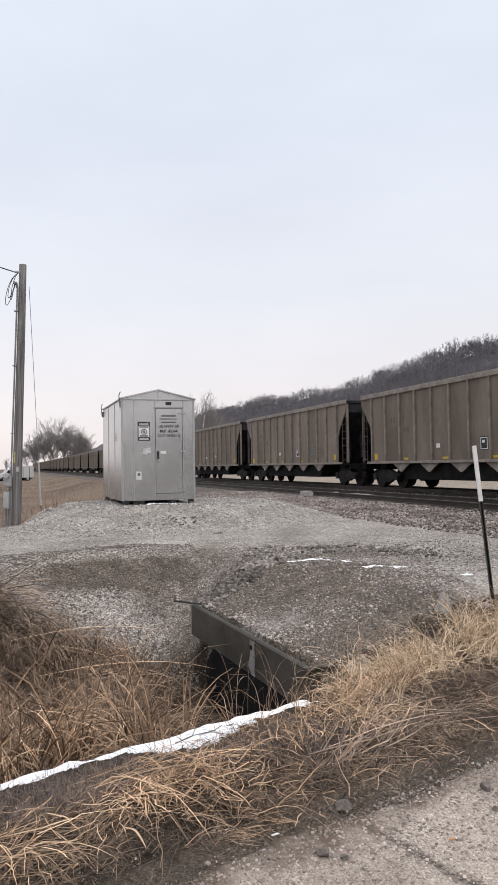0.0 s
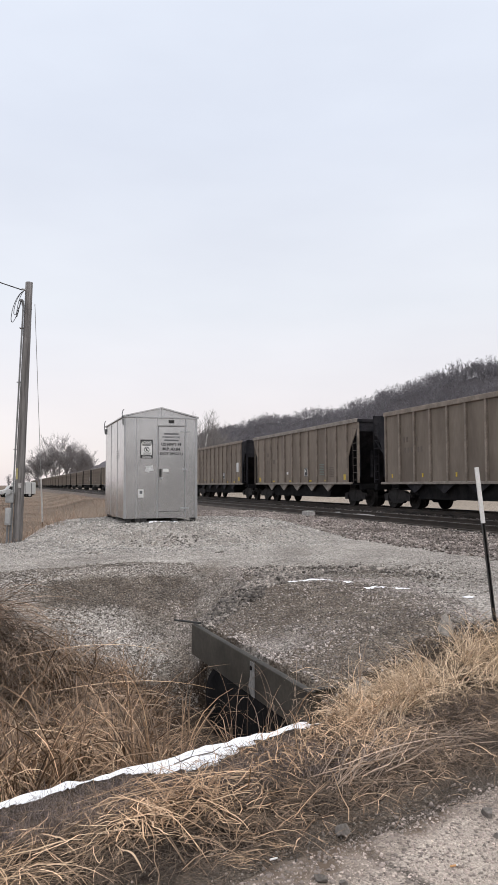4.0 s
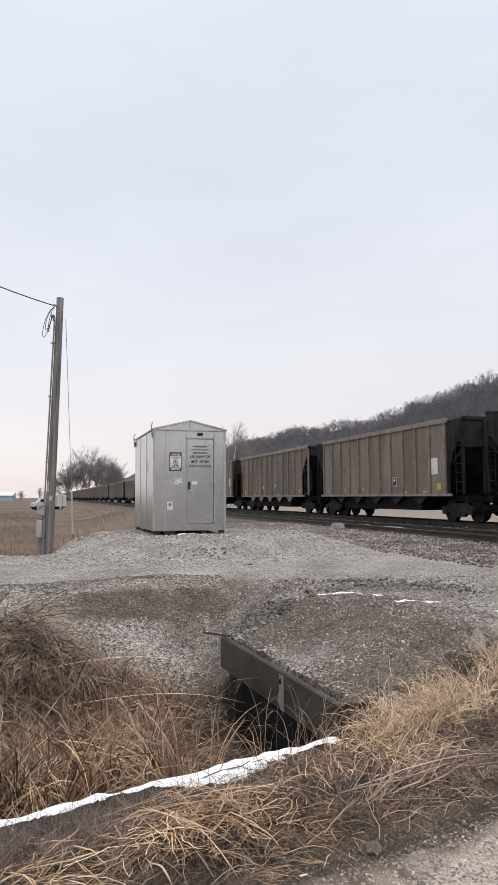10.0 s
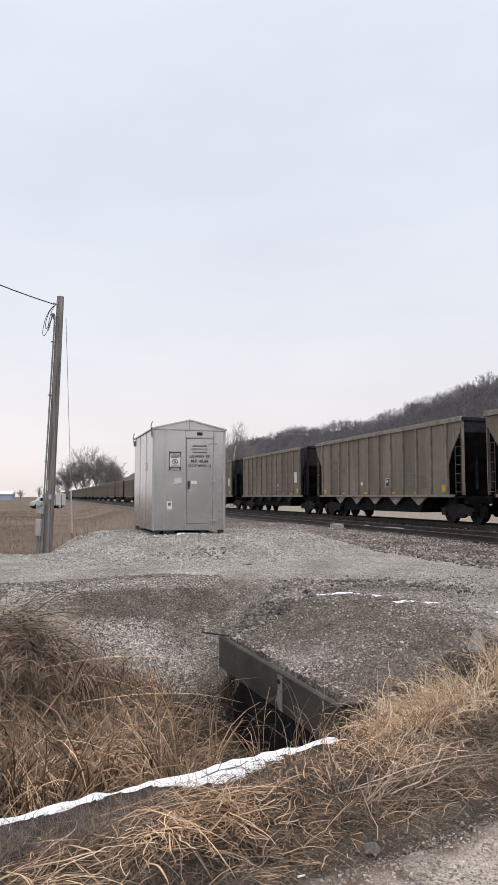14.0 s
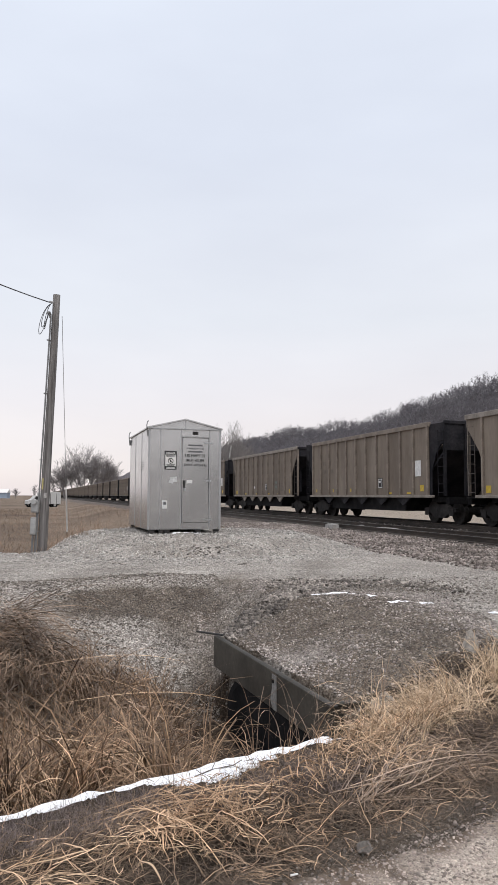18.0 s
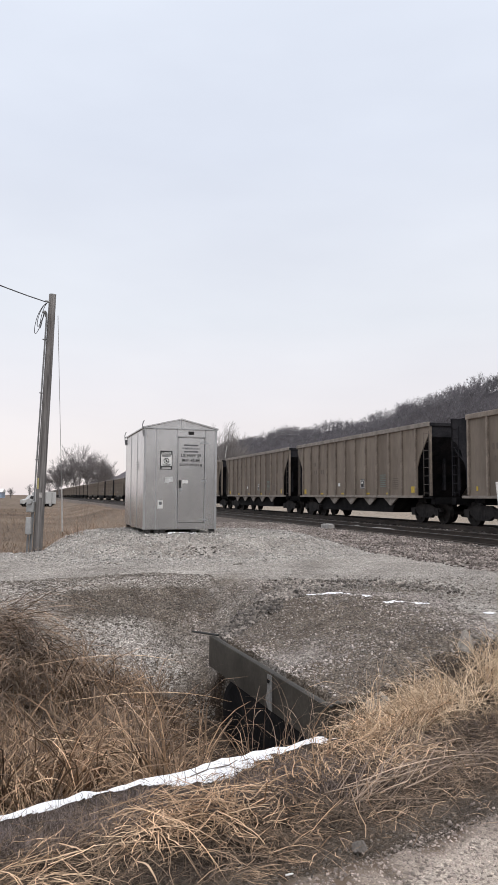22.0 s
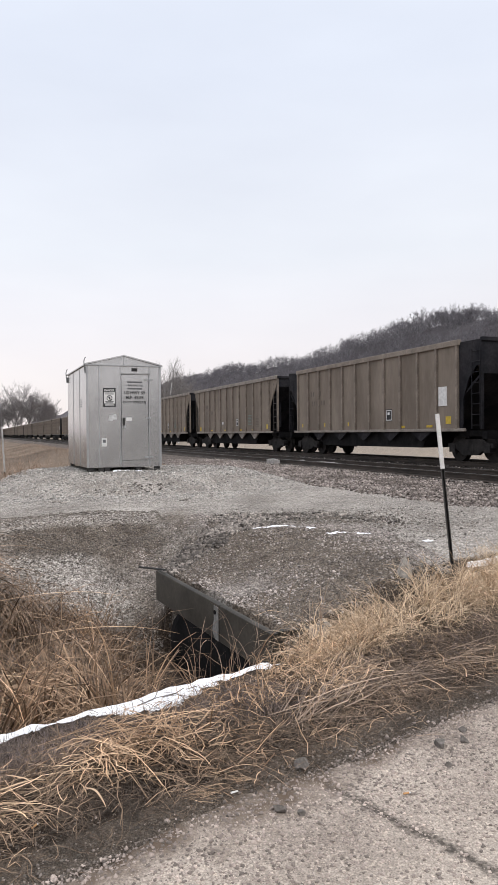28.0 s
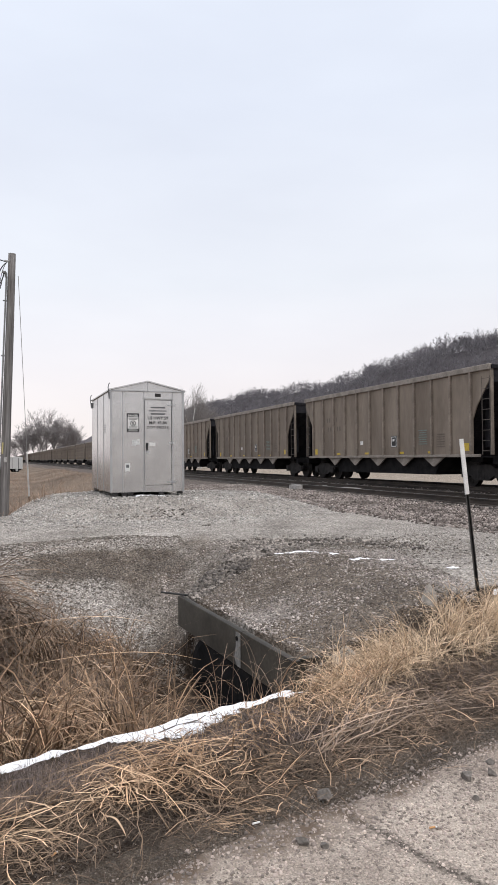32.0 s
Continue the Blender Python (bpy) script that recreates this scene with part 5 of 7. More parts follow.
def build_guy():
    guy = tagged(new("guy_wire"), "thin steel guy wire with white plastic guard", "guy wire")
    a, b = Vector((-4.47, 17.05, 5.3)), Vector((-4.92, 20.0, -0.75))
    d = (a - b)
    bm = bmesh.new()
    tube(bm, b, a, 0.007, 0.007, 5)
    part("wire", bm, BOX_GREY, guy)
    bm = bmesh.new()
    tube(bm, b + d * 0.115, b + d * 0.31, 0.021, 0.021, 8)
    part("guard", bm, WHITE, guy, "white plastic guard tube")
    bm = bmesh.new()
    tube(bm, b - d * 0.03, b + d * 0.115, 0.015, 0.015, 6)
    part("anchor_rod", bm, RUST, guy, "tan rusted anchor rod")


RUST = material("rusty_tan_steel", [(0.16, 0.10, 0.065), (0.27, 0.19, 0.125)], scale=6, rough=0.8, fine=0.2)
build_guy()


# ---- culvert headwall ----
def build_headwall():
    wall = tagged(new("culvert_headwall"), "dark painted steel plate headwall holding back gravel", "retaining wall")
    a, c = Vector((*PLATE_FAR, 0)), Vector((*PLATE_CORNER, 0))
    u = (c - a).normalized()
    ang = math.degrees(math.atan2(u.y, u.x))
    wall.matrix_basis = pose(a.x, a.y, -0.66, 0, 0, ang)
    L = (c - a).length
    for x0, x1 in ((0.0, L * 0.66), (L * 0.662, L + 0.08)):
        bm = bmesh.new()
        box(bm, ((x0 + x1) / 2, 0, -0.165), (x1 - x0, 0.03, 0.34))
        box(bm, ((x0 + x1) / 2, 0.02, -0.005), (x1 - x0, 0.05, 0.02))
        part("plate", bm, PLATE, wall, bevel=0.004)
    bm = bmesh.new()
    slab(bm, [(L * 0.635 - 0.05, -0.02), (L * 0.635 + 0.05, -0.02), (L * 0.635 + 0.055, -0.33), (L * 0.635 - 0.02, -0.33), (L * 0.635 - 0.09, -0.26), (L * 0.635 - 0.045, -0.15)], "y", -0.022, -0.016)
    part("splash_mark", bm, PALE_STAIN, wall, "pale splash stain")
    # Added black disc, its colour standing for the dark of a small hole.
    bm = bmesh.new()
    tube(bm, (L * 0.63, -0.019, -0.075), (L * 0.63, -0.03, -0.075), 0.022, 0.022, 12)
    part("lifting_hole", bm, CAR_BLACK, wall)
    bm = bmesh.new()
    pipe(bm, [(-0.32, -0.12, 0.0), (0.14, 0.05, 0.03)], 0.012, 6)
    part("rod", bm, DARK_STEEL, wall, "bent steel rod")
    # the corner and the short return plate
    corner = wall.matrix_basis.inverted() @ Vector((PLATE_CORNER[0] + 0.0, PLATE_CORNER[1], -0.66))
    ret = wall.matrix_basis.inverted() @ Vector((1.20, 5.80, -0.66))
    dv = ret - corner
    rot = Matrix.Rotation(math.atan2(dv.y, dv.x), 3, "Z")
    bm = bmesh.new()
    mid = (corner + ret) / 2
    box(bm, (mid.x, mid.y, -0.17), (dv.length, 0.03, 0.36), rot)
    box(bm, (mid.x, mid.y, -0.004), (dv.length, 0.06, 0.02), rot)
    part("return_plate", bm, PLATE, wall, bevel=0.004)
    # below it a black disc, painting in the shade under the plate
    bm = bmesh.new()
    n, rings = 28, []
    prof = [(0.04, 0.0), (-0.01, 0.0), (-0.01, 0.40), (0.0, 0.44), (0.04, 0.44)]
    for y0, r in prof:
        rings.append([bm.verts.new((L * 0.56 + max(r, 0.01) * 2.6 * math.cos(a), y0, -0.66 + max(r, 0.01) * 1.15 * math.sin(a))) for a in (2 * math.pi * k / n for k in range(n))])
    for r0, r1 in zip(rings, rings[1:]):
        for k in range(n):
            bm.faces.new((r0[k], r0[(k + 1) % n], r1[(k + 1) % n], r1[k]))
    part("culvert_mouth", bm, CAR_BLACK, wall, "black disc standing for the shaded opening under the plate")
    return wall


build_headwall()


def rock(name, at, size, seed, mat, label):
    """A broken, flat-faced stone."""
    r = random.Random(seed)
    bm = bmesh.new()
    bmesh.ops.create_icosphere(bm, subdivisions=3, radius=0.5)
    cuts = [(Vector((r.uniform(-1, 1), r.uniform(-1, 1), r.uniform(-0.3, 1))).normalized(), r.uniform(0.20, 0.36)) for _ in range(13)]
    for v in bm.verts:
        for n, d in cuts:
            over = v.co.dot(n) - d
            if over > 0:
                v.co -= n * over
        v.co = Vector((v.co.x * size[0], v.co.y * size[1], v.co.z * size[2])) * (1.35 + r.uniform(-0.06, 0.06))
    ob = tagged(part(name, bm, mat), label, "rock")
    ob.matrix_basis = pose(at[0], at[1], at[2], 0, r.uniform(-15, 15), r.uniform(0, 180))
    return ob


rock("broken_concrete", (1.95, 6.22, -0.46), (0.26, 0.22, 0.56), 17, ROCK, "pale pointed lump of broken concrete in the grass")
rock("broken_concrete", (1.10, 5.66, -0.70), (0.34, 0.24, 0.26), 5, ROCK, "pale lump of broken concrete beside the steel plate")
rock("broken_concrete", (2.36, 6.42, -0.42), (0.30, 0.22, 0.22), 8, ROCK, "low grey stone beside the marker post")


def build_marker():
    post = tagged(new("marker_post"), "leaning dark steel marker post with white top", "marker post")
    a, b = Vector((2.44, 6.3, -0.50)), Vector((2.285, 6.3, 1.09))
    d = (b - a).normalized()
    post.matrix_basis = pose(a.x, a.y, a.z, 0, math.degrees(math.atan2(d.x, d.z)), 0)
    L = (b - a).length
    bm = bmesh.new()
    h = L * 0.70
    slab(bm, [(-0.015, -0.016), (-0.009, -0.016), (-0.006, 0.01), (0.006, 0.01), (0.009, -0.016), (0.015, -0.016), (0.009, 0.015), (-0.009, 0.015)], "z", 0, h)
    part("channel", bm, DARK_STEEL, post)
    bm = bmesh.new()
    slab(bm, [(-0.017, -0.022), (0.017, -0.022), (0.02, -0.008), (0.0, 0.004), (-0.02, -0.008)], "z", h - 0.02, L)
    part("white_top", bm, WHITE, post, "white plastic top")


build_marker()


# ---- snow left along the bank ----
def build_snow(name, q0, q1, p_mid, width, thick, seed, label, step=0.015, cut=0.0, wave=0.10):
    """A thin, ragged-edged sheet of old snow, following the ground."""
    qs, ps = np.arange(q0, q1, step), np.arange(p_mid - width, p_mid + width, step)
    Q, P = np.meshgrid(qs, ps)
    mid = p_mid + wave * hash_noise(Q, Q * 0 + seed, 1.3, seed)
    taper = np.minimum(1, np.minimum(Q - q0, q1 - Q) / (0.25 * (q1 - q0)))
    half = width * 0.55 * np.clip(taper, 0, 1) ** 0.6 * (0.75 + 0.35 * hash_noise(Q, Q * 0, 2.1, seed + 1))
    d = 1 - np.abs(P - mid) / np.maximum(half, 1e-3) + 0.45 * hash_noise(Q, P, 5, seed + 2) + 0.45 * hash_noise(Q, P, 14, seed + 3) + 0.3 * hash_noise(Q, P, 31, seed + 5) - cut
    x, y = from_qp(Q, P)
    z = height(x, y) + np.clip(d * 2.2, -0.3, 1) * thick + 0.25 * thick * np.clip(d, 0, 1) + 0.003 * hash_noise(Q, P, 9, seed + 4)
    keep = d > 0.02
    nx, ny = len(qs), len(ps)
    i = np.arange((nx - 1) * (ny - 1))
    a = (i // (nx - 1)) * nx + i % (nx - 1)
    fa = np.stack([a, a + 1, a + nx + 1, a + nx], 1)
    ok = keep.ravel()[fa].any(1)
    fa = fa[ok]
    ids, inv = np.unique(fa, return_inverse=True)
    co = np.stack([x, y, z], -1).reshape(-1, 3)[ids]
    return tagged(new(name, array_mesh(name, co, inv.reshape(-1, 4), SNOW, True)), label, "snow", kind="stuff")


def build_snow_strip():
    """Old snow along the top of the ditch bank: a clean upper edge, a lower edge eaten away by weeds."""
    step = 0.012
    Q, P = np.meshgrid(np.arange(-0.4, 3.25, step), np.arange(3.2, 4.05, step))
    knots = [-0.4, 1.0, 1.35, 1.55, 1.75, 1.95, 2.15, 2.4, 2.6, 2.75, 2.95, 3.2]
    low = np.interp(Q, knots, [3.67, 3.675, 3.68, 3.715, 3.64, 3.51, 3.46, 3.53, 3.65, 3.68, 3.66, 3.73]) + 0.02 * hash_noise(Q, Q * 0, 3.5, 31)
    high = np.interp(Q, knots, [3.72, 3.73, 3.735, 3.735, 3.77, 3.80, 3.81, 3.79, 3.755, 3.75, 3.78, 3.75]) + 0.015 * hash_noise(Q, Q * 0 + 5, 2.5, 32)
    torn = 0.030 * hash_noise(Q, P, 9, 33) + 0.030 * hash_noise(Q * 0.6, P, 22, 34) + 0.016 * hash_noise(Q, P, 45, 35)
    thin = np.clip((high - low) / 0.12, 0.12, 1)
    d = np.minimum((P - low) + torn * 1.3 * thin, (high - P) + torn * 0.35 * thin)
    # furrows of bare weeds through it, running with the bank
    d = np.minimum(d, 0.026 + 0.032 * hash_noise(Q * 0.35, P * 1.6 - Q * 0.12, 13, 36) + 0.5 * np.clip(P - low - 0.06, 0, 1))
    x, y = from_qp(Q, P)
    z = height(x, y) + 0.003 + 0.016 * np.clip(d / 0.03, -0.4, 1) + 0.004 * hash_noise(Q, P, 12, 37)
    nx, ny = Q.shape[1], Q.shape[0]
    i = np.arange((nx - 1) * (ny - 1))
    a = (i // (nx - 1)) * nx + i % (nx - 1)
    fa = np.stack([a, a + 1, a + nx + 1, a + nx], 1)
    fa = fa[(d > 0).ravel()[fa].any(1)]
    ids, inv = np.unique(fa, return_inverse=True)
    co = np.stack([x, y, z], -1).reshape(-1, 3)[ids]
    return tagged(new("snow_strip", array_mesh("snow_strip", co, inv.reshape(-1, 4), SNOW, True)), "strip of old white snow along the ditch bank", "snow", kind="stuff")


build_snow_strip()


def build_snow_line(line, half, thick, seed, label, cut=0.0, step=0.014):
    """A ragged remnant of snow along a bent line on the ground."""
    pts = np.array(line)
    gx = np.arange(pts[:, 0].min() - half * 2, pts[:, 0].max() + half * 2, step)
    gy = np.arange(pts[:, 1].min() - half * 2, pts[:, 1].max() + half * 2, step)
    X, Y = np.meshgrid(gx, gy)
    dist = np.full(X.shape, 9.0)
    for a, b in zip(pts, pts[1:]):
        ab = b - a
        f = np.clip(((X - a[0]) * ab[0] + (Y - a[1]) * ab[1]) / (ab @ ab), 0, 1)
        dist = np.minimum(dist, np.hypot(X - a[0] - f * ab[0], Y - a[1] - f * ab[1]))
    d = 1 - dist / half + 0.6 * hash_noise(X, Y, 5, seed) + 0.6 * hash_noise(X, Y, 14, seed + 1) + 0.7 * hash_noise(X, Y, 33, seed + 2) - cut
    z = height(X, Y) + 0.010 + np.clip(d, -0.3, 1) * thick
    nx, ny = len(gx), len(gy)
    i = np.arange((nx - 1) * (ny - 1))
    a = (i // (nx - 1)) * nx + i % (nx - 1)
    fa = np.stack([a, a + 1, a + nx + 1, a + nx], 1)
    fa = fa[(d > 0.02).ravel()[fa].any(1)]
    ids, inv = np.unique(fa, return_inverse=True)
    co = np.stack([X, Y, z], -1).reshape(-1, 3)[ids]
    return tagged(new("snow_patch", array_mesh("snow_patch", co, inv.reshape(-1, 4), SNOW, True)), label, "snow", kind="stuff")


build_snow_line([(0.50, 9.10), (0.79, 9.19), (1.37, 9.15), (1.60, 8.86)], 0.034, 0.006, 41, "thin remnant of snow along the gravel crest", cut=0.42)
build_snow_line([(1.76, 8.50), (1.98, 8.45), (2.20, 8.40)], 0.05, 0.006, 51, "thin remnant of snow on the gravel crest", cut=0.5)
build_snow_line([(2.66, 7.78), (2.78, 7.74)], 0.03, 0.012, 57, "tiny scrap of snow on the gravel", cut=0.35)
build_snow_line([(SHELTER_AT[0] + NX * k - UX * 0.06, SHELTER_AT[1] + NY * k - UY * 0.06) for k in (0.62, 1.15)], 0.06, 0.02, 63, "narrow scrap of snow before the shelter", cut=0.2)
build_snow("snow_patch", 5.8, 6.6, 4.0, 0.13, 0.04, 61, "small heap of old snow behind the grass")


# ---- trees, woods and the far bluff ----
def limb(verts, faces, a, b, r0, r1, n=4):
    d = (b - a).normalized()
    u = d.orthogonal().normalized()
    w = d.cross(u)
    i0 = len(verts)
    for p, r in ((a, r0), (b, r1)):
        for k in range(n):
            t = 2 * math.pi * k / n
            verts.append(p + (u * math.cos(t) + w * math.sin(t)) * r)
    for k in range(n):
        j = (k + 1) % n
        faces.append((i0 + k, i0 + j, i0 + n + j, i0 + n + k))


def grow(r, out_t, out_c, a, d, length, rad, level, top, fine=0.0):
    """A branch with its twigs; the thick ones go to the trunk, the thin ones to the crown."""
    segs = 3 if level < 2 else 2
    p, q = a, d
    for i in range(segs):
        q = (q + Vector((r.uniform(-1, 1), r.uniform(-1, 1), r.uniform(-0.3, 0.7))) * (0.16 if level else 0.05)).normalized()
        e = p + q * (length / segs)
        r1 = rad * (1 - 0.28 * (i + 1) / segs * 1.3)
        limb(*(out_t if level < 2 else out_c), p, e, max(fine, rad * (1 - 0.28 * i / segs * 1.3)), max(fine, r1), 6 if level < 2 else 3)
        p = e
        if level < top and (level > 0 or i > 0):
            for _ in range(2 if level < 2 else r.choice((2, 3))):
                ax = Vector((r.uniform(-1, 1), r.uniform(-1, 1), r.uniform(-0.2, 0.6))).normalized()
                nd = (q * 0.75 + ax * r.uniform(0.5, 0.95)).normalized()
                grow(r, out_t, out_c, p - q * r.uniform(0, length / segs * 0.7), nd, length * r.uniform(0.5, 0.72), r1 * r.uniform(0.45, 0.62), level + 1, top, fine)
    if level < top:
        grow(r, out_t, out_c, p, q, length * 0.6, r1 * 0.8, level + 1, top, fine)


def build_tree(x, y, z, h, seed, label, bark=None, top=4, stems=1, girth=0.016, fine=0.0):
    r = random.Random(seed)
    tree = tagged(new("bare_tree"), label, "tree")
    tree.matrix_basis = pose(x, y, z)
    tr, crn = ([], []), ([], [])
    for s in range(stems):
        lean = Vector((r.uniform(-0.3, 0.3), r.uniform(-0.2, 0.2), 1)).normalized() if stems > 1 else Vector((r.uniform(-0.06, 0.06), 0, 1)).normalized()
        grow(r, tr, crn, Vector((r.uniform(-0.5, 0.5) * (stems > 1), r.uniform(-0.5, 0.5) * (stems > 1), -0.5)), lean, h * 0.42, h * girth, 0, top, fine)
    for name, (v, f), mt in (("trunk", tr, bark or BARK), ("crown", crn, BARK if bark is None else TWIGS)):
        me = bpy.data.meshes.new(name)
        me.from_pydata([tuple(p) for p in v], [], f)
        me.materials.append(mt)
        part(name, me, None, tree)
    return tree


TWIGS = material("pale_grey_twigs", [(0.17, 0.157, 0.152), (0.25, 0.233, 0.222)], scale=0.6, rough=0.9, fine=0.2)


def bluff_height(s, m):
    """The wooded bluff across the valley, parallel to the railway."""
    crest = 44.0 + 2.0 * hash_noise(s, s * 0, 0.006, 21) + 2.0 * hash_noise(s, s * 0, 0.019, 22) + 9 * sstep(s, 420, 760) + 1.6 * (1 - sstep(s, 260, 420))
    return -1.2 + crest * sstep(m, 118, 205) * (1 - 0.25 * sstep(m, 230, 420)) + 3.0 * hash_noise(s, m, 0.02, 23) * sstep(m, 120, 170)


def build_bluff():
    ss, ms = np.arange(-160, 2300, 14.0), np.concatenate([np.arange(100, 240, 8.0), np.arange(240, 520, 30.0)])
    S, M = np.meshgrid(ss, ms)
    z = bluff_height(S, M)
    z[0] -= 3
    x, y = UX * S + NX * M, UY * S + NY * M
    nx, ny = len(ss), len(ms)
    i = np.arange((nx - 1) * (ny - 1))
    a = (i // (nx - 1)) * nx + i % (nx - 1)
    me = array_mesh("backdrop", np.stack([x, y, z], -1).reshape(-1, 3), np.stack([a, a + 1, a + nx + 1, a + nx], 1), BLUFF, True)
    tagged(new("backdrop", me), "long wooded bluff across the valley", "hill", kind="structure")


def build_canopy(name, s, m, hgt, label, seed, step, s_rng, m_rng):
    """The understorey of bare woods seen from afar, over which the crowns stand; its dark colour holds their shade."""
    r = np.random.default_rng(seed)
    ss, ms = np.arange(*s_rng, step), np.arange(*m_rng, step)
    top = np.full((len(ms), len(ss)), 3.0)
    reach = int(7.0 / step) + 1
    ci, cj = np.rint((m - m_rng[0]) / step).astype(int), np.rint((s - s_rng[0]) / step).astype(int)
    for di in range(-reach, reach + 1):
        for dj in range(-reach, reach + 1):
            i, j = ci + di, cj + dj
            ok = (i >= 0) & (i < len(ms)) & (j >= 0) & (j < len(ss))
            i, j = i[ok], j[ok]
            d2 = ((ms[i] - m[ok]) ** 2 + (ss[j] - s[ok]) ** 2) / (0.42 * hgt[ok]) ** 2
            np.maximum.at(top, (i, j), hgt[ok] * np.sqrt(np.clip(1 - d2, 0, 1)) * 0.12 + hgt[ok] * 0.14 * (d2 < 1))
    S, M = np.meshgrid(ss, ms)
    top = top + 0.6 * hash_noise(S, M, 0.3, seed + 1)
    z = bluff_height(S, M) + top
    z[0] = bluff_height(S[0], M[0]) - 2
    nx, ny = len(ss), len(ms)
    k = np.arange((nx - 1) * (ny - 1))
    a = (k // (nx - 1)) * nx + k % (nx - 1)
    me = array_mesh(name, np.stack([UX * S + NX * M, UY * S + NY * M, z], -1).reshape(-1, 3), np.stack([a, a + 1, a + nx + 1, a + nx], 1), SHADEWOODS, True)
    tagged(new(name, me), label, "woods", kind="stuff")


def crown_pattern(r, limbs, boughs, sprays):
    """A bare tree of unit height as slender three-cornered slips: trunk, limbs, boughs and twigs."""
    out = []

    def slip(a, b, w):
        d = b - a
        side = d.cross(Vector((r.uniform(-1, 1), r.uniform(-1, 1), r.uniform(-1, 1)))).normalized() * w
        out.append((a - side, a + side, b))

    def bent(d, f):
        return (d + Vector((r.uniform(-1, 1), r.uniform(-1, 1), r.uniform(-0.5, 0.9))) * f).normalized()

    fork = Vector((r.uniform(-0.03, 0.03), r.uniform(-0.03, 0.03), r.uniform(0.34, 0.46)))
    slip(Vector((0, 0, 0)), Vector((fork.x, fork.y, 0.75)), 0.009)
    for k in range(limbs):
        a = fork * r.uniform(0.75, 1.15)
        turn, up = 2.4 * k + r.uniform(-0.4, 0.4), radians(r.uniform(28, 80))
        d = Vector((math.cos(up) * math.cos(turn), math.cos(up) * math.sin(turn), math.sin(up)))
        length = r.uniform(0.32, 0.48)
        slip(a, a + d * length, 0.0042)
        for _ in range(boughs):
            b = a + d * length * r.uniform(0.35, 0.95)
            e = bent(d, 0.75)
            reach = r.uniform(0.10, 0.2)
            slip(b, b + e * reach, 0.0024)
            for _ in range(sprays):
                c = b + e * reach * r.uniform(0.2, 1.0)
                slip(c, c + bent(e, 0.95) * r.uniform(0.06, 0.13), 0.0025)
    mid, size = Vector((0, 0, 0.64)), Vector((0.33, 0.33, 0.33))

    def kept(v):
        d = Vector(((v.x - mid.x) / size.x, (v.y - mid.y) / size.y, (v.z - mid.z) / size.z))
        return v if v.z < 0.45 or d.length < 1 else mid + (v - mid) / d.length ** r.uniform(0.7, 1.0)

    return np.array([[tuple(kept(v)) for v in t] for t in out])


def build_woods(name, s, m, hgt, label, seed, base, kinds=9, detail=(10, 5, 9)):
    """Many bare trees, each turned and scaled its own way."""
    r, rr = np.random.default_rng(seed), random.Random(seed)
    patterns = [crown_pattern(rr, *detail) for _ in range(kinds)]
    pick = r.integers(0, kinds, len(s))
    turn, wide = r.uniform(0, 2 * math.pi, len(s)), r.uniform(0.8, 1.25, len(s))
    x, y, z = UX * s + NX * m, UY * s + NY * m, base(s, m) - 0.3
    chunks = []
    for k in range(kinds):
        i = np.nonzero(pick == k)[0]
        p = patterns[k].reshape(-1, 3)[None]
        c, sn, h = np.cos(turn[i])[:, None], np.sin(turn[i])[:, None], hgt[i][:, None]
        px, py = (p[..., 0] * c - p[..., 1] * sn) * h * wide[i][:, None], (p[..., 0] * sn + p[..., 1] * c) * h * wide[i][:, None]
        chunks.append(np.stack([px + x[i][:, None], py + y[i][:, None], p[..., 2] * h + z[i][:, None]], -1).reshape(-1, 3))
    co = np.concatenate(chunks)
    return tagged(new(name, array_mesh(name, co, np.arange(len(co)).reshape(-1, 3), WOODS)), label, "woods", kind="stuff")


build_bluff()
n_w = 6800
ws = 150 + 1000 * rng.uniform(0, 1, n_w) ** 1.35
wm = rng.uniform(114, 250, n_w)
wh = 6.5 + 7.0 * rng.uniform(0, 1, n_w) ** 1.6 + 3.0 * hash_noise(ws, wm, 0.03, 90)
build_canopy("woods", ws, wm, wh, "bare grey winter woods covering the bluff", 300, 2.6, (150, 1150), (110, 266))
seen = (ws < 900) & (wm > 188) & (wm < 222)
build_woods("woods", ws[seen], wm[seen], wh[seen], "bare grey crowns along the crest of the bluff", 310, bluff_height)
seen = (ws < 900) & (wm > 150) & (wm <= 188)
build_woods("woods", ws[seen], wm[seen], wh[seen], "bare grey woods on the face of the bluff", 315, bluff_height, detail=(7, 4, 7))
n_w = 240
build_woods("woods", rng.uniform(330, 900, n_w), rng.uniform(30, 110, n_w), rng.uniform(4, 9, n_w), "low bare scrub along the far railway", 320, lambda s, m: -1.0 + 0 * s, detail=(8, 5, 5))

# pale-stemmed trees beside the shelter, far across the tracks
for px, d, h, sd in ((-0.011, 150, 16.0, 1), (-0.026, 152, 17.0, 2), (-0.016, 158, 19.5, 4), (-0.021, 149, 19.5, 6)):
    build_tree(px * d, d, -1, h, sd, "tall bare sycamore with a pale trunk", PALE_BARK, 4, 1, 0.016, 0.015)
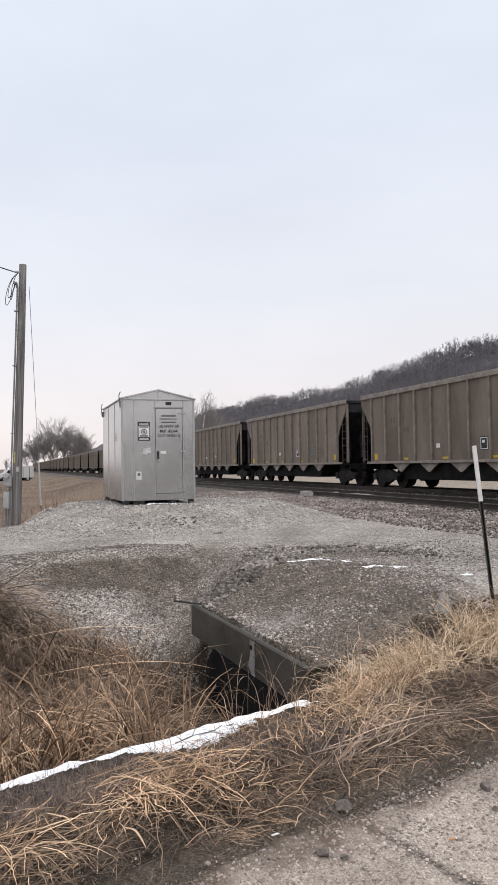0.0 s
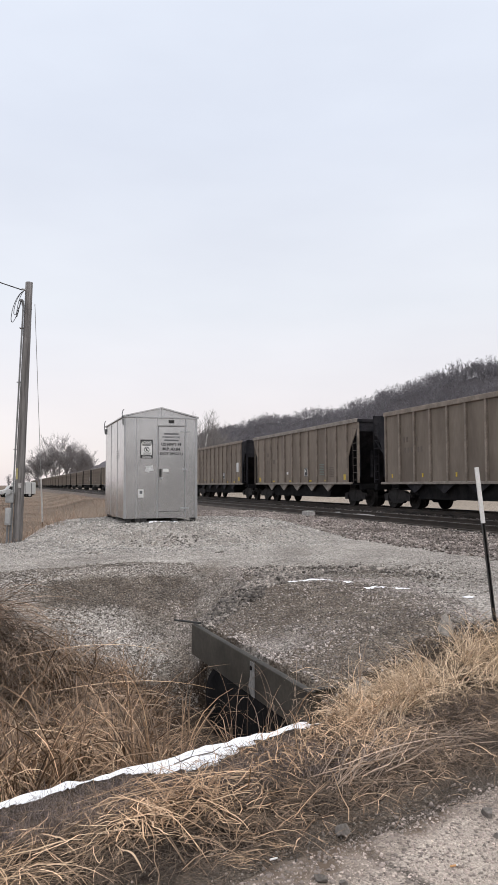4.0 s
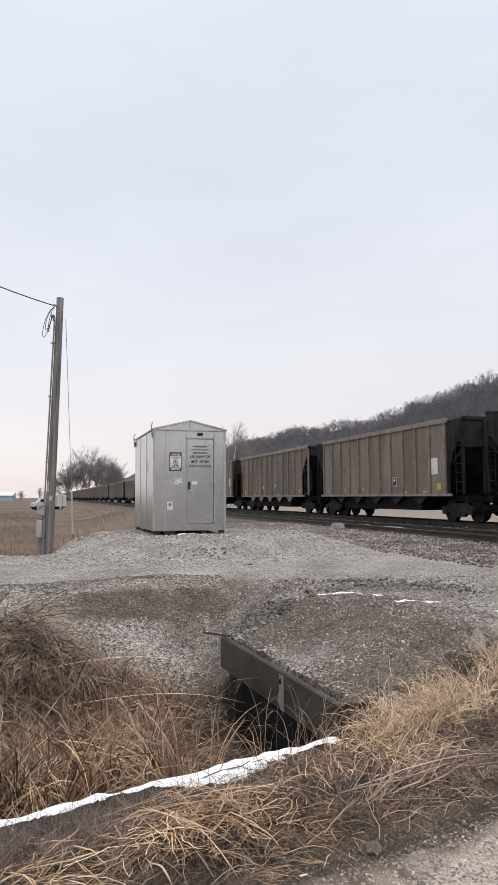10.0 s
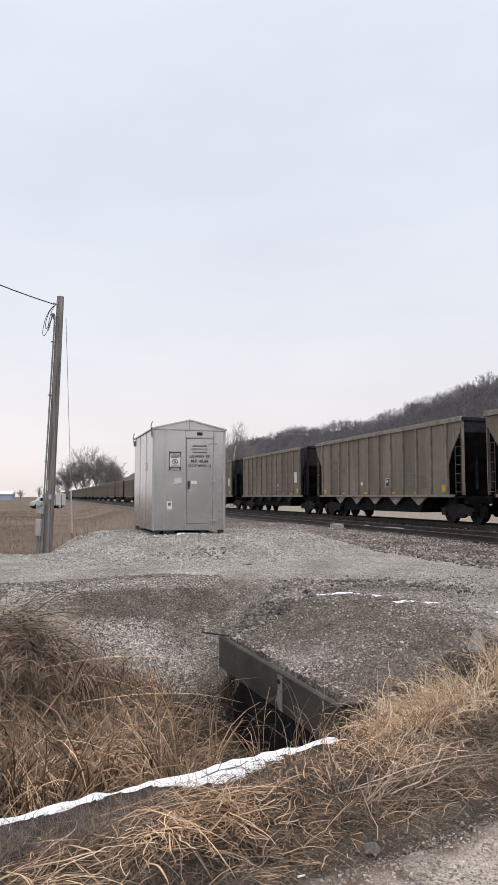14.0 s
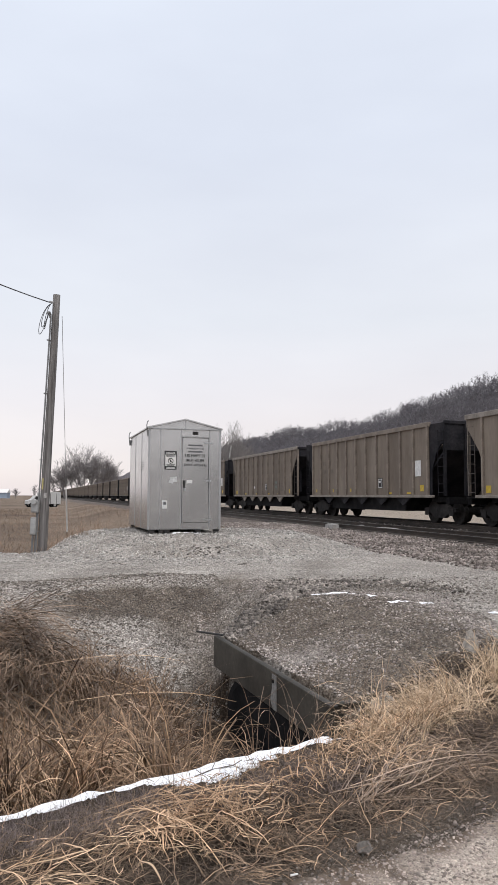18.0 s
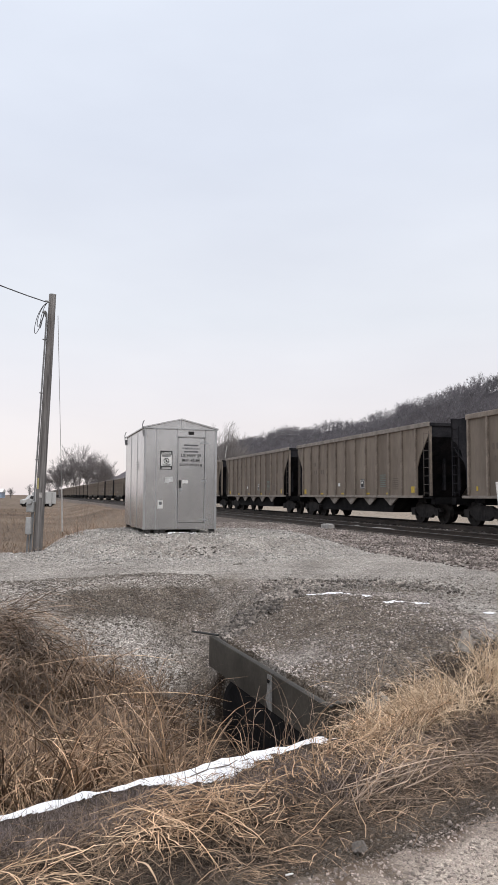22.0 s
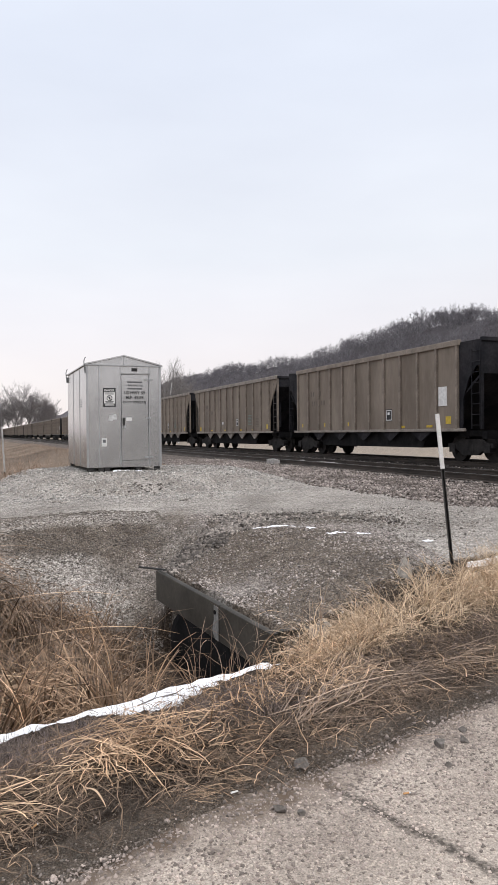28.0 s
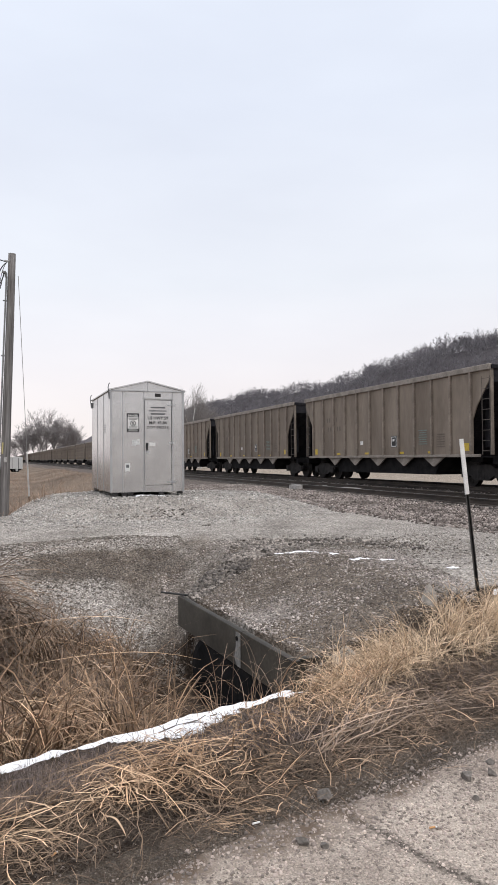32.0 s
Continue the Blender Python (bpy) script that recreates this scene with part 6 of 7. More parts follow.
# dark bare trees by the far end of the train
for px, d, h, sd, st in ((-0.226, 345, 29, 11, 2), (-0.206, 350, 25, 12, 2), (-0.252, 340, 21, 13, 2), (-0.182, 360, 22, 14, 2), (-0.240, 352, 22, 15, 2), (-0.216, 358, 26, 26, 2), (-0.194, 366, 22, 27, 2), (-0.262, 348, 16, 28, 2)):
    build_tree(px * d, d, -1, h, sd, "large bare tree with spreading branches", None, 4, st, 0.013, 0.026)
for px, d, h, sd in ((-0.321, 330, 6.5, 16), (-0.296, 420, 10, 17), (-0.345, 460, 6, 18), (-0.284, 430, 9, 19)):
    build_tree(px * d, d, -1, h, sd, "small bare tree standing in the field", None, 3, 2, 0.016, 0.02)


# ---- a parked truck and a far building ----
TRUCK_GREY = plain("dull_truck_paint", (0.50, 0.50, 0.49), 0.5)

def build_truck():
    tr = tagged(new("service_truck"), "white service truck with a box body parked on the field lane", "truck")
    tr.matrix_basis = pose(-31.9, 110.0, -0.98, 0, 0, 30)
    bm = bmesh.new()
    slab(bm, [(0.1, 0.55), (3.3, 0.55), (3.3, 2.3), (2.9, 2.42), (0.5, 2.42), (0.1, 2.3)], "y", -1.0, 1.0)
    part("box_body", bm, TRUCK_GREY, tr, bevel=0.03)
    bm = bmesh.new()
    slab(bm, [(-1.75, 0.5), (0.05, 0.5), (0.05, 1.85), (-0.55, 1.85), (-0.95, 1.25), (-1.75, 1.1)], "y", -0.92, 0.92)
    cab = part("cab", bm, TRUCK_GREY, tr, bevel=0.04)
    for y in (-0.93, 0.93):
        bm = bmesh.new()
        slab(bm, [(-0.80, 1.22), (-0.1, 1.22), (-0.1, 1.72), (-0.50, 1.72)], "y", y - 0.01, y + 0.01)
        part("side_window", bm, BLACK, cab)
    for k in range(3):
        bm = bmesh.new()
        box(bm, (0.75 + k * 0.95, -1.008, 1.4), (0.07, 0.02, 1.6))
        part("panel_seam", bm, DARK_STEEL, tr)
    bm = bmesh.new()
    box(bm, (0.7, 0, 0.48), (4.9, 1.5, 0.2))
    part("chassis", bm, CAR_BLACK, tr)
    for x in (-1.1, 2.4):
        for y in (-0.85, 0.85):
            bm = bmesh.new()
            tube(bm, (x, y - 0.14, 0.4), (x, y + 0.14, 0.4), 0.4, 0.4, 18)
            wh = part("wheel", bm, CAR_BLACK, tr)
            bm = bmesh.new()
            tube(bm, (x, y - 0.15, 0.4), (x, y + 0.15, 0.4), 0.2, 0.2, 12)
            part("rim", bm, BOX_GREY, wh)


build_truck()


def build_far_barn():
    b = tagged(new("farm_building"), "low pale building with a blue wall far across the field", "building")
    b.matrix_basis = pose(-146, 400, -1.0, 0, 0, 8)
    bm = bmesh.new()
    box(bm, (0, 0, 1.6), (26, 10, 3.2))
    part("wall", bm, plain("pale_blue_siding", (0.33, 0.40, 0.50)), b)
    bm = bmesh.new()
    slab(bm, [(-5.6, 3.2), (5.6, 3.2), (0, 5.2)], "x", -13.4, 13.4)
    part("roof", bm, WHITE, b)


build_far_barn()


# ---- gravel ----
DARK_STONE = material("dull_dark_stone", [(0.10, 0.088, 0.078), (0.19, 0.17, 0.152)], scale=12, rough=0.9, fine=0.25, bump_scale=90)


def scatter(n, x0, x1, y0, y1, keep):
    x, y = rng.uniform(x0, x1, n), rng.uniform(y0, y1, n)
    ok = keep(x, y)
    return np.stack([x[ok], y[ok]], -1)


def fill_zone(x, y):
    q, p, s, m = coords(x, y)
    wall = 3.63 + (p - 4.39) * 0.222
    crest = np.interp(p, [4.0, 4.7, 6.3, 7.4, 8.5], [1.5, 1.75, 2.15, 1.3, 1.1])
    return (p > 4.0) & (p < 9.5) & (q > wall + 0.12) & (q < wall + crest * 1.35)


def far_bank(x, y):
    q, p, s, m = coords(x, y)
    wall = 3.63 + (p - 4.39) * 0.222
    return (p > 6.9) & (p < 10.5) & (q < wall + 1.0) & (q > -1.5)


def pale_spot(x, y):
    """Where clean pale chips lie thick."""
    q, p, s, m = coords(x, y)
    g = 0.75 * np.exp(-((q - 4.4) ** 2 + (p - 5.55) ** 2) / 0.45) + 0.65 * np.exp(-((q - 3.75) ** 2 + (p - 8.2) ** 2) / 0.55) + 0.3 * hash_noise(x, y, 1.6, 72) + 0.14 - 0.7 * np.exp(-((q - 3.95) ** 2 + (p - 9.5) ** 2) / 0.36) - 0.6 * np.exp(-((q - 5.4) ** 2 + (p - 9.5) ** 2) / 0.3)
    g = g - 0.4 * (p > 6.4) * (1 - sstep(np.abs(3.43 + (p - 4.39) * 0.222 - q), 0.15, 0.5))
    rise = (q - 3.63 - (p - 4.39) * 0.222) / np.interp(p, [4.0, 4.7, 6.3, 7.4, 8.5], [1.5, 1.75, 2.15, 1.3, 1.1])
    return g + 0.55 * sstep(rise, 0.6, 1.5) * (p < 9.0) * (p > 4.3)


xy = scatter(84000, -1.2, 4.2, 4.3, 11.0, fill_zone)
pale = rng.uniform(0, 1, len(xy)) < np.clip(pale_spot(xy[:, 0], xy[:, 1]), 0.06, 0.85)
big = rng.uniform(0, 1, len(xy))
stones("gravel_chips", xy[pale], (0.013 + 0.022 * big ** 2.5)[pale], GRAVEL, "pale limestone chips spread over the culvert fill")
stones("dirty_chips", xy[~pale], (0.009 + 0.017 * big ** 2.5)[~pale], DIRTSTONE, "dirty brown chips on the culvert fill")
xy = scatter(66000, -5.2, 1.2, 6.8, 11.6, far_bank)
pale = rng.uniform(0, 1, len(xy)) < np.clip(pale_spot(xy[:, 0], xy[:, 1]), 0.06, 0.85)
big = rng.uniform(0, 1, len(xy))
stones("gravel_chips", xy[pale], (0.011 + 0.020 * big ** 2.5)[pale], GRAVEL, "pale limestone chips on the far ditch slope")
stones("dirty_chips", xy[~pale], (0.013 + 0.020 * big ** 2.5)[~pale], DIRTSTONE, "dirty brown chips on the far ditch slope")
xy = scatter(30000, -0.6, 1.7, 8.1, 10.5, lambda x, y: (hash_noise(x, y, 2.6, 70) > -0.3) & (np.abs((y - 8.35) - 0.95 * (x + 0.45)) < 0.50 + 0.2 * hash_noise(x, y, 2.0, 71)))
stones("coarse_rock", xy, 0.016 + 0.045 * rng.uniform(0, 1, len(xy)) ** 3, DARKROCK, "dark coarse rock tipped beside the headwall", sink=0.1, flat=0.85, tumble=0.9)
xy = scatter(52000, -6.5, 6.5, 6.0, 19.5, lambda x, y: (coords(x, y)[3] < 8.2) & ~fill_zone(x, y) & ~far_bank(x, y) & (coords(x, y)[1] > 4.3) & (height(x, y) > -0.62))
near_pad = 1 - sstep(np.hypot(xy[:, 0] - SHELTER_MID[0], xy[:, 1] - SHELTER_MID[1]), 3.5, 6.5)
big = rng.uniform(0, 1, len(xy))
size = (0.011 + 0.009 * near_pad) + (0.014 + 0.026 * near_pad) * big ** 3
stones("gravel_chips", xy[near_pad > 0.25], size[near_pad > 0.25], YARDSTONE, "pale gravel heaped round the shelter")
stones("gravel_chips", xy[near_pad <= 0.25], size[near_pad <= 0.25], LANESTONE, "tan-grey gravel of the yard")
xy = scatter(46000, -5.5, 5.5, 8.0, 13.5, lambda x, y: ~fill_zone(x, y) & ~far_bank(x, y) & (coords(x, y)[1] > 4.3) & (height(x, y) > -0.62) & (coords(x, y)[3] < 7.6))
stones("gravel_chips", xy, 0.008 + 0.016 * rng.uniform(0, 1, len(xy)) ** 3, LANESTONE, "fine tan-grey gravel of the lane")
xy = scatter(11000, 0.3, 3.0, 9.3, 11.3, lambda x, y: (np.abs(y - 10.35 + 0.16 * (x - 1.0) ** 2) < 0.42 + 0.35 * hash_noise(x, y, 2.4, 78)) & (rng.uniform(0, 1, len(x)) < 0.75 - 0.22 * x))
stones("coarse_rock", xy, 0.02 + 0.04 * rng.uniform(0, 1, len(xy)) ** 2.5, DARKROCK, "dark coarse gravel along the crest of the fill", sink=0.15, tumble=0.8)
xy = scatter(15000, 0.2, 4.6, 7.6, 11.4, lambda x, y: (rng.uniform(0, 1, len(x)) < 0.95 * np.exp(-(((coords(x, y)[0] - 6.9) / 1.5) ** 2 + ((coords(x, y)[1] - 7.1) / 1.3) ** 2))) & ~fill_zone(x, y))
stones("dirty_chips", xy, 0.011 + 0.024 * rng.uniform(0, 1, len(xy)) ** 2.5, DIRTSTONE, "dirty brown chips behind the crest of the fill")
xy = scatter(2600, -5.0, 1.5, 12.8, 15.2, lambda x, y: (hash_noise(x, y, 1.3, 77) > 0.35) & (np.hypot(x + 2.0, (y - 14.0) * 1.6) < 2.6))
stones("coarse_rock", xy, 0.025 + 0.045 * rng.uniform(0, 1, len(xy)) ** 2, DARKROCK, "dark stones scattered before the shelter")
xy = scatter(90000, -9, 11, 11, 34, lambda x, y: (coords(x, y)[3] > 7.4) & (coords(x, y)[3] < 11.4))
stones("ballast_stones", xy, rng.uniform(0.032, 0.075, len(xy)), BALLAST, "brown-grey ballast along the near track", sink=0.2, tumble=0.8)
xy = scatter(15000, -14, 14, 14, 46, lambda x, y: (coords(x, y)[3] > 11.4) & (coords(x, y)[3] < 16.2))
stones("ballast_stones", xy, rng.uniform(0.05, 0.09, len(xy)), BALLAST, "brown-grey ballast between the tracks", sink=0.2)
q, p = rng.uniform(-0.6, 4.4, 26000), 2.30 - np.abs(rng.normal(0, 0.55, 26000))
x, y = from_qp(q, p)
stones("road_chips", np.stack([x, y], -1)[p > 0.4], (0.005 + 0.015 * rng.uniform(0, 1, 26000) ** 3)[p > 0.4], CHIPS, "loose stone chips on the road shoulder", sink=0.44, flat=0.5)
q, p = rng.uniform(0.0, 5.5, 1500), 2.24 + rng.normal(0, 0.16, 1500)
x, y = from_qp(q, p)
stones("road_chips", np.stack([x, y], -1), 0.006 + 0.016 * rng.uniform(0, 1, 1500) ** 4, CHIPS, "grey stones along the ragged road edge", sink=0.35)
q, p = rng.uniform(0.0, 5.5, 6000), rng.uniform(2.22, 2.62, 6000)
x, y = from_qp(q, p)
stones("dirty_chips", np.stack([x, y], -1), 0.004 + 0.010 * rng.uniform(0, 1, 6000) ** 4, DIRTSTONE, "brown grit between road and grass", sink=0.3)
for i, (x, y, d) in enumerate(((1.20, 3.27, 0.064), (1.33, 3.31, 0.044), (1.37, 3.43, 0.042), (1.17, 3.08, 0.036), (0.45, 2.75, 0.034), (0.52, 3.15, 0.066), (0.37, 2.78, 0.050))):
    rock("loose_stone", (x, y, -0.553 + d * 0.25), (d, d * 0.85, d * 0.75), 20 + i, DARK_STONE, "dark stone lying loose on the road shoulder")


FILTER_TAN = plain("tan_filter_paper", (0.55, 0.30, 0.13), 0.8)


def build_butt(x, y, turn, tan):
    butt = tagged(new("cigarette_butt"), "short cigarette butt with a tan filter lying on the road edge" if tan else "crushed white cigarette butt lying on the road edge", "litter")
    butt.matrix_basis = pose(x, y, -0.545, 0, 0, turn)
    bm = bmesh.new()
    tube(bm, (0, 0, 0), (0.024, 0, 0.001), 0.004, 0.0038, 8)
    part("filter", bm, FILTER_TAN if tan else WHITE, butt)
    bm = bmesh.new()
    tube(bm, (0.024, 0, 0.001), (0.033, 0.002, 0), 0.0038, 0.003, 8)
    part("paper", bm, WHITE, butt)


for x, y, turn, tan in ((0.89, 2.85, 8, True), (0.19, 2.93, 20, False), (-0.57, 2.75, 60, True)):
    build_butt(x, y, turn, tan)


# ---- dry grass ----
def tufts(n_t, per, q_rng, p_rng, spread, keep=None, p_bias=None):
    """Roots gathered in tufts, in highway coordinates; also each root's tuft number."""
    tq, tp = rng.uniform(*q_rng, n_t), rng.uniform(*p_rng, n_t)
    q = np.repeat(tq, per) + rng.normal(0, spread, n_t * per)
    p = np.repeat(tp, per) + rng.normal(0, spread, n_t * per)
    x, y = from_qp(q, p)
    return x, y, np.repeat(np.arange(n_t), per)


def lay(name, x, y, tid, length, lean, droop, width, mat, label, turn=None, lift=0.0, wander=0.12, seg=4, loose=0.16, fan=0.8, kink=0.0):
    n = len(x)
    base = rng.uniform(0, 2 * math.pi, tid.max() + 1)[tid] if turn is None else turn
    head = base + rng.normal(0, fan, n)
    L = rng.uniform(*length, n)
    blades(name, rooted(x, y, lift * rng.uniform(0, 1, n)), L, np.clip(rng.normal(lean, loose, n), 0, 1.02), head, rng.uniform(*droop, n), rng.uniform(*width, n), mat, label, seg, wander, kink)


ALONG = math.atan2(EY, EX)      # heading along the highway edge


def clear_of_wall(x, y, t, gap):
    """Drop roots that would stand before the headwall."""
    q, p, s, m = coords(x, y)
    ok = (q < 3.63 + (p - 4.39) * 0.222 - gap * sstep(p, 3.9, 4.6)) | (p < 4.0)
    return x[ok], y[ok], t[ok]


def heap(x, y, t):
    """Keep the roots of the overgrown bank at the left end of the ditch."""
    q, p, s, m = coords(x, y)
    ok = q < 2.95 - 0.13 * np.abs(p - 8.0) ** 1.7 + 0.25 * hash_noise(x, y, 1.5, 80)
    return x[ok], y[ok], t[ok]


# matted verge beside the shoulder: dark fine thatch, mostly flat
x, y, t = tufts(1350, 28, (0.0, 7.0), (2.36, 3.46), 0.07)
lay("verge_mat", x, y, t, (0.03, 0.12), 0.86, (-0.3, 1.0), (0.0012, 0.003), MATGRASS, "dark fine thatch of dead grass on the verge", lift=0.03, loose=0.16, wander=0.4, seg=3)
x, y, t = tufts(300, 22, (0.0, 7.0), (2.46, 3.42), 0.09)
lay("verge_mat", x, y, t, (0.08, 0.26), 0.90, (-0.2, 1.2), (0.002, 0.0045), GREYGRASS, "grey-brown dead grass lying on the verge", lift=0.045, loose=0.12, wander=0.45, seg=4, kink=0.5)
x, y, t = tufts(560, 26, (0.3, 2.75), (3.10, 3.56), 0.05)
q, p, _, _ = coords(x, y)
ok = p < np.interp(q, [0, 1.5, 1.9, 2.3, 2.6], [3.66, 3.66, 3.38, 3.34, 3.52]) - 0.03 + 0.06 * rng.normal(0, 1, len(q))
x, y, t = x[ok], y[ok], t[ok]
lay("verge_mat", x, y, t, (0.03, 0.10), 0.5, (-0.5, 1.2), (0.001, 0.002), TWIGGREY, "fine mauve-grey twiggy weeds below the snow", loose=0.25, wander=0.5, kink=0.8)
x, y, t = tufts(120, 22, (2.0, 5.5), (2.75, 3.3), 0.08)
lay("verge_mat", x, y, t, (0.05, 0.15), 0.60, (-0.4, 1.2), (0.001, 0.0024), TWIGGREY, "fine mauve-grey weeds on the verge", loose=0.25, wander=0.5, kink=0.6)
# the large tangle of straw: a knot of bent stalks with long ones arching over it
x, y, t = tufts(17, 24, (1.32, 1.92), (2.78, 3.14), 0.07)
lay("straw_stalks", x, y, t, (0.10, 0.34), 0.92, (-0.6, 2.0), (0.003, 0.0068), STRAW, "tangled knot of bent straw on the verge", lift=0.14, loose=0.12, wander=0.35, seg=7, kink=1.3)
x, y, t = tufts(7, 5, (1.30, 1.50), (3.06, 3.22), 0.06)
lay("straw_stalks", x, y, t, (0.40, 0.78), 0.88, (0.45, 1.0), (0.003, 0.0055), STRAW, "long straw stalks arching over the tangle", turn=ALONG - 0.28, lift=0.12, loose=0.05, wander=0.07, seg=7, fan=0.2)
x, y, t = tufts(3, 4, (1.42, 1.62), (3.08, 3.22), 0.05)
lay("straw_stalks", x, y, t, (0.62, 0.86), 0.90, (0.4, 0.8), (0.003, 0.005), STRAW, "long seed stalks lying towards the road", turn=ALONG - 1.25, lift=0.12, loose=0.03, wander=0.05, seg=7, fan=0.22)
x, y, t = tufts(3, 26, (1.62, 1.92), (2.40, 2.52), 0.03)
lay("straw_stalks", x, y, t, (0.05, 0.13), 0.95, (0.0, 0.6), (0.0012, 0.0026), STRAW, "feathery seed heads at the road edge", turn=ALONG - 0.9, lift=0.03, loose=0.05, wander=0.1, fan=0.35)
x, y, t = tufts(7, 12, (0.62, 1.08), (2.70, 2.98), 0.06)
lay("straw_stalks", x, y, t, (0.12, 0.42), 0.92, (-0.2, 1.4), (0.0028, 0.006), STRAW, "bent straw stalks at the end of the verge", turn=ALONG - 0.35, lift=0.10, loose=0.10, wander=0.2, seg=6, fan=0.7, kink=0.6)
x, y, t = tufts(6, 1, (0.85, 1.8), (2.7, 3.0), 0.05)
lay("straw_stalks", x, y, t, (0.14, 0.26), 0.90, (0.5, 2.0), (0.009, 0.014), STRAW, "broad curled dry leaves", turn=ALONG - 0.8, lift=0.12, loose=0.08, wander=0.25, seg=7)
x, y, t = tufts(30, 18, (2.15, 3.3), (2.95, 3.52), 0.06)
lay("straw_stalks", x, y, t, (0.08, 0.30), 0.80, (0.0, 2.8), (0.0025, 0.0065), STRAW, "curled straw below the headwall", lift=0.08, loose=0.18, wander=0.4, seg=7, kink=1.0)
x, y, t = tufts(5, 1, (2.2, 2.7), (3.0, 3.3), 0.05)
lay("straw_stalks", x, y, t, (0.14, 0.24), 0.88, (0.8, 2.4), (0.012, 0.018), STRAW, "broad curled dry leaves", lift=0.12, loose=0.08, wander=0.3, seg=7)
x, y, t = tufts(64, 8, (0.2, 5.0), (2.48, 3.38), 0.10)
lay("straw_stalks", x, y, t, (0.08, 0.32), 0.92, (0.0, 1.4), (0.0025, 0.0055), STRAW, "stray straw stalks on the verge", lift=0.05, loose=0.10, wander=0.3, seg=6, kink=0.7)
# grey weathered stems lying in bundles towards the culvert
x, y, t = tufts(3, 2, (2.40, 2.62), (2.72, 2.84), 0.04)
lay("weathered_stems", x, y, t, (0.55, 0.92), 0.93, (0.1, 0.4), (0.005, 0.009), GREYSTRAW, "thick pale weathered stems lying on the verge", turn=ALONG + 0.52, lift=0.07, loose=0.03, wander=0.04, fan=0.12, seg=6, kink=0.3)
x, y, t = tufts(7, 6, (2.40, 2.80), (2.66, 2.84), 0.05)
lay("weathered_stems", x, y, t, (0.35, 0.85), 0.94, (0.1, 0.6), (0.004, 0.008), GREYSTRAW, "bundle of grey weathered stems lying on the verge", turn=ALONG + 0.16, lift=0.08, loose=0.05, wander=0.10, fan=0.42, seg=6, kink=0.3)
x, y, t = tufts(10, 6, (3.0, 4.2), (2.72, 3.08), 0.08)
lay("weathered_stems", x, y, t, (0.35, 0.75), 0.94, (0.1, 0.6), (0.003, 0.007), GREYSTRAW, "grey stems combed along the verge", turn=ALONG - 0.4, lift=0.06, loose=0.04, wander=0.08, fan=0.3, seg=6)
x, y, t = tufts(70, 8, (2.4, 6.0), (2.50, 3.30), 0.12)
lay("weathered_stems", x, y, t, (0.10, 0.36), 0.94, (0.0, 0.8), (0.002, 0.005), GREYSTRAW, "grey stalks combed along the road edge", turn=ALONG, lift=0.05, loose=0.06, fan=0.8, wander=0.3, kink=0.4)
# a dark twig across the snow
bm = bmesh.new()
tw = [(1.98, 3.555), (2.10, 3.575), (2.24, 3.57), (2.40, 3.60)]
pts = [Vector((*from_qp(q_, p_), float(height(*[np.array(v) for v in from_qp(q_, p_)])) + 0.02)) for q_, p_ in tw]
pipe(bm, pts, 0.0035, 5)
pipe(bm, [pts[1], pts[1] + Vector((0.02, 0.05, 0.03))], 0.0025, 4)
pipe(bm, [pts[2], pts[2] + Vector((0.05, 0.0, 0.03))], 0.0025, 4)
tagged(part("twig", bm, DARK_STONE), "dark bare twig lying across the snow", "twig")
# golden clump along the right of the bank
x, y, t = tufts(64, 44, (3.4, 7.0), (3.32, 3.72), 0.06)
lay("golden_grass", x, y, t, (0.18, 0.55), 0.68, (0.7, 3.0), (0.0025, 0.0055), GOLD, "golden dry grass clumped on the bank", lift=0.08, seg=7, wander=0.22, loose=0.22, fan=0.7, kink=0.4)
x, y, t = tufts(36, 40, (3.6, 6.4), (3.58, 3.92), 0.06)
lay("golden_grass", x, y, t, (0.18, 0.50), 0.58, (0.8, 3.2), (0.0022, 0.005), GOLD, "taller golden grass round the marker post", lift=0.06, seg=7, wander=0.22, loose=0.22, fan=0.6, kink=0.3)
x, y, t = tufts(30, 24, (3.1, 4.0), (3.45, 3.80), 0.07)
lay("golden_grass", x, y, t, (0.10, 0.32), 0.75, (0.3, 2.4), (0.002, 0.0045), STRAW, "reddish straw at the foot of the headwall", lift=0.06, seg=6, wander=0.3, loose=0.2, kink=0.7)
# tall grass standing in the ditch
x, y, t = clear_of_wall(*tufts(230, 30, (0.2, 3.5), (4.3, 7.4), 0.07), 1.2)
lay("ditch_grass", x, y, t, (0.45, 1.15), 0.26, (1.0, 3.0), (0.006, 0.0115), DITCHGRASS, "tall tan dead grass standing in the ditch", seg=6, fan=0.5, wander=0.16, kink=0.3)
x, y, t = clear_of_wall(*tufts(70, 24, (0.2, 3.4), (4.2, 7.2), 0.09), 1.2)
lay("ditch_grass", x, y, t, (0.40, 1.0), 0.42, (1.0, 3.2), (0.005, 0.009), STRAW, "pale bent stalks among the ditch grass", seg=7, fan=0.6, kink=0.4)
x, y, t = clear_of_wall(*tufts(34, 44, (2.75, 3.75), (6.4, 7.6), 0.09), 0.55)
lay("ditch_grass", x, y, t, (0.30, 0.75), 0.24, (0.6, 2.4), (0.004, 0.009), DITCHGRASS, "russet tussocks below the gravel slope", seg=6, fan=0.6, kink=0.3)
x, y, t = clear_of_wall(*tufts(160, 26, (2.2, 4.2), (4.1, 7.2), 0.12), 0.25)
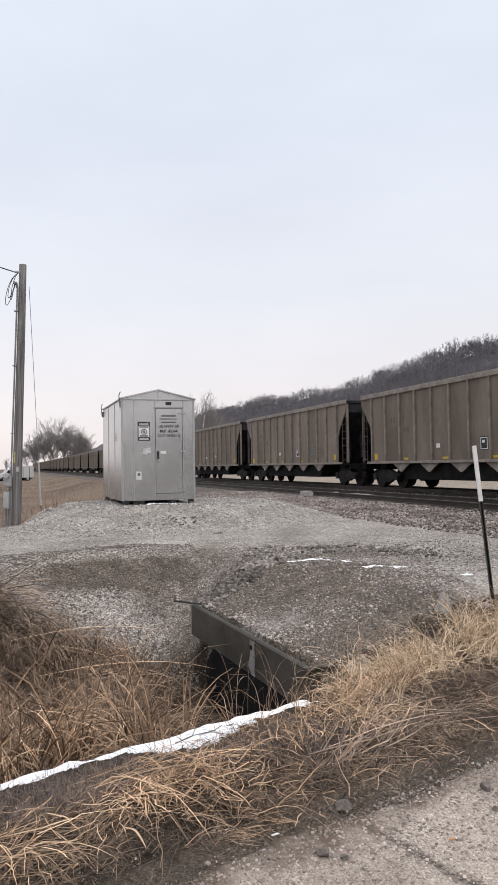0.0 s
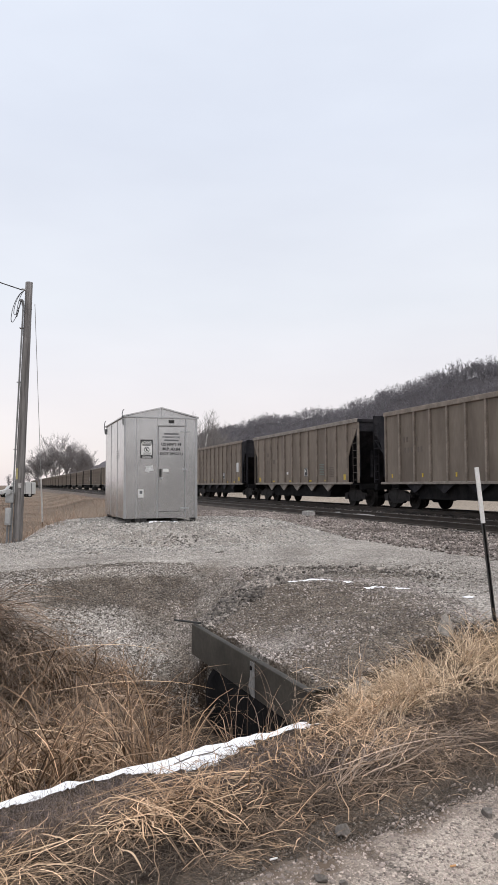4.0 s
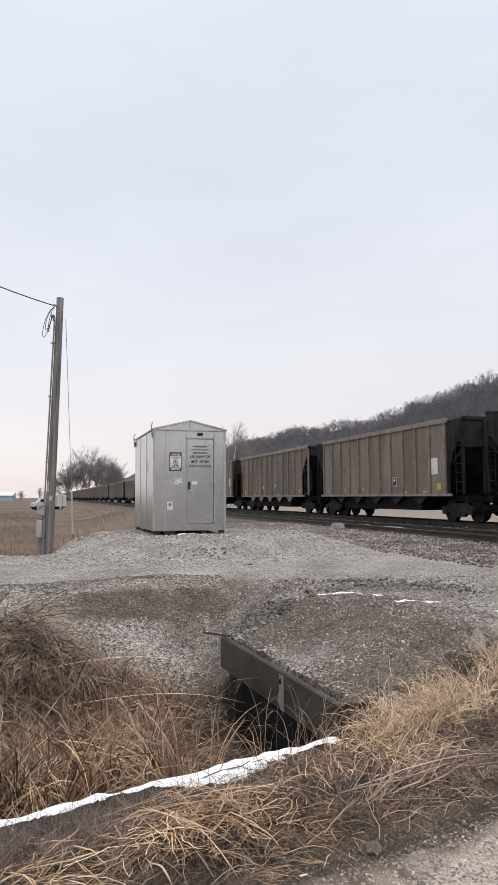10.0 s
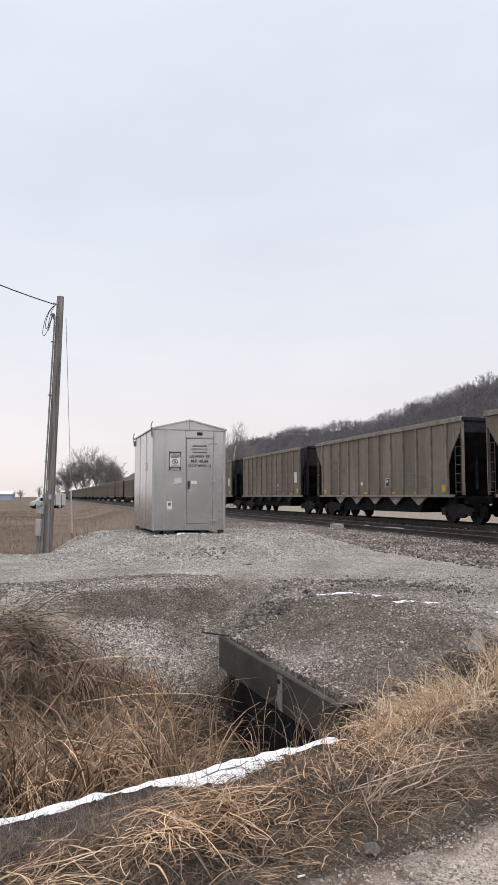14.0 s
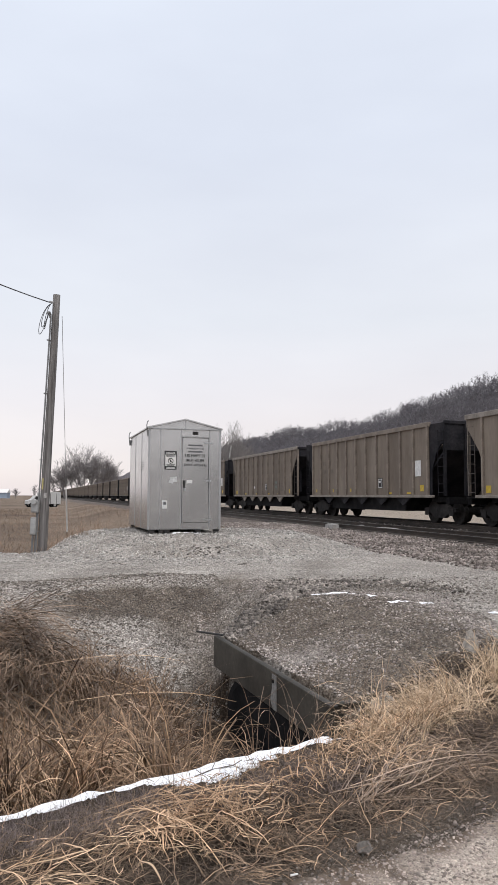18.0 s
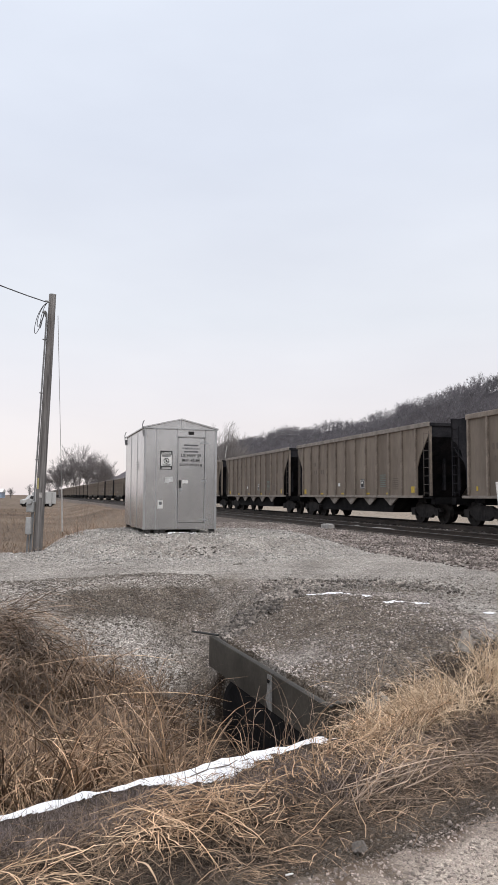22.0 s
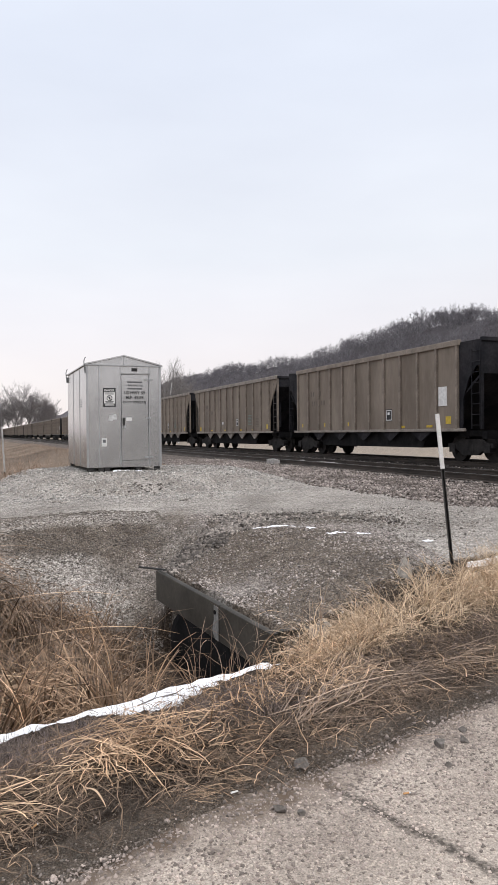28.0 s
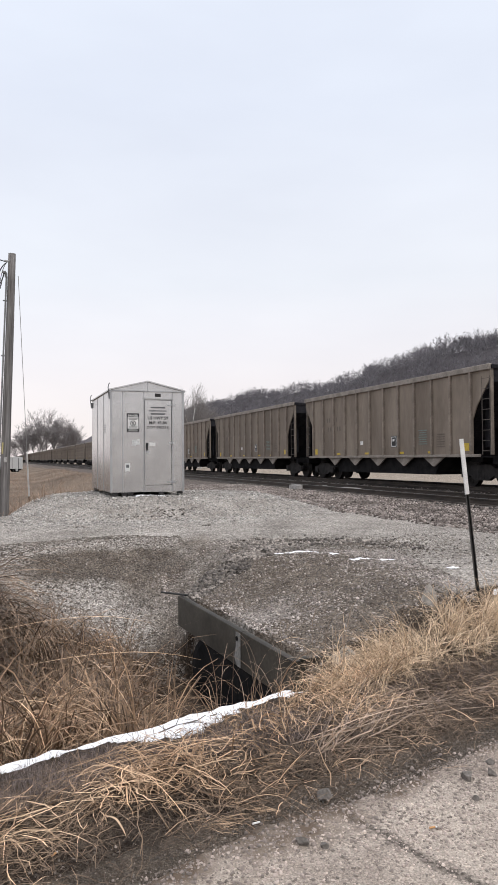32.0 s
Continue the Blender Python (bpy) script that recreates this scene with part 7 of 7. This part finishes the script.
lay("ditch_grass", x, y, t, (0.10, 0.28), 0.45, (0.5, 2.0), (0.002, 0.005), BROWN, "short dead weeds on the dark ditch floor", seg=4)
# heaped grass at the left end of the ditch, combed downhill
x, y, t = heap(*tufts(260, 36, (0.2, 3.2), (6.0, 9.35), 0.10))
lay("bank_grass", x, y, t, (0.7, 1.6), 0.86, (0.3, 1.0), (0.006, 0.012), HEAPGRASS, "heaped tawny dead grass draped down the ditch bank", seg=7, turn=-0.8 + 0.7 * hash_noise(x, y, 1.0, 81), fan=0.25, wander=0.08, lift=0.26, loose=0.07)
x, y, t = heap(*tufts(60, 30, (0.2, 3.2), (5.6, 9.3), 0.10))
lay("bank_grass", x, y, t, (0.5, 1.2), 0.86, (0.5, 1.5), (0.005, 0.010), GREYSTRAW, "bleached grass on the ditch bank", seg=6, turn=-0.75 + 0.8 * hash_noise(x, y, 1.0, 82), fan=0.4, lift=0.34, loose=0.12)
x, y, t = heap(*tufts(60, 30, (0.2, 3.0), (5.6, 8.2), 0.13))
lay("bank_grass", x, y, t, (0.3, 0.8), 0.85, (0.5, 1.4), (0.003, 0.007), BROWN, "dark grass deep in the heap", seg=5, turn=-0.6 + 1.2 * hash_noise(x, y, 1.4, 82), fan=0.5)
# long stems before the headwall
x, y, t = tufts(9, 5, (2.7, 3.5), (3.80, 4.4), 0.10)
lay("arching_stems", x, y, t, (0.4, 0.85), 0.22, (1.2, 3.0), (0.003, 0.006), GREYSTRAW, "arching pale stems before the headwall", seg=9, kink=0.8)
x, y, t = tufts(3, 1, (1.9, 2.3), (6.6, 7.2), 0.05)
lay("arching_stems", x, y, t, (1.5, 1.9), 0.86, (0.5, 0.8), (0.008, 0.012), STRAW, "long pale stem lying over the ditch grass", turn=ALONG - 0.75, lift=0.75, loose=0.04, fan=0.1, wander=0.03, seg=9)
# rough grass along the lane, the embankment and the field
x = rng.uniform(-30, -3.2, 38000)
y = 15.5 + 75 * rng.uniform(0, 1, 38000) ** 1.8
q_, p_, s_, m_ = coords(x, y)
ok = (m_ < 7.6) & (x < -3.6 + (y > 20) * 0.1 * (y - 20)) & ((y > 16.6) | (x < -5.0))
x, y = x[ok], y[ok]
q_, p_, s_, m_ = coords(x, y)
bank = m_ + 1.2 * hash_noise(x, y, 0.25, 84) > 0.3
for pick, mat, label in ((bank, FIELDGRASS, "pale tawny grass of the railway embankment"), (~bank, BROWN, "dull brown rough grass of the field")):
    lay("field_grass", x[pick], y[pick], np.arange(pick.sum()) // 12, (0.14, 0.45), 0.45, (0.4, 1.4), (0.005, 0.013), mat, label, seg=3)


# ---- the train runs ----
def motions():
    times = [t for t, _ in SLACK]
    for k, car in TRAIN:
        walk(car, [(float(t), on_track(car_s(k, t), TRAIN_TRACK, CAR_Z)) for t in times])
    # wheels roll without slipping; all wheelsets at the same place in their truck share the keys
    for w in WHEELS[:2]:
        y = w.matrix_basis.translation.y
        walk(w, [(i / FPS, pose(0, y, 0.455, -math.degrees(SPEED / 0.455) * i / FPS)) for i in range(int(32 * FPS) + 1)])
    for ob in scene.objects:
        if ob.name.startswith("wheelset") and ob.animation_data is None:
            like = WHEELS[0] if ob.matrix_basis.translation.y < 0 else WHEELS[1]
            ob.rotation_mode = "QUATERNION"
            ob.animation_data_create()
            ob.animation_data.action = like.animation_data.action
            ob.animation_data.action_slot = like.animation_data.action_slot


motions()
